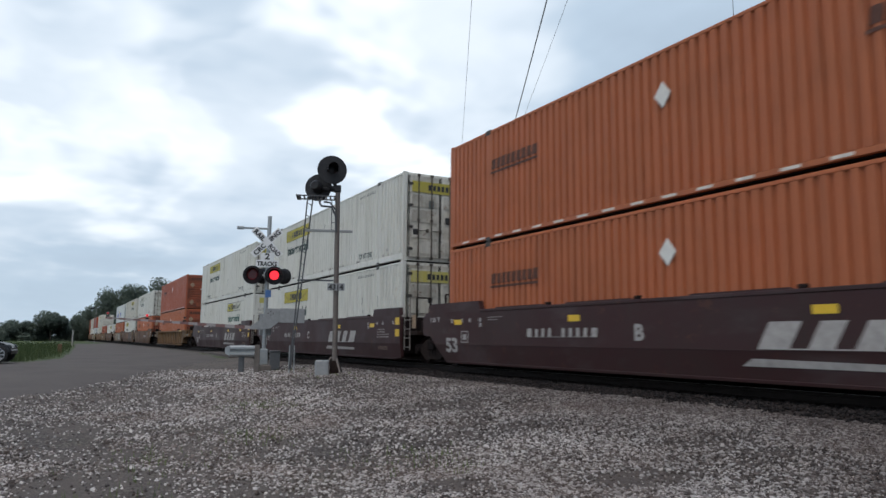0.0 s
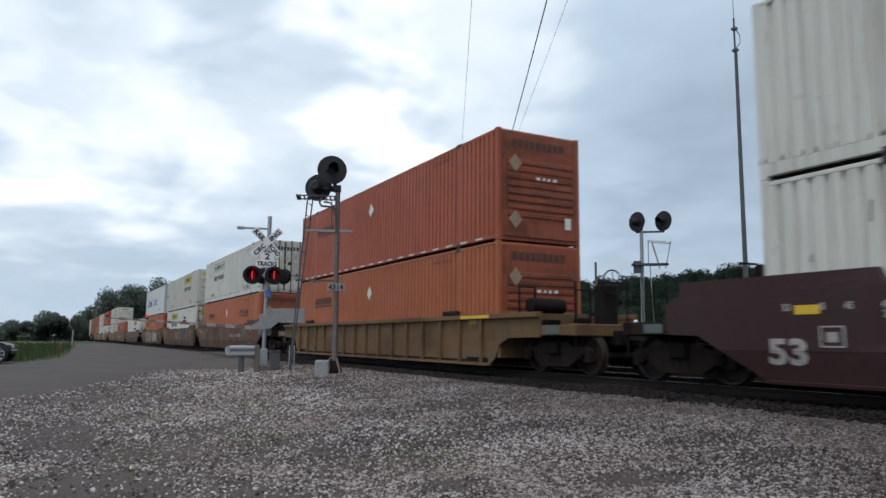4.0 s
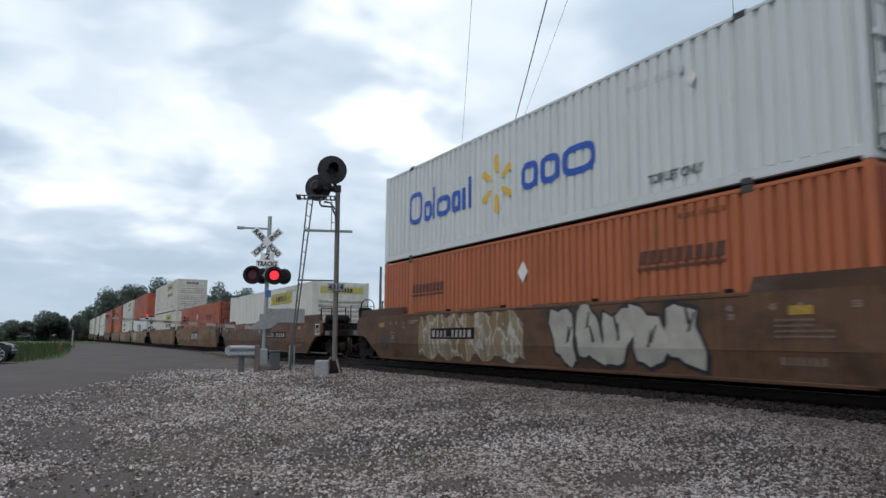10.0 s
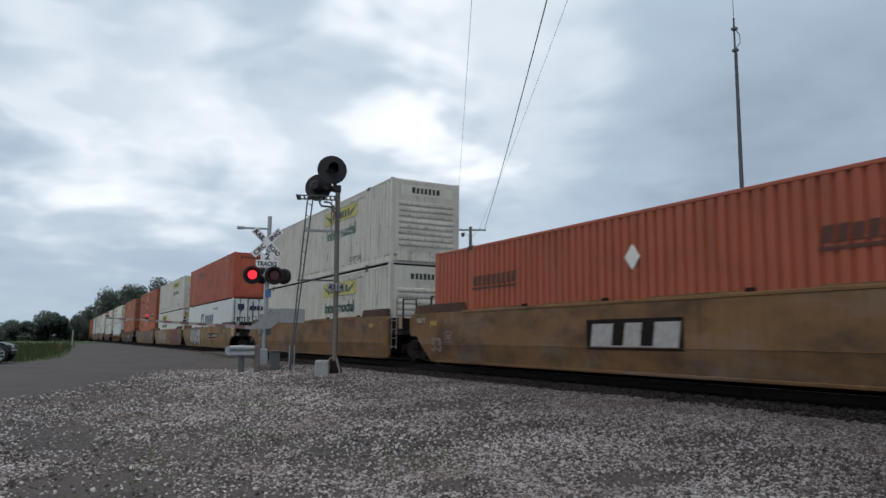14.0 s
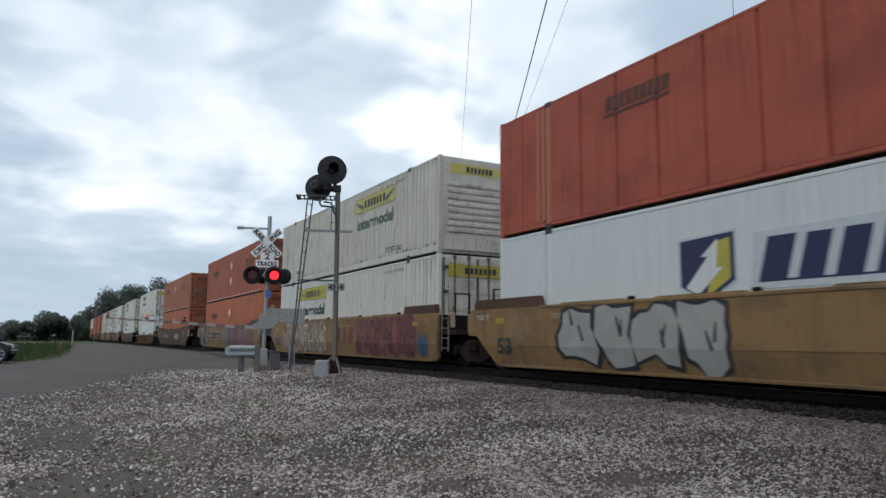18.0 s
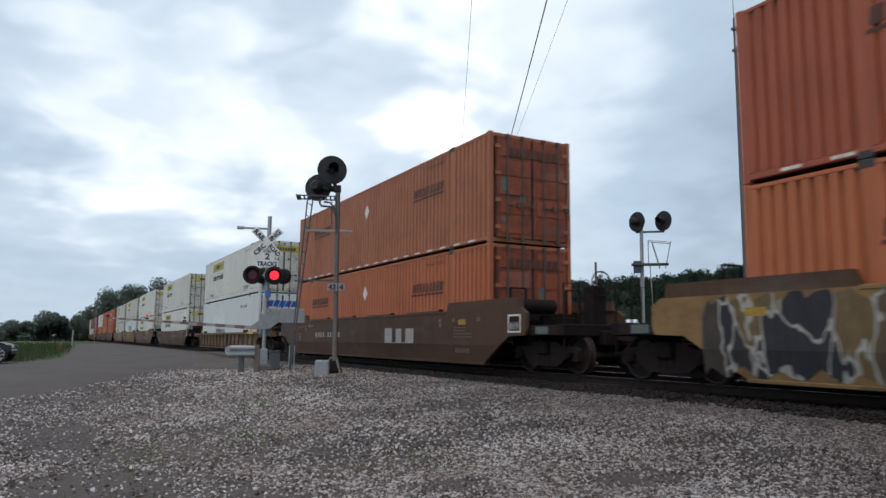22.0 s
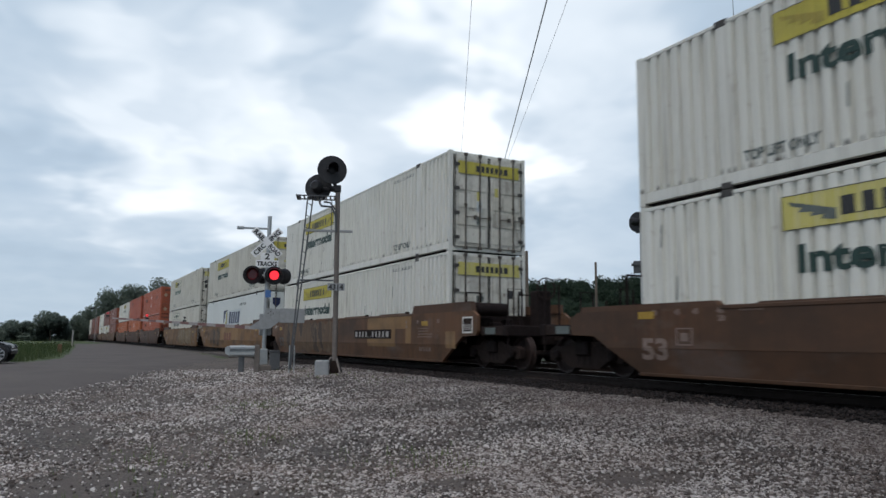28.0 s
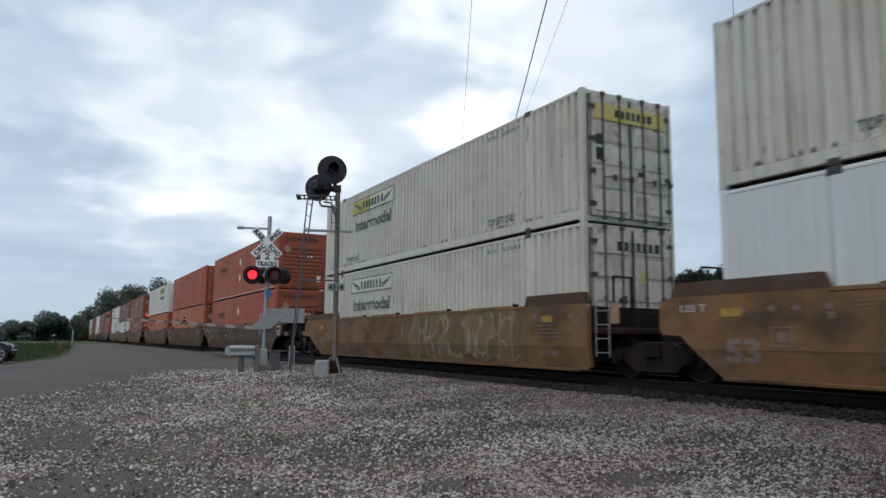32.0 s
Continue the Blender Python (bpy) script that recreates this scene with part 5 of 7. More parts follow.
def build_track(yc, label):
    tr = thing("track", label, "railway track", "railway tracks", "structure")
    prof = [(-0.075, -0.18), (0.075, -0.18), (0.075, -0.165), (0.012, -0.14), (0.012, -0.045), (0.036, -0.035), (0.036, -0.006), (0.03, 0.0), (-0.03, 0.0), (-0.036, -0.006), (-0.036, -0.035), (-0.012, -0.045), (-0.012, -0.14), (-0.075, -0.165)]
    for s in (-1, 1):
        part("rail", Geo().slab([(yc + s * 0.755 + a, b) for a, b in prof], "x", -700, 120), RAILTOP, tr)
        part("rail_head", Geo().box(-700, 120, yc + s * 0.755 - 0.024, yc + s * 0.755 + 0.024, -0.002, 0.0015), TREAD, tr, "polished running surface")
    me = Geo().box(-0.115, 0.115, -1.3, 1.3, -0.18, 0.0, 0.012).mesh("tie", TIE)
    rng = random.Random(5)
    rest = Geo()
    k = 0
    for i in range(700):
        x = 12.0 - 0.5 * i
        if x > -62:
            t = part("tie", me, TIE, tr)
            t.matrix_basis = pose(x + rng.uniform(-0.03, 0.03), yc + rng.uniform(-0.04, 0.04), -0.175, 0, 0, rng.uniform(-1.2, 1.2))
        else:
            rest.box(x - 0.115, x + 0.115, yc - 1.3, yc + 1.3, -0.35, -0.175)
    tagged(part("far_ties", rest, TIE, tr), kind="stuff")
    return tr




def stones(name, spots, sizes, mat, label, seed, category="gravel", fine=False):
    """Many angular stones in one mesh."""
    rng = np.random.default_rng(seed)
    bm = bmesh.new()
    bmesh.ops.create_icosphere(bm, subdivisions=1, radius=1)
    if fine:
        bm.clear()
        tip = [bm.verts.new(p) for p in ((1, 0, 0), (0, 1, 0), (-1, 0, 0), (0, -1, 0), (0, 0, 1), (0, 0, -1))]
        for k in range(4):
            bm.faces.new((tip[k], tip[(k + 1) % 4], tip[4]))
            bm.faces.new((tip[(k + 1) % 4], tip[k], tip[5]))
        bm.verts.index_update()
    bv = np.array([p.co for p in bm.verts])
    bf = np.array([[p.index for p in f.verts] for f in bm.faces])
    bm.free()
    n, k = len(spots), len(bv)
    v = bv[None] * (1 + rng.uniform(-0.32, 0.32, (n, k, 1)))
    v = v * rng.uniform(0.6, 1.25, (n, 1, 3))
    q = rng.normal(size=(n, 4))
    q /= np.linalg.norm(q, axis=1, keepdims=True)
    w, x, y, z = q.T
    rot = np.stack([1 - 2 * (y * y + z * z), 2 * (x * y - z * w), 2 * (x * z + y * w), 2 * (x * y + z * w), 1 - 2 * (x * x + z * z), 2 * (y * z - x * w), 2 * (x * z - y * w), 2 * (y * z + x * w), 1 - 2 * (x * x + y * y)], 1).reshape(n, 3, 3)
    v = np.einsum("nkj,nij->nki", v, rot) * sizes[:, None, None]
    v[:, :, 2] *= 0.75
    v = (v + spots[:, None, :]).reshape(-1, 3)
    f = (bf[None] + (np.arange(n) * k)[:, None, None]).reshape(-1)
    me = bpy.data.meshes.new(name)
    me.vertices.add(len(v))
    me.vertices.foreach_set("co", v.ravel())
    me.loops.add(len(f))
    me.loops.foreach_set("vertex_index", f)
    me.polygons.add(len(f) // 3)
    me.polygons.foreach_set("loop_start", np.arange(0, len(f), 3))
    me.update(calc_edges=True)
    me.materials.append(mat)
    return tagged(new(name, me), label, category, kind="stuff")


def on_road(x, y):
    return x < -9 and y < np.interp(-x, [-p[0] for p in ROAD_EDGE_S], [p[1] for p in ROAD_EDGE_S]) - 0.1 and y > np.interp(-x, [-p[0] for p in ROAD_EDGE_N], [p[1] for p in ROAD_EDGE_N])


# trodden patches with few stones: middle, radius along and across
BARE = [(-6.4, 0.3, 1.3, 0.75), (-8.0, 0.4, 1.2, 0.5), (-5.8, 1.5, 0.6, 0.35), (-7.4, 2.6, 0.5, 0.22), (-5.3, 2.9, 0.3, 0.35), (-10.4, 0.2, 1.6, 0.5), (-4.5, 4.3, 0.4, 0.5)]


def bare_dirt(x, y):
    if x < -13 or y > 5.2:
        return 0.0
    wob = 0.35 * noise.noise((x * 1.1, y * 1.1, 11))
    return max(0.86 * (1 - smooth_step(0.55 + wob, 1.25 + wob, math.hypot((x - a) / ra, (y - b) / rb))) for a, b, ra, rb in BARE)


def scatter_gravel():
    rng = np.random.default_rng(3)
    spots, sizes = [], []
    while len(spots) < 142000:
        r = 5.1 * (26 / 5.1) ** rng.random()
        a = radians(rng.uniform(-5, 62))
        x, y = -r * math.cos(a), r * math.sin(a)
        if y > 8.45 + 0.25 * noise.noise((x * 0.6, 0, 2)) or on_road(x, y + abs(rng.normal(0, 0.35))):
            continue
        if rng.random() < bare_dirt(x, y):
            continue
        d = noise.noise((x * 0.45 + 9, y * 0.45, 1)) + 0.5 * noise.noise((x * 1.3, y * 1.3, 5)) + 0.10 * (y - 3.6) + 0.10 * smooth_step(6, 11, r) + (0.1 if y > 4 else 0)
        if rng.random() > 0.14 + 1.3 * max(0.0, d + 0.10):
            continue
        s = rng.uniform(0.007, 0.017) * (1.0 + 0.04 * r)
        if rng.random() < 0.06:
            s *= 1.5
        spots.append((x, y, ground_z(x, y) + s * 0.25))
        sizes.append(s)
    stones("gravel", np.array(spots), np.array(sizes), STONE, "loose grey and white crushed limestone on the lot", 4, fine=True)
    spots, sizes = [], []
    while len(spots) < 12000:
        x, y = -34 * rng.random() - 1.5, rng.choice((rng.uniform(8.3, 9.6), rng.uniform(8.5, 10.0), rng.uniform(9.8, 16.8)), p=(0.45, 0.35, 0.2))
        s = rng.uniform(0.02, 0.045)
        spots.append((x, y, ground_z(x, y) + 0.005 + s * 0.3))
        sizes.append(s)
    stones("ballast", np.array(spots), np.array(sizes), BALLAST, "dark oily ballast along the ties, shade coloured in", 6, "ballast", True)


def blades(name, spots, heights, mat, label, category, seed, spread=0.08):
    rng = random.Random(seed)
    v, f = [], []
    for (x, y, z), h in zip(spots, heights):
        for _ in range(3):
            a, lean = rng.uniform(0, 6.28), rng.uniform(0.05, 0.5) * h
            bx, by = x + rng.uniform(-spread, spread), y + rng.uniform(-spread, spread)
            w = 0.006 + 0.012 * h
            k = len(v)
            v += [(bx - w * math.sin(a), by + w * math.cos(a), z - 0.02), (bx + w * math.sin(a), by - w * math.cos(a), z - 0.02), (bx + lean * math.cos(a), by + lean * math.sin(a), z + h)]
            f.append((k, k + 1, k + 2))
    ob = solo(name, Geo(), mat, label, category, kind="stuff")
    ob.data.from_pydata(v, [], f)
    return ob


def grow_grass():
    rng = random.Random(8)
    spots, hs = [], []
    for _ in range(15000):
        x = -36 - 75 * rng.random() ** 1.6
        y = rng.uniform(-30, 1.8)
        if y > np.interp(-x, [-p[0] for p in ROAD_EDGE_N], [p[1] for p in ROAD_EDGE_N]) - 0.2:
            continue
        spots.append((x, y, ground_z(x, y)))
        hs.append(rng.uniform(0.2, 0.55) * (1.7 if noise.noise((x * 0.2, y * 0.2, 0)) > 0.25 else 1))
    for _ in range(6000):
        x, y = rng.uniform(-70, 20), rng.uniform(19, 60)
        spots.append((x, y, ground_z(x, y)))
        hs.append(rng.uniform(0.2, 0.6))
    blades("meadow_grass", spots, hs, GRASS, "tall green summer grass beside the road", "grass", 9, 0.4)
    spots, hs = [], []
    for cx, cy, r, n in ((-12.6, 3.2, 0.5, 120), (-9.0, 2.2, 0.4, 50), (-6.3, 3.2, 0.5, 60), (-18.4, 6.4, 0.9, 60), (-22.5, 6.6, 0.8, 60), (-5.6, 0.6, 0.5, 60), (-8.0, 1.0, 0.5, 40), (-15.5, 6.9, 0.8, 40)):
        for _ in range(n):
            x, y = rng.gauss(cx, r), rng.gauss(cy, r * 0.6)
            spots.append((x, y, ground_z(x, y)))
            hs.append(rng.uniform(0.03, 0.10))
    blades("weeds", spots, hs, WEED, "sparse pale weeds pushing through the gravel", "weeds", 10, 0.05)


# ---- trees ----
def crown_cards(rng, cx, cy, z0, z1, rx, ry, count, size, out):
    """Leaf clumps: small bent cards thrown round several lobes of a crown."""
    g = np.random.default_rng(rng.getrandbits(32))
    lobes = []
    for _ in range(9):
        a, h = g.uniform(0, 6.28), g.uniform(0.2, 0.95)
        k = math.sin(math.pi * min(0.97, h * 0.85 + 0.12))
        lobes.append((cx + rx * 0.6 * k * math.cos(a), cy + ry * 0.6 * k * math.sin(a), z0 + (z1 - z0) * (0.16 + 0.66 * h), g.uniform(0.30, 0.50)))
    lobe = np.array(lobes)[g.integers(0, len(lobes), count)]
    def unit(v):
        return v / np.linalg.norm(v, axis=1, keepdims=True)
    d = unit(g.normal(size=(count, 3)))
    r = lobe[:, 3:] * g.uniform(0.7, 1.08, (count, 1))
    p = lobe[:, :3] + d * r * np.array((rx, ry, (z1 - z0) * 0.5))
    p[:, 2] = np.minimum(p[:, 2], z1)
    u = unit(g.normal(size=(count, 3)) * (1, 1, 0.6))
    w = unit(np.cross(d, u)) * size * g.uniform(0.5, 1.0, (count, 1))
    u = u * size * g.uniform(0.6, 1.3, (count, 1))
    out.append(np.stack([p - u, p - w * 0.8, p + u, p + w + d * size * 0.3], 1))


def leaf_mesh(name, out, mat):
    v = np.concatenate(out).reshape(-1, 3)
    q = np.arange(0, len(v), 4)
    f = np.stack([q, q + 1, q + 2, q, q + 2, q + 3], 1).ravel()
    me = bpy.data.meshes.new(name)
    me.vertices.add(len(v))
    me.vertices.foreach_set("co", v.ravel())
    me.loops.add(len(f))
    me.loops.foreach_set("vertex_index", f)
    me.polygons.add(len(f) // 3)
    me.polygons.foreach_set("loop_start", np.arange(0, len(f), 3))
    me.update(calc_edges=True)
    me.materials.append(mat)
    return me


def tree(rng, x, y, h, r, label, count=900, size=0.5, base=0.12):
    t = thing("tree", label, "tree", "trees along the far field")
    z = ground_z(x, y)
    t.location = (x, y, z)
    g = Geo()
    pts = [(0, 0, -0.2), (0.1, 0.05, h * 0.3), (-0.1, 0.1, h * 0.62)]
    g.tube(pts[0], pts[1], h * 0.035, h * 0.026).tube(pts[1], pts[2], h * 0.026, h * 0.012)
    for k in range(6):
        a, q = rng.uniform(0, 6.28), rng.uniform(0.25, 0.55)
        g.tube((0, 0, h * q), (r * 0.6 * math.cos(a), r * 0.6 * math.sin(a), h * (q + 0.22)), h * 0.012, h * 0.004, 6)
    part("trunk", g, BARK, t)
    out = []
    crown_cards(rng, 0, 0, -h * (0.3 - base), h, r, r, int(count * 2.7), size * 0.92, out)
    part("crown", leaf_mesh("crown", out, LEAF_HAZED), LEAF_HAZED, t)
    return t


def plant_trees():
    rng = random.Random(12)
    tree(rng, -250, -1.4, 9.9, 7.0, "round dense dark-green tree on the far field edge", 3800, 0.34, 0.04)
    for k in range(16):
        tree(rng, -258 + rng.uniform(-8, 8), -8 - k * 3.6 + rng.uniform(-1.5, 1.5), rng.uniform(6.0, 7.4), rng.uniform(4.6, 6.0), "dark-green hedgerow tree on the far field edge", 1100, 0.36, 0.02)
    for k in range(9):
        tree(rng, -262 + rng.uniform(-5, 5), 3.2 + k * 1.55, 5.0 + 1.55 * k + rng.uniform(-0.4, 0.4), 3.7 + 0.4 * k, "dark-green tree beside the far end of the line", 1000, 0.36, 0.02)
    for k in range(22):
        y = 16 + k * 3.1 + rng.uniform(-1, 1)
        tree(rng, -246 + rng.uniform(-10, 8), y, rng.uniform(18.5, 20.5) - max(0, k - 12) * 0.4, rng.uniform(5.6, 7.2), "tall dark-green tree in the wood behind the line", 2200, 0.40, 0.03)
    # wooded ridge
    def ridge(az):
        return float(np.interp(az, [-60, -49, -43.3, -41, -36, -33, -29.5, -24, -10, 10, 40], [23, 26, 28, 30, 32, 34, 35, 32, 30, 26, 10]))
    vs, fs = [], []
    azs = np.linspace(-62, 42, 60)
    for a in azs:
        top = ridge(a) - 3
        for d, hh in ((200, -1), (235, 0.35), (275, 0.8), (310, 1.0), (420, 1.0), (600, 0.4)):
            vs.append((d * math.sin(radians(a)), d * math.cos(radians(a)), max(-1.0, top * hh)))
    fs = [(i * 6 + k, (i + 1) * 6 + k, (i + 1) * 6 + k + 1, i * 6 + k + 1) for i in range(59) for k in range(5)]
    solo("hill", Geo().add(vs, fs), LEAF_RIDGE, "low wooded ridge beyond the tracks", "hill", kind="structure", smooth=True)
    out = []
    for _ in range(950):
        a, d = rng.uniform(-63, -2), rng.uniform(212, 345)
        top = ridge(a) - 3
        z = float(np.interp(d, [200, 235, 275, 310, 420], [-1, top * 0.35, top * 0.8, top, top]))
        h, r = rng.uniform(5, 9.5), rng.uniform(3, 5)
        crown_cards(rng, d * math.sin(radians(a)), d * math.cos(radians(a)), z - 2.5, z + h * 0.72, r, r, 230, 0.46, out)
    tagged(new("far_wood", leaf_mesh("far_wood", out, LEAF_RIDGE)), "dark-green summer wood covering the ridge", "wood", kind="stuff")
    out = []
    for _ in range(150):
        x, y = rng.uniform(-150, 40), rng.uniform(62, 85)
        crown_cards(rng, x, y, -1.0, rng.uniform(0.6, 1.7), 2.6, 2.2, 90, 0.2, out)
    tagged(new("hedgerow", leaf_mesh("hedgerow", out, LEAF)), "dark-green hedge at the foot of the ridge", "hedge", kind="stuff")


# ---- crossing signal ----
def crossing_signal(flashers):
    base = pose(-23.25, 5.97, -0.23, 0, 0, 75.5)
    c = thing("crossing_signal", "grey crossing post with crossbuck, twin red lamps and lowered gate", "crossing signal")
    c.matrix_basis = base
    part("mast", Geo().tube((0, 0, 0), (0.03, 0, 4.97), 0.068, n=14), GALV, c, smooth=True)
    part("foundation", Geo().box(-0.28, 0.28, -0.28, 0.28, -0.2, 0.12, 0.03), MAST_PAINT, c)
    part("junction_box", Geo().box(-0.14, 0.14, -0.16, 0.16, 0.12, 0.62, 0.02), GALV, c)
    part("bell_arm", Geo().box(-0.98, 0.06, -0.035, 0.035, 4.52, 4.58, 0.008).box(-1.0, -0.78, -0.06, 0.06, 4.50, 4.60, 0.01), GALV, c)
    for k, (text, turn) in enumerate((("CROSSING", 45), ("RAILROAD", -45))):
        m = Matrix.Translation((-0.03, -0.10 - 0.016 * k, 4.08)) @ Matrix.Rotation(radians(-turn), 4, "Y")
        if k == 1:
            b = part("crossbuck_blade", Geo().box(-0.61, 0.61, -0.006, 0.006, -0.115, 0.115), SIGN_WHITE, c, "white crossbuck blade")
            write("writing", "RAIL", 0.21, BLACK_INK, b, -0.56, -0.010, -0.075, 0.44)
            write("writing", "ROAD", 0.21, BLACK_INK, b, 0.12, -0.010, -0.075, 0.46)
        else:
            b = part("crossbuck_blade", Geo().box(-0.61, 0.61, -0.006, 0.006, -0.115, 0.115), SIGN_WHITE, c, "white crossbuck blade")
            write("writing", "CROSSING", 0.21, BLACK_INK, b, -0.55, -0.010, -0.075, 1.1)
        b.matrix_basis = m
    s = part("track_sign", Geo().box(-0.36, 0.36, -0.10, -0.085, 3.26, 3.50, 0.0).box(-0.22, 0.22, -0.10, -0.085, 3.50, 3.74), SIGN_WHITE, c, "white sign giving two tracks")
    write("writing", "2", 0.27, BLACK_INK, s, -0.08, -0.104, 3.53, 0.16)
    write("writing", "TRACKS", 0.2, BLACK_INK, s, -0.32, -0.104, 3.31, 0.64)
    part("lamp_bar", Geo().tube((-0.45, 0, 3.0), (0.48, 0, 3.0), 0.03, n=8).box(-0.1, 0.1, -0.09, 0.09, 2.9, 3.12, 0.02), GALV, c)
    for k, x in enumerate((-0.45, 0.24)):
        lamp = part("flasher", Geo().turned([(0, 0.30), (0.3, 0.305), (0.5, 0.30), (1.0, 0.22)], (x, -0.16, 3.0), (x, -0.02, 3.0), 24), SIGNAL_BLACK, c, "black round flasher with a red lens", smooth=True)
        hood = Geo()
        n = 16
        for q in range(n):
            a0, a1 = radians(-35 + 250 * q / n), radians(-35 + 250 * (q + 1) / n)
            for r0, r1 in ((0.21, 0.222),):
                ring = []
                for a in (a0, a1):
                    for r in (r0, r1):
                        deep = 0.34 - 0.12 * (1 - math.sin(a)) / 2
                        ring += [(x + r * math.cos(a), -0.16, 3.0 + r * math.sin(a)), (x + r * math.cos(a), -0.16 - deep, 3.0 + r * math.sin(a))]
                hood.add(ring, [(0, 1, 5, 4), (2, 6, 7, 3), (1, 3, 7, 5), (0, 4, 6, 2)])
        part("visor", hood, SIGNAL_BLACK, lamp)
        part("lens", Geo().turned([(0, 0.04), (0.5, 0.12), (1.0, 0.155)], (x, -0.195, 3.0), (x, -0.163, 3.0), 20), LENS_DARK, lamp, "dark red lens", smooth=True)
        lit = part("reflector", Geo().turned([(0, 0.10), (0.5, 0.15), (1.0, 0.15)], (0, -0.003, 0), (0, 0.003, 0), 24), LAMP_LIT, lamp, "lit red lamp reflector")
        lit.data.materials.append(LENS_DARK)
        for f in lit.data.polygons:
            f.material_index = 0 if f.normal.y < -0.5 else 1
        lit.matrix_basis = pose(x, -0.21, 3.0)
        flashers.append((lit, x, k))
        back = part("rear_housing", Geo().turned([(0, 0.2), (0.6, 0.19), (1.0, 0.1)], (x, -0.02, 3.0), (x, 0.22, 3.0), 16), SIGNAL_BLACK, lamp, smooth=True)
    for x in (-0.20, 0.50):
        part("side_flasher", Geo().turned([(0, 0.22), (0.5, 0.27), (1, 0.2)], (x, 0.1, 3.0), (x + 0.12, 0.32, 3.0), 16), SIGNAL_BLACK, c, smooth=True)
    part("notice_plate", Geo().box(-0.02, 0.16, -0.085, -0.075, 2.28, 2.52), SIGN_BLUE, c, "small blue notice plate")
    # gate
    mech = part("gate_mechanism", Geo().box(-0.18, 0.22, 0.08, 0.5, 1.05, 1.75, 0.03), GREYPAINT, c, "grey gate machine housing")
    for yy in (-0.12, 0.52):
        part("counterweight_arm", Geo().slab([(-0.48, 1.27), (-0.44, 1.34), (-0.05, 1.62), (0.02, 1.92), (0.42, 1.92), (1.22, 1.90), (1.22, 1.52), (0.45, 1.50), (0.18, 1.27), (-0.1, 1.24)], "y", yy, yy + 0.03), GREYPAINT, c)
    part("counterweight", Geo().box(0.46, 1.26, -0.165, -0.125, 1.46, 1.93, 0.01).box(0.5, 1.2, -0.09, 0.52, 1.52, 1.88, 0.03), GREYPAINT, c, "grey steel counterweight")
    bolts = Geo()
    for a, b in ((0.22, 1.76), (0.30, 1.70), (0.38, 1.76), (0.30, 1.82)):
        bolts.tube((a - 0.12, -0.13, b), (a - 0.12, -0.155, b), 0.018, n=6)
    part("bolt_head", bolts, CASTING, c)
    inv = base.inverted()
    root, tip = inv @ Vector((-23.35, 5.7, 1.06)), inv @ Vector((-32.0, 1.75, 1.50))
    stripes = 18
    for k in range(stripes):
        a, b = root.lerp(tip, k / stripes), root.lerp(tip, (k + 1) / stripes)
        h = 0.056 - 0.026 * k / stripes
        side = Vector((0, 0, h))
        g = Geo()
        d = (b - a).normalized()
        w = d.cross(Vector((0, 0, 1))).normalized() * 0.02
        ring = [a - side - w, a - side + w, a + side + w, a + side - w, b - side - w, b - side + w, b + side + w, b + side - w]
        g.add(ring, [(0, 1, 2, 3), (4, 7, 6, 5), (0, 4, 5, 1), (1, 5, 6, 2), (2, 6, 7, 3), (3, 7, 4, 0)])
        part("gate_stripe", g, GATE_RED if k % 2 else GATE_WHITE, c)
    for q in (0.42, 0.68, 0.985):
        p = root.lerp(tip, q)
        lamp = part("gate_lamp", Geo().box(p.x - 0.06, p.x + 0.06, p.y - 0.05, p.y + 0.05, p.z + 0.05, p.z + 0.11, 0.01), SIGNAL_BLACK, c)
        part("gate_lens", Geo().turned([(0, 0.03), (0.3, 0.042), (0.7, 0.042), (1, 0.03)], (p.x, p.y - 0.06, p.z + 0.19), (p.x, p.y + 0.06, p.z + 0.19), 12), GATE_LIT if q == 0.68 else (GATE_DIM if q > 0.9 else SIGNAL_BLACK), lamp, "lit red gate lamp", smooth=True)
    return c


def guard_rail():
    g = thing("guard_rail", "short galvanised guard rail in front of the crossing post", "guard rail")
    g.matrix_basis = pose(-22.4, 5.05, -0.14, 0, 0, 70)
    prof = [(-0.04, 0.0), (-0.10, 0.05), (-0.10, 0.10), (-0.03, 0.15), (-0.03, 0.19), (-0.10, 0.24), (-0.10, 0.29), (-0.04, 0.34), (-0.035, 0.34), (-0.095, 0.285), (-0.09, 0.24), (-0.02, 0.19), (-0.02, 0.15), (-0.09, 0.10), (-0.09, 0.055), (-0.03, 0.0)]
    part("beam", Geo().slab([(a, b + 0.30) for a, b in prof], "x", -0.32, 0.42), GALV, g, "bent W-shaped beam")
    part("end_wing", Geo().slab([(-0.32, 0.32), (-0.32, 0.64), (-0.46, 0.58), (-0.46, 0.40)], "y", -0.09, -0.03), GALV, g)
    for x in (0.02, 0.48):
        part("post", Geo().box(x - 0.08, x + 0.08, -0.02, 0.14, -0.2, 0.66, 0.012), SIGNAL_GREY if x < 0.3 else MAST_PAINT, g)
    return g


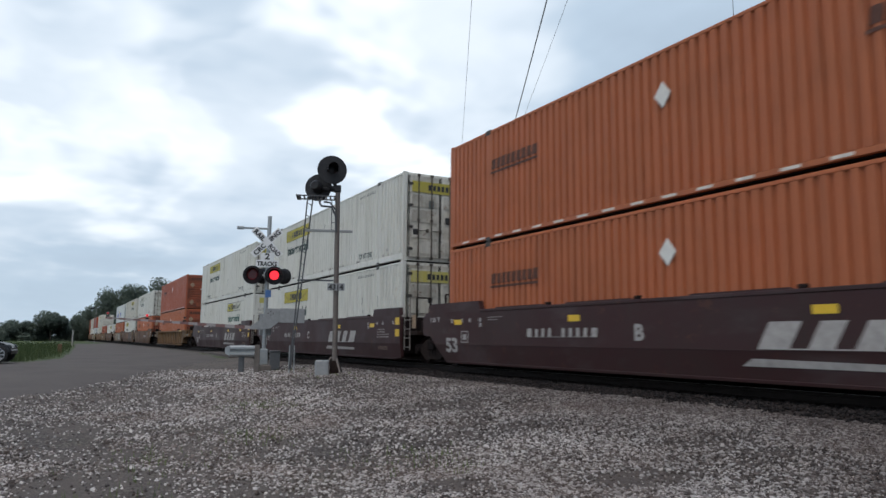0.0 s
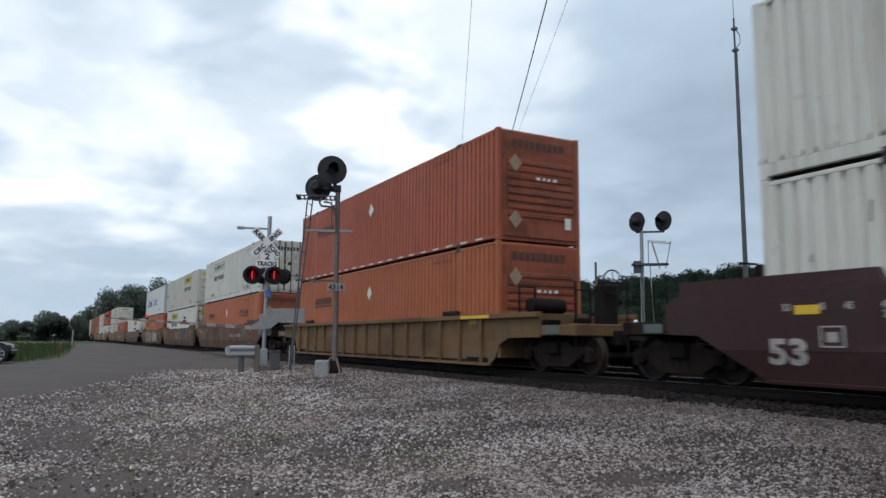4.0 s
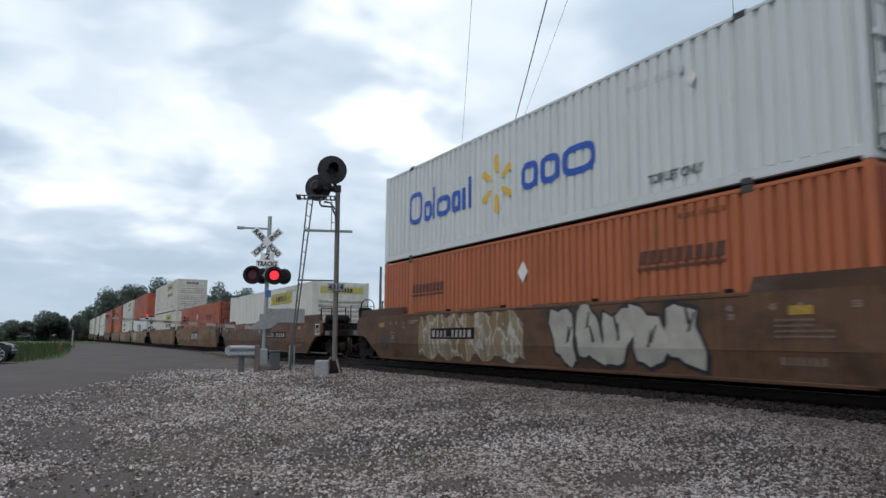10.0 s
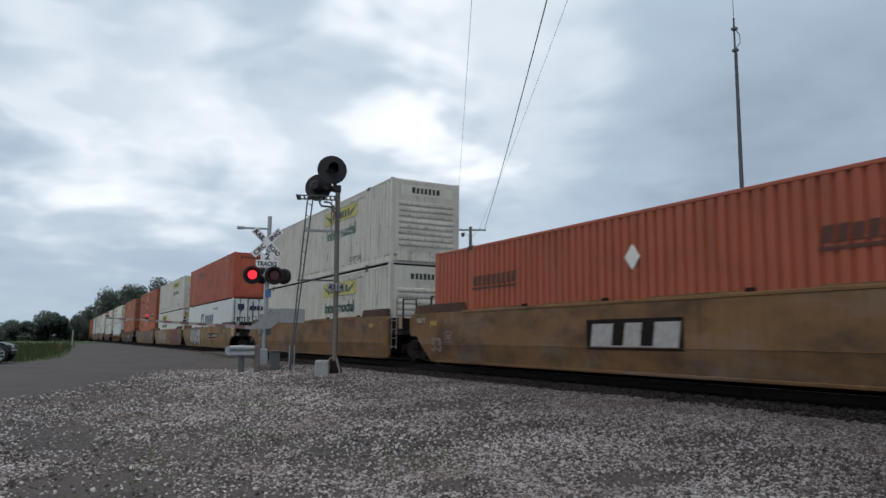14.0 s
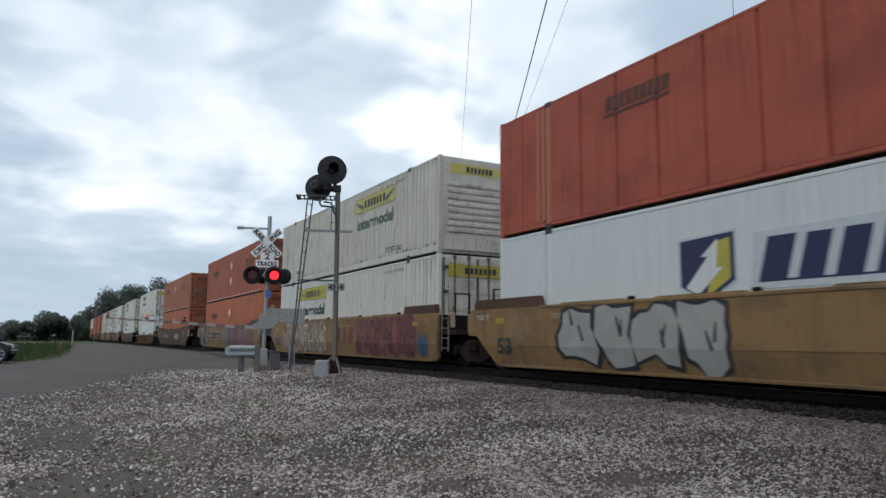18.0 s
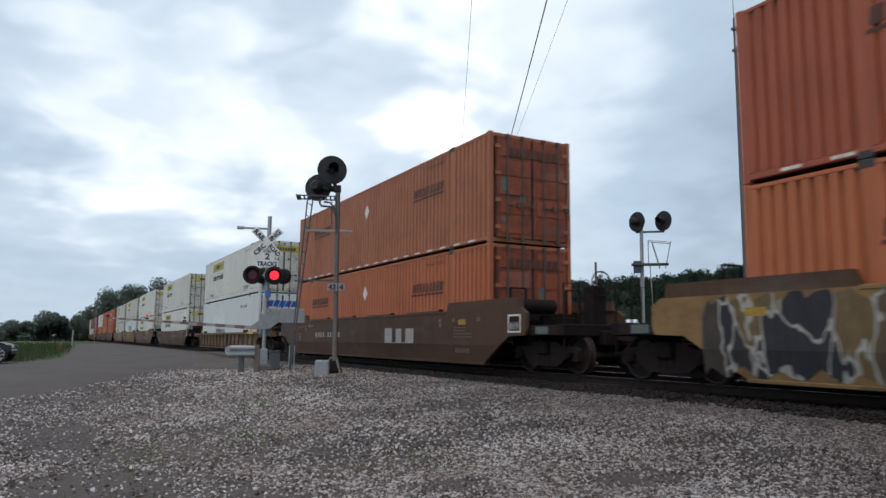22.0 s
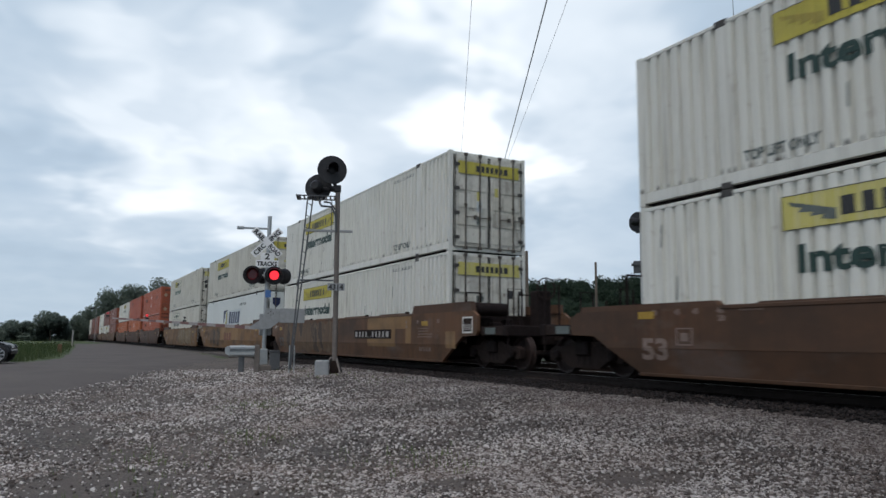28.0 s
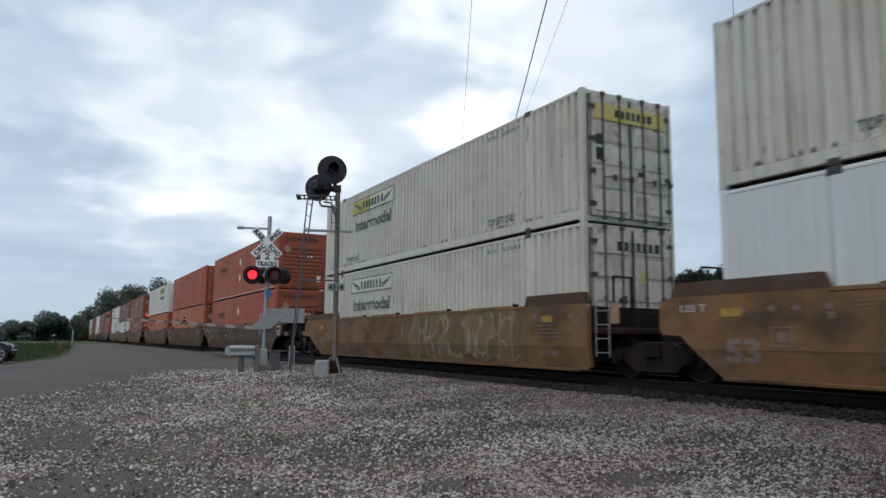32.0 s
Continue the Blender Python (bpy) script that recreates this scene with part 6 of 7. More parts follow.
def case_and_posts():
    c = thing("relay_case", "low grey signal case beside the crossing post", "signal case")
    c.matrix_basis = pose(-23.05, 6.28, -0.23, 0, 0, 75.5)
    part("cabinet", Geo().box(-0.16, 0.17, -0.16, 0.2, -0.05, 0.52, 0.02), SIGNAL_GREY, c)
    part("lid", Geo().box(-0.18, 0.19, -0.18, 0.22, 0.52, 0.56, 0.015), SIGNAL_GREY, c)
    p = thing("marker_post", "thin pale pipe posts beside the signal case", "post")
    p.matrix_basis = pose(-20.6, 6.12, -0.25, 0, 0, 72)
    for x in (-0.07, 0.07):
        part("pipe", Geo().tube((x, 0, -0.1), (x, 0, 0.78), 0.018, n=8), GALV, p)


# ---- block signals ----
def signal_head(parent, x, y, z, r, turn, mat=SIGNAL_BLACK):
    h = new("signal_head")
    h.parent = parent
    h.matrix_basis = pose(x, y, z, 0, 0, turn)
    part("target", Geo().turned([(0, r * 0.97), (0.5, r), (1, r * 0.97)], (0, -0.02, 0), (0, 0.012, 0), 40), mat, h, "round black background disc", smooth=True)
    part("lamp_housing", Geo().turned([(0, 0.16), (0.7, 0.17), (1, 0.10)], (0, 0.012, 0), (0, 0.36, 0), 18), mat, h, smooth=True)
    visor = Geo()
    n = 14
    for q in range(n):
        a0, a1 = radians(-20 + 220 * q / n), radians(-20 + 220 * (q + 1) / n)
        ring = []
        for a in (a0, a1):
            for rr in (0.135, 0.147):
                deep = 0.40 - 0.14 * (1 - math.sin(a)) / 2
                ring += [(rr * math.cos(a), -0.02, rr * math.sin(a)), (rr * math.cos(a), -0.02 - deep, rr * math.sin(a))]
        visor.add(ring, [(0, 1, 5, 4), (2, 6, 7, 3), (1, 3, 7, 5), (0, 4, 6, 2)])
    part("visor", visor, mat, h)
    part("lens", Geo().turned([(0, 0.05), (1, 0.12)], (0, -0.05, 0), (0, -0.022, 0), 16), CARPAINT, h, smooth=True)
    return h


def near_signal():
    s = thing("block_signal", "dark searchlight block signal on a mast with ladder and platform", "railway signal", "block signals")
    s.matrix_basis = pose(-18.80, 6.79, -0.21, 0, 0, 69.6)
    Z = 0.21
    part("mast", Geo().tube((0, 0, 0.25), (-0.04, 0, 5.2), 0.075, 0.068, n=14), MAST_PAINT, s, smooth=True)
    part("mast_base", Geo().slab([(-0.14, 0.0), (0.14, 0.0), (0.10, 0.34), (-0.10, 0.34)], "y", -0.1, 0.1), RUSTY, s)
    legs = Geo()
    for x, y in ((-0.36, -0.2), (0.16, -0.34), (0.2, 0.3), (-0.3, 0.3)):
        legs.tube((x * 0.3, y * 0.3, 0.42), (x, y, 0.0), 0.03, n=6)
    part("base_leg", legs, MAST_PAINT, s)
    part("footing", Geo().box(-0.52, -0.14, -0.38, -0.08, -0.1, 0.36, 0.03), GREYPAINT, s)
    part("mast_top", Geo().box(-0.14, 0.05, -0.10, 0.10, 5.05, 5.24, 0.02).tube((-0.06, 0, 5.1), (-0.26, 0, 5.2), 0.06, n=10), SIGNAL_BLACK, s)
    signal_head(s, -0.215, -0.1, 5.66, 0.415, 8)
    signal_head(s, -0.60, 0.28, 5.22, 0.39, 165)
    part("head_bracket", Geo().tube((-0.1, 0, 5.15), (-0.215, 0.0, 5.6), 0.05, n=8).tube((-0.1, 0.05, 5.1), (-0.6, 0.2, 5.2), 0.05, n=8), SIGNAL_BLACK, s)
    plat = Geo().box(-1.12, -0.02, -0.28, -0.25, 4.86, 4.89).box(-1.12, -0.02, 0.25, 0.28, 4.86, 4.89)
    for k in range(9):
        plat.box(-1.1 + 0.12 * k, -1.06 + 0.12 * k, -0.28, 0.28, 4.85, 4.88)
    plat.box(-1.18, -1.1, -0.3, 0.3, 4.85, 4.89)
    part("platform", plat, SIGNAL_GREY, s)
    for a, b in (((-0.86, -0.2, 4.85), (-1.20, -0.2, 0.1)), ((-0.74, 0.2, 4.85), (-1.20, 0.2, 0.1))):
        part("ladder_rail", Geo().tube(a, b, 0.022, n=6), SIGNAL_GREY, s)
    for k in range(14):
        q = (k + 0.5) / 14
        part("rung", Geo().tube((-0.86 - 0.34 * q, -0.2, 4.85 - 4.75 * q), (-0.74 - 0.46 * q, 0.2, 4.85 - 4.75 * q), 0.011, n=5), SIGNAL_GREY, s)
    part("cross_bar", Geo().box(-0.95, 0.40, -0.03, 0.03, 3.90, 3.97, 0.008), GREYPAINT, s)
    part("brace", Geo().box(-1.08, 0.0, -0.02, 0.02, 2.52, 2.56), SIGNAL_GREY, s)
    part("conduit", Geo().path([(-0.06, -0.09, 3.9), (-0.08, -0.1, 4.35), (-0.2, -0.12, 4.6), (-0.48, -0.1, 4.62), (-0.54, -0.05, 4.72), (-0.5, 0, 4.84)], 0.03).path([(-0.06, -0.1, 4.5), (-0.25, -0.13, 4.72), (-0.42, -0.1, 4.74)], 0.025), SIGNAL_GREY, s)
    part("rail_hoop", Geo().tube((-0.2, 0.2, 3.95), (-0.2, 0.2, 4.85), 0.012, n=5).tube((-0.2, 0.2, 4.2), (0.0, 0.05, 4.2), 0.012, n=5), SIGNAL_GREY, s)
    p = part("number_plate", Geo().box(-0.25, 0.22, -0.10, -0.085, 2.26, 2.46), GREYPAINT, s, "white plate with black numerals")
    write("writing", "4314", 0.21, BLACK_INK, p, -0.22, -0.104, 2.285, 0.41)
    return s


def far_signal():
    s = thing("block_signal", "dark twin-headed block signal on a grey mast beyond the tracks", "railway signal", "block signals")
    s.matrix_basis = pose(-22.3, 21.54, -0.4, 0, 0, 46)
    part("mast", Geo().tube((0, 0, 0), (0.04, 0, 5.95), 0.085, 0.075, n=12), GALV, s, smooth=True)
    part("footing", Geo().box(-0.3, 0.3, -0.3, 0.3, -0.1, 0.3, 0.03), CONCRETE, s)
    signal_head(s, -0.14, -0.05, 6.18, 0.43, 140)
    signal_head(s, 0.94, -0.05, 6.18, 0.43, -40)
    part("head_bracket", Geo().box(-0.2, 0.95, -0.04, 0.04, 5.7, 5.78, 0.01).tube((-0.14, 0, 5.7), (-0.14, 0, 6.1), 0.04, n=8).tube((0.94, 0, 5.7), (0.94, 0, 6.1), 0.04, n=8), SIGNAL_GREY, s)
    cage = Geo()
    for y in (-0.25, 0.25):
        cage.tube((0.3, y, 5.35), (1.2, y, 5.25), 0.02, n=6).tube((1.2, y, 5.25), (0.98, y, 4.2), 0.02, n=6).tube((0.45, y, 5.3), (0.75, y, 4.2), 0.02, n=6).tube((0.3, y, 5.35), (0.3, y, 4.3), 0.018, n=6)
    cage.tube((1.2, -0.25, 5.25), (1.2, 0.25, 5.25), 0.02, n=6).tube((0.3, -0.25, 5.35), (0.3, 0.25, 5.35), 0.02, n=6)
    part("safety_cage", cage, GALV, s)
    part("platform", Geo().box(-0.4, 1.1, -0.3, 0.3, 4.32, 4.38), SIGNAL_GREY, s)
    part("control_box", Geo().box(-0.32, 0.0, -0.2, 0.15, 4.0, 4.5, 0.02), SIGNAL_GREY, s)
    for y in (-0.2, 0.2):
        part("ladder_rail", Geo().tube((0.35, y, 4.35), (0.55, y, 0), 0.02, n=6), GALV, s)
    return s


def far_fixtures():
    m = thing("radio_mast", "tall slim grey steel radio mast behind the tracks", "mast")
    m.matrix_basis = pose(-22.42, 28.18, -0.42)
    part("tube", Geo().tube((0, 0, 0), (0, 0, 15.4), 0.125, 0.075, n=12), SIGNAL_GREY, m, smooth=True)
    part("antenna", Geo().tube((-0.02, -0.02, 14.9), (-0.02, -0.02, 16.9), 0.045, n=8).tube((-0.02, -0.02, 16.9), (-0.02, -0.02, 19.6), 0.016, n=6), SIGNAL_GREY, m)
    part("antenna_clamp", Geo().box(-0.12, 0.1, -0.12, 0.1, 15.2, 15.32).box(-0.12, 0.1, -0.12, 0.1, 16.3, 16.42).path([(0.05, 0, 16.3), (0.18, 0.1, 16.0), (0.2, 0.1, 15.6), (0.08, 0, 15.4)], 0.02), SIGNAL_GREY, m)
    poles = ((-48.22, 28.48, 9.75, True, 0.15), (-57.0, 24.6, 7.1, False, 0.12), (-33.5, 23.5, 5.9, False, 0.15), (-31.0, 26.5, 5.2, False, 0.08))
    for x, y, h, arm, r in poles:
        p = thing("utility_pole", "weathered wooden utility pole with crossarm" if arm else "bare weathered wooden pole behind the tracks", "utility pole")
        p.matrix_basis = pose(x, y, -0.45)
        part("pole", Geo().tube((0, 0, -0.3), (0, 0, h + 0.4), r * 1.15, r * 0.8, n=10), WOOD, p, smooth=True)
        if arm:
            ax = Vector((0.50, 0.866, 0))
            a, b = ax * -1.22, ax * 1.22
            g = Geo().tube((a.x, a.y, h + 0.14), (b.x, b.y, h + 0.14), 0.065, n=6)
            part("crossarm", g, WOOD, p)
            part("brace", Geo().tube((0, 0, h - 0.5), (a.x * 0.5, a.y * 0.5, h + 0.1), 0.02, n=5).tube((0, 0, h - 0.5), (b.x * 0.5, b.y * 0.5, h + 0.1), 0.02, n=5), GALV, p)
            for q in (-1.15, 1.15, -0.7, 0.75):
                part("insulator", Geo().turned([(0, 0.03), (0.4, 0.06), (1, 0.03)], (ax.x * q, ax.y * q, h + 0.18), (ax.x * q, ax.y * q, h + 0.36), 8), SIGN_WHITE, p)
            part("transformer_bracket", Geo().box(ax.x * -0.6 - 0.1, ax.x * -0.6 + 0.1, ax.y * -0.6 - 0.1, ax.y * -0.6 + 0.1, h - 0.4, h - 0.1), SIGNAL_GREY, p)
    # wires from the arm over the eye's side of the line
    for (q, (ex, ey, ez), r, n) in ((-1.15, (-13.77, 8.14, 8.73), 0.006, 2), (1.15, (-12.79, 9.61, 8.66), 0.016, 1), (0.75, (-12.5, 9.99, 8.63), 0.005, 2)):
        a = Vector((-48.22 + 0.5 * q, 28.48 + 0.866 * q, 9.7))
        e = Vector((ex, ey, ez + 0.45))
        far = a + (e - a) * 1.55
        pts = []
        for k in range(25):
            t = k / 24
            p = a.lerp(far, t)
            pts.append((p.x, p.y, p.z - 0.9 * 4 * t * (1 - t) * 0.55 + 0.0))
        w = thing("overhead_wire", "thin dark overhead wire hung from the pole", "wire", "overhead wires")
        part("strand", Geo().path(pts, r, 5), WIRE, w)
    # low shed with a pale roof far behind
    s = thing("equipment_shed", "low shed with a white metal roof behind the tracks", "shed")
    s.matrix_basis = pose(-52, 46, -0.7, 0, 0, 35)
    part("wall", Geo().box(-2.4, 2.4, -1.6, 1.6, 0, 2.7), GREYPAINT, s)
    part("roof", Geo().slab([(-1.8, 2.7), (1.8, 2.7), (0, 3.5)], "x", -2.6, 2.6), ROOF_WHITE, s)
    part("door", Geo().box(-0.5, 0.5, -1.65, -1.6, 0, 2.05), SIGNAL_GREY, s)
    post = thing("marker_post", "white roadside marker post at the field edge", "post")
    post.matrix_basis = pose(-89.9, 1.7, -0.5)
    part("stake", Geo().box(-0.05, 0.05, -0.07, 0.07, 0, 2.0, 0.01), CONCRETE, post)
    stub = thing("marker_post", "low rust-red marker stub at the grass edge", "post")
    stub.matrix_basis = pose(-55.5, 0.32, -0.5)
    part("stake", Geo().box(-0.11, 0.11, -0.13, 0.13, 0, 0.72, 0.03), RUSTRIB, stub)
    lamp = thing("street_lamp", "distant dark street lamp on a thin pole", "street lamp")
    lamp.matrix_basis = pose(-150, 5.9, -0.6, 0, 0, 80)
    part("pole", Geo().tube((0.6, 0, 0), (0.6, 0, 6.6), 0.035, n=6), GALV, lamp)
    part("arm", Geo().tube((0.6, 0, 6.6), (0.2, 0, 6.75), 0.03, n=6), GALV, lamp)
    part("head", Geo().slab([(-0.55, 6.42), (0.25, 6.62), (0.42, 7.0), (-0.3, 6.85)], "y", -0.22, 0.22), SIGNAL_BLACK, lamp)


# ---- waiting car ----
def waiting_car():
    c = thing("car", "black car waiting on the road at the crossing", "car")
    c.matrix_basis = pose(-33.62, -1.82, ground_z(-33.62, -1.82) + 0.045, 0, 0, 84)
    # x forward from the front axle line, y to its left
    prof = [(0.36, 0.34), (0.42, 0.50), (0.38, 0.64), (0.24, 0.74), (-0.35, 0.86), (-1.15, 1.40), (-1.9, 1.50), (-2.9, 1.46), (-3.65, 1.08), (-3.85, 0.98), (-3.9, 0.5), (-3.8, 0.34)]
    bm = bmesh.new()
    ring = []
    for s in (-1, 1):
        ring.append([bm.verts.new((x, s * (0.9 if z < 1.0 else 0.9 - (z - 1.0) * 0.45), z)) for x, z in prof])
    n = len(prof)
    for s in (0, 1):
        bm.faces.new(ring[s] if s else ring[s][::-1])
    for i in range(n):
        bm.faces.new((ring[0][i], ring[0][(i + 1) % n], ring[1][(i + 1) % n], ring[1][i]))
    bmesh.ops.bevel(bm, geom=bm.edges[:], offset=0.06, segments=2, affect="EDGES")
    part("body", Geo().bm(bm), CARPAINT, c, smooth=True)
    part("windscreen", Geo().slab([(-0.42, 0.92), (-1.12, 1.38), (-1.16, 1.37), (-0.46, 0.9)], "y", -0.72, 0.72), GLASS, c)
    for s in (-1, 1):
        part("side_window", Geo().slab([(-0.75, 1.02), (-1.3, 1.36), (-2.8, 1.38), (-3.3, 1.05)], "y", *sorted((s * 0.80, s * 0.875))), GLASS, c)
        part("headlight", Geo().turned([(0, 0.04), (0.5, 0.11), (1, 0.1)], (0.41, s * 0.66, 0.60), (0.26, s * 0.70, 0.62), 12), GLASS, c, "clear headlight", smooth=True)
        part("mirror", Geo().box(-0.95, -0.75, *sorted((s * 0.9, s * 1.06)), 1.0, 1.14, 0.03), CARPAINT, c)
        for x in (0.0, -2.75):
            w = part("wheel", Geo().turned([(0, 0.25), (0.05, 0.32), (0.2, 0.335), (0.8, 0.335), (0.95, 0.32), (1, 0.25)], (x, s * 0.76, 0.335), (x, s * 0.99, 0.335), 24), TYRE, c, "black tyre with a silver rim", smooth=True)
            rim = Geo().turned([(0, 0.07), (0.5, 0.07), (1, 0.05)], (x, s * 0.98, 0.335), (x, s * 1.005, 0.335), 12)
            for k in range(8):
                a = k * math.pi / 4
                rim.tube((x, s * 0.995, 0.335), (x + 0.23 * math.cos(a), s * 0.995, 0.335 + 0.23 * math.sin(a)), 0.026, n=5)
            ringp = [(x + 0.235 * math.cos(k * math.pi / 12), s * 0.995, 0.335 + 0.235 * math.sin(k * math.pi / 12)) for k in range(25)]
            rim.path(ringp, 0.016, 5)
            part("rim", rim, ALLOY, w)
    part("bumper", Geo().box(0.30, 0.44, -0.8, 0.8, 0.34, 0.52, 0.04), CARPAINT, c)
    return c


# ---- the train ----
SPEED = (12.214, -0.6865, 0.1225)


def run(t):
    """How far the train has gone at t seconds; it slows a little."""
    return SPEED[0] * t + SPEED[1] * t * t / 32 + SPEED[2] * t ** 3 / 1024


# where each load's leading end stands at the start
LEAD = [-0.98, -20.21, -39.57, -63.22, -86.67, -106.24, -125.57, -149.30, -168.98, -188.30, -212.04, -231.42, -250.97, -274.68, -297.93, -321.45, -345.01, -364.62, -384.22]
for k in range(13):
    LEAD.append(LEAD[-1] - (23.5 if k % 3 == 0 else 19.55))

CREAM, OR, VM, RD, SW, BM, DL, IV = "cream", "orange", "vermilion", "red", "cool", "blue_mark", "dull", "ivory"
# (kind, leading end, mark on it, wear) for the upper and the lower load
LOADS = [
    ((OR, "doors", "dark", 0.45), (OR, "doors", "dark", 0.3)),
    ((CREAM, "doors", "yellow", 0.2), (CREAM, "doors", "yellow", 0.1)),
    ((CREAM, "doors", "yellow", 0.3), (CREAM, "nose", "yellow", 0.75)),
    ((VM, "nose", "dark", 0.3), (OR, "nose", "dark", 0.35)),
    ((CREAM, "doors", "plain", 0.9), (OR, "nose", "dark", 0.4)),
    ((IV, "nose", "yellow", 0.3), (CREAM, "doors", "yellow", 0.25)),
    ((BM, "doors", "", 0), (OR, "nose", "dark", 0.4)),
    (None, (CREAM, "nose", "yellow", 0.15)),
    (None, (VM, "doors", "dark", 0.45)),
    ((IV, "nose", "plain", 0.5), (IV, "nose", "plain", 0.4)),
    ((RD, "nose", "dark", 0), (SW, "doors", "shield", 0)),
    ((IV, "nose", "yellow", 0.6), (CREAM, "doors", "yellow", 0.3)),
    ((VM, "nose", "dark", 0.7), (OR, "nose", "dark", 0.2)),
    ((DL, "doors", "dark", 0.45), (OR, "doors", "dark", 0.45)),
    ((CREAM, "doors", "yellow", 0.3), (SW, "doors", "blue", 0)),
    ((CREAM, "doors", "yellow", 0.2), (CREAM, "doors", "yellow", 0.4)),
    ((CREAM, "doors", "yellow", 0.3), (CREAM, "doors", "yellow", 0.3)),
    ((IV, "doors", "yellow", 0.2), (SW, "doors", "shield", 0)),
    ((IV, "doors", "yellow", 0.75), (IV, "doors", "plain", 0.9)),
    ((VM, "nose", "dark", 0.7), (VM, "nose", "dark", 0.2)),
    ((RD, "doors", "dark", 0), (OR, "nose", "dark", 0.3)),
    ((CREAM, "nose", "yellow", 0.3), (OR, "nose", "dark", 0.2)),
    ((RD, "nose", "dark", 0.3), (RD, "nose", "dark", 0)),
    ((VM, "nose", "dark", 0.3), (CREAM, "nose", "yellow", 0.2)),
    ((CREAM, "doors", "yellow", 0.3), (CREAM, "nose", "yellow", 0.2)),
    ((RD, "nose", "dark", 0), (RD, "nose", "dark", 0)),
    ((RD, "nose", "dark", 0), (OR, "nose", "dark", 0.2)),
    ((CREAM, "doors", "yellow", 0.3), (CREAM, "nose", "yellow", 0.2)),
    ((OR, "nose", "dark", 0.3), (OR, "nose", "dark", 0.2)),
    ((CREAM, "doors", "yellow", 0.3), (CREAM, "nose", "yellow", 0.2)),
    ((RD, "nose", "dark", 0), (OR, "nose", "dark", 0.2)),
    ((CREAM, "doors", "yellow", 0.3), (CREAM, "nose", "yellow", 0.2)),
]
# orange and red loads at the far end take the haze-coloured paint
LOADS[22:] = [tuple(("faded", end, mark, worn) if kind in (OR, VM, RD) else (kind, end, mark, worn) for kind, end, mark, worn in pair) for pair in LOADS[22:]]
LABELS = {
    "faded": "haze-coloured pinkish-orange corrugated container far down the train",
    "ivory": "stained ivory-white corrugated container with yellow panel",
    "cream": "dirty cream-white corrugated container with yellow panel",
    "orange": "faded orange corrugated container with dark block mark",
    "vermilion": "sun-bleached red-orange corrugated container with dark block mark",
    "dull": "browned orange corrugated container with dark block mark",
    "red": "chalky red flat-panel container with bare primer strips",
    "cool": "clean cool-white 53-foot container with fine ribs",
    "blue_mark": "white corrugated container with blue blocks and amber spark",
}
J, K = "joint", "coupler"
BN = (WHITE_INK, -CL + 9.9, 2.7, 0.42, 4, 0.55, True)
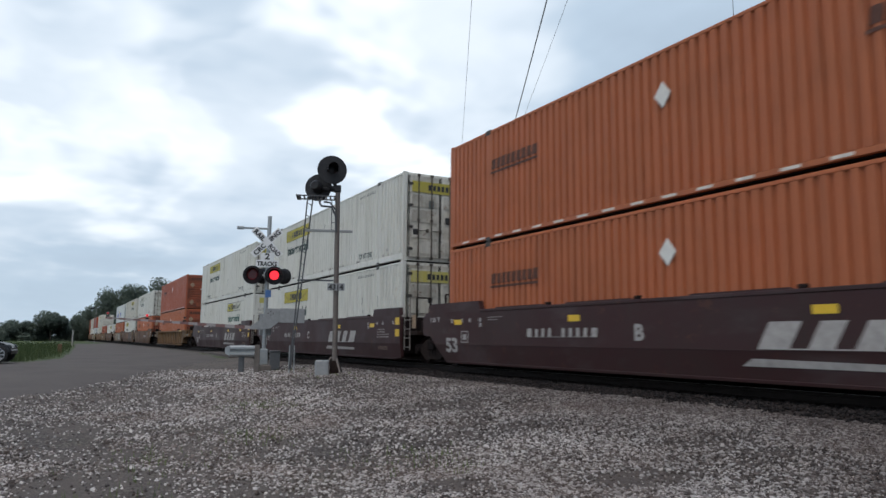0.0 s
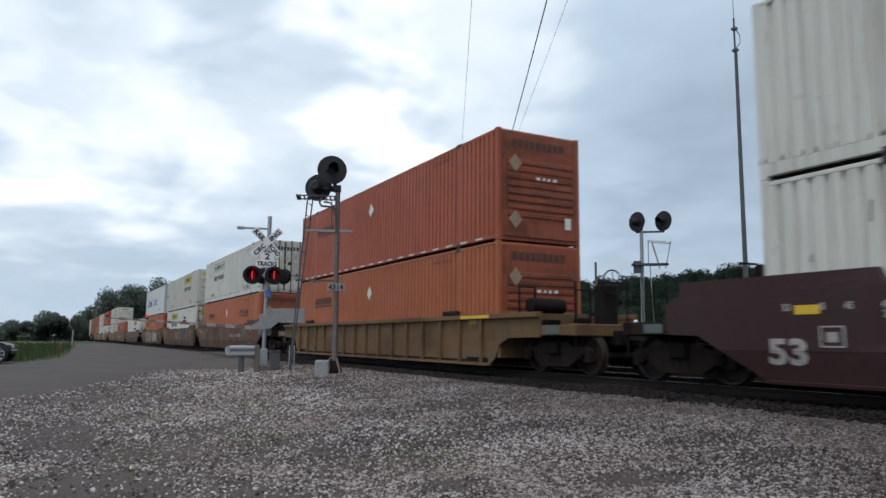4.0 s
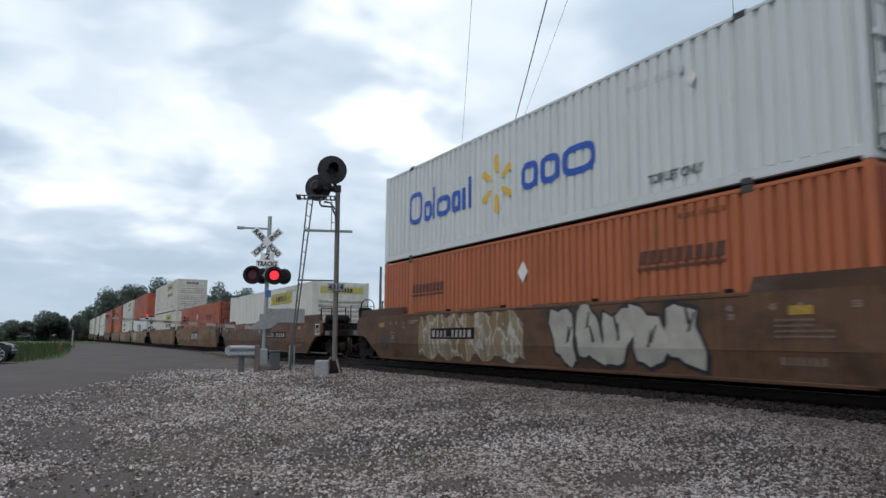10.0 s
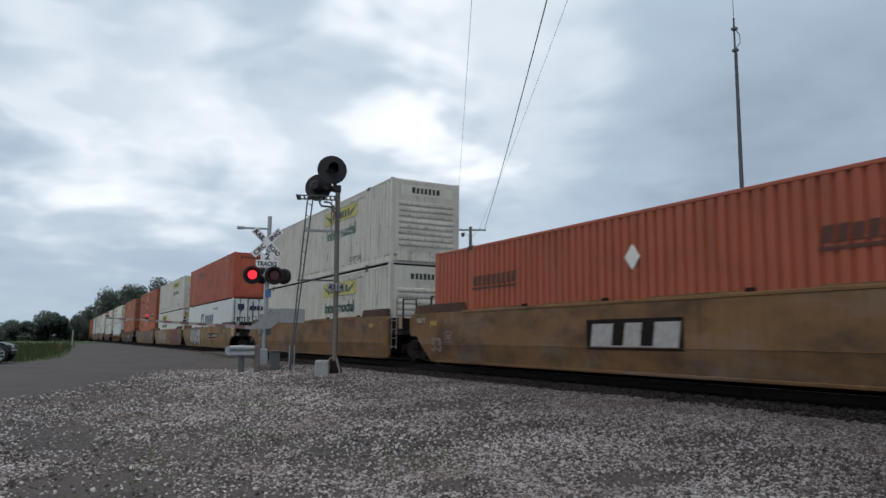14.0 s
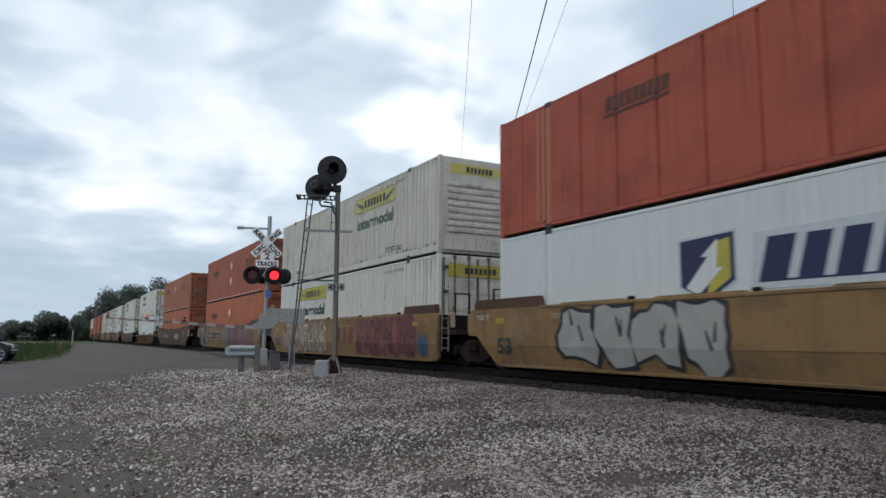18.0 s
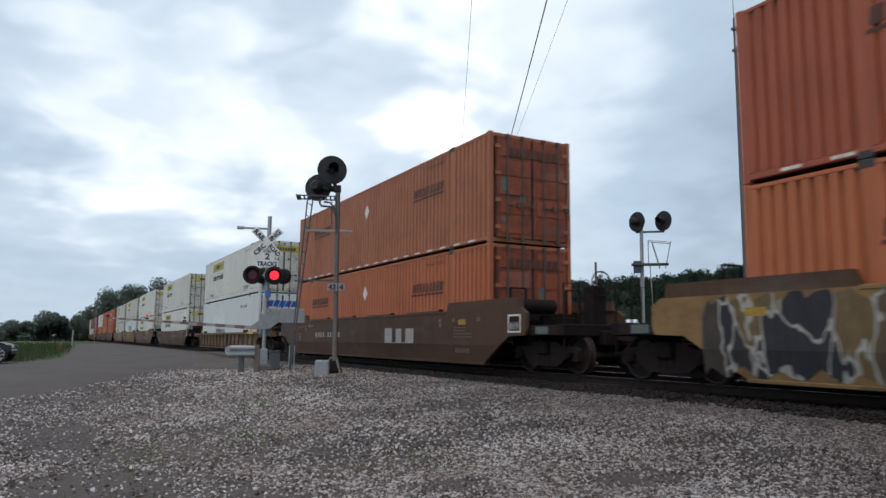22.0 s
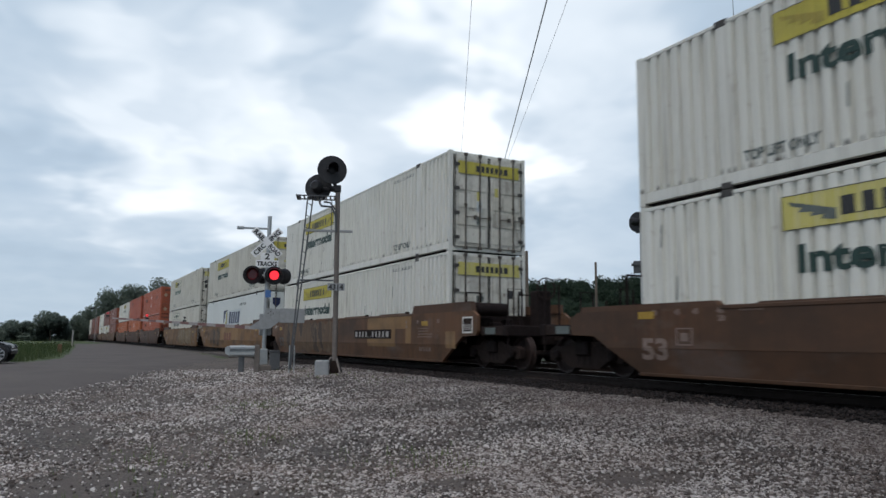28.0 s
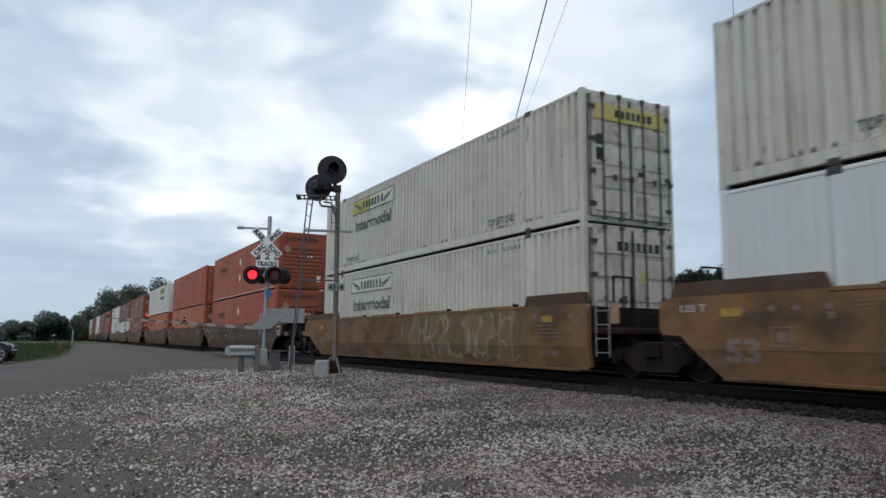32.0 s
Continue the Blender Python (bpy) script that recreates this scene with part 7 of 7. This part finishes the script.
CARS = [
    # paint, leading and trailing end, more
    (MAROON, J, J, dict(big=BN, unit="B")),
    (MAROON, J, J, dict(big=BN, unit="C")),
    (MAROON, J, K, dict(big=BN, unit="A")),
    (TAN, K, K, dict(ribbed=1.36, number=False)),
    (BROWN, K, J, dict(board=False, number=(-6.09, -3.34), patches=((-16.2, -15.7, 0.9, 1.35),), tags=((-15.6, -14.3, 0.7, 1.25, ART_SMOKE, None, 3),))),
    (BROWN, J, J, dict(big=(RED_INK, -9.37, 2.2, 0.55, 3, 0.0, False), marks=GHOST_INK, number=False, tags=((-6.75, -2.05, 0.25, 1.42, ART_INK, None, 5),))),
    (BROWN, J, K, dict(number=(-12.3, -10.2), tags=((-13.2, -7.9, 0.26, 1.40, ART_PALE, None, 5), (-6.85, -2.81, 0.25, 1.42, TAG_WHITE, TAG_BLACK, 5)))),
    (BROWN, K, J, dict(number=(-6.26, -3.33))),
    (GOLD, J, J, dict(big=(WHITE_INK, -9.17, 2.26, 0.46, 3, 0.15, False), number=False, marks=GHOST_INK)),
    (GOLD, J, K, dict(number=False, marks=GHOST_INK)),
    (OCHRE, K, J, dict(number=(-6.33, -3.24), tags=((-13.54, -9.24, 0.2, 1.42, TAG_GREY, TAG_BLACK, 4),))),
    (OCHRE, J, J, dict(number=False, marks=BLACK_INK, big=(RED_INK, -7.71, 1.7, 0.55, 3, 0, False), tags=((-14.9, -8.9, 0.22, 1.42, ART_PALE, None, 5), (-5.76, -0.95, 0.2, 1.48, ART_RED, None, 7), (-0.86, -0.25, 0.25, 0.85, TAG_BLUE, None, 2)))),
    (OCHRE, J, K, dict(number=(-13.04, -9.96), tags=((-16.9, -13.6, 0.24, 1.44, ART_SILVER, None, 6), (-9.8, -7.6, 0.22, 1.42, ART_SMOKE, None, 6), (-7.5, -7.0, 0.22, 1.46, TAG_BLUE, None, 2), (-6.95, -1.0, 0.2, 1.46, ART_MAUVE, None, 8)))),
    (DUSK, K, K, dict(big=(WHITE_INK, -5.97, 2.08, 0.46, 3, 0.0, False), number=(-12.9, -10.1), board=False)),
    (RUSTRIB, K, K, dict(ribbed=1.07, number=False, big=(GHOST_INK, -5.5, 1.5, 0.3, 3, 0, False))),
    (DUSK, K, K, dict(number=(-6.3, -3.6), top=1.29, board=False, marks=GHOST_INK)),
    (BROWN, K, J, dict(number=(-6.38, -3.54), patches=((-5.29, -3.05, 0.5, 1.42), (-3.05, -1.93, 1.05, 1.42), (-2.3, -1.93, 0.6, 1.05), (0.2, 0.75, 0.5, 0.95)), tags=((-15.4, -8.5, 0.26, 1.40, ART_DARK, None, 4),))),
    (GOLD, J, J, dict(number=False, marks=GHOST_INK, patches=((-10.3, -5.2, 0.62, 1.40),), tags=((-13.6, -10.6, 0.34, 1.3, ART_DARK, None, 7),), big=(RED_INK, -9.0, 1.87, 0.45, 3, 0.0, False))),
    (GOLD, J, K, dict(number=False, marks=GHOST_INK, tags=((-8.4, -1.81, 0.26, 1.40, ART_SMOKE, None, 5),))),
]
for k in range(13):
    CARS.append(((DUSK, BROWN, MAROON, GOLD)[(k // 3) % 4], K if k % 3 == 0 else J, K if k % 3 == 2 else J, dict(marks=GHOST_INK)))
CAR_LABEL = {id(MAROON): "dark maroon articulated well car with white marks", id(TAN): "tan rib-sided well car streaked with rust", id(RUSTRIB): "rust-brown rib-sided well car with low sides", id(BROWN): "dirt-brown plate-sided articulated well car", id(GOLD): "dusty gold plate-sided articulated well car",
             id(OCHRE): "yellow-ochre well car covered in spray paint", id(DUSK): "sooty dark-brown plate-sided well car"}


def build_train(moving, spun):
    made = {}
    for i, (lead, loads, (paint, front, back, more)) in enumerate(zip(LEAD, LOADS, CARS)):
        wheels = []
        car = well_car(100 + i, paint, front, back, wheels, brake=(front == K), far=i > 20, **more)
        tagged(car, CAR_LABEL[id(paint)])
        moving.append((car, lead, 0.0))
        for w, k in wheels:
            spun.append((w, k, lead))
        for level, load in enumerate(loads):
            if not load:
                continue
            key = load + ((i,) if i < 19 else (load[0] == CREAM,))
            if i >= 19 and key in made:
                c = copy_thing(made[key], pose(0, 0, 0))
            else:
                kind, end, mark, worn = load
                c = made[key] = container(kind, end, mark, 17 * i + level, worn)
            label = LABELS[load[0]]
            if load[0] in CREAMS and load[3] > 0.7:
                label = "dirty cream-white corrugated container with faded outline panel"
            if load[0] == "cool" and load[2] == "shield":
                label = "cool-white container with navy and yellow shield mark"
            tagged(c, label + (", stacked on top" if level == 0 else ", in a well"))
            moving.append((c, lead, WELL_Z + (CH if level == 0 else 0.0)))


def motions():
    for ob, lead, z in MOVING:
        walk(ob, [(t, pose(lead + run(t), TRACK_Y, z)) for t in range(0, 33, 2)])
    # wheels turn while they pass the eye
    for w, x, lead in SPUN:
        times = [f / 30 for f in range(0, 961) if -46 < lead + x + run(f / 30) < 2]
        if not times:
            continue
        rows = []
        for t in times:
            rows.append((t, pose(x, 0, WHEEL_R) @ Matrix.Rotation(run(t) / WHEEL_R, 4, "Y")))
        if times[0] > 0.01:
            rows.insert(0, (0.0, rows[0][1]))
        if times[-1] < 31.99:
            rows.append((32.0, rows[-1][1]))
        walk(w, rows)
    # the two crossing lamps take turns
    for ob, x, k in FLASHERS:
        def turned(deg):
            return pose(x, -0.21, 3.0, 0, 0, deg)
        lit = (k == 1)
        rows = [(0.0, turned(0 if lit else 172))]
        t, first = 0.36, True
        while t < 31.9:
            a, b = (0, 172) if lit else (172, 0)
            rows += [(t - 0.034, turned(a)), (t, turned(86)), (t + 0.034, turned(b))]
            lit = not lit
            t += 0.61 if first else 0.60
            first = not first
        rows.append((32.0, turned(0 if lit else 172)))
        walk(ob, rows)
    walk(SKY, [(t, pose(0, 0, EYE_Z, 0, 0, -0.33 * (t - 14))) for t in range(0, 33, 8)])


MOVING, SPUN, FLASHERS = [], [], []
SKY = build_sky()
build_ground()
build_road()
build_train(MOVING, SPUN)
crossing_signal(FLASHERS)
near_signal()
far_signal()
guard_rail()
case_and_posts()
far_fixtures()
waiting_car()
plant_trees()
scatter_gravel()
grow_grass()
build_track(TRACK_Y, "near main-line track with worn steel rails on dark ties")
build_track(TRACK_Y + 4.25, "far main-line track with worn steel rails on dark ties")
motions()
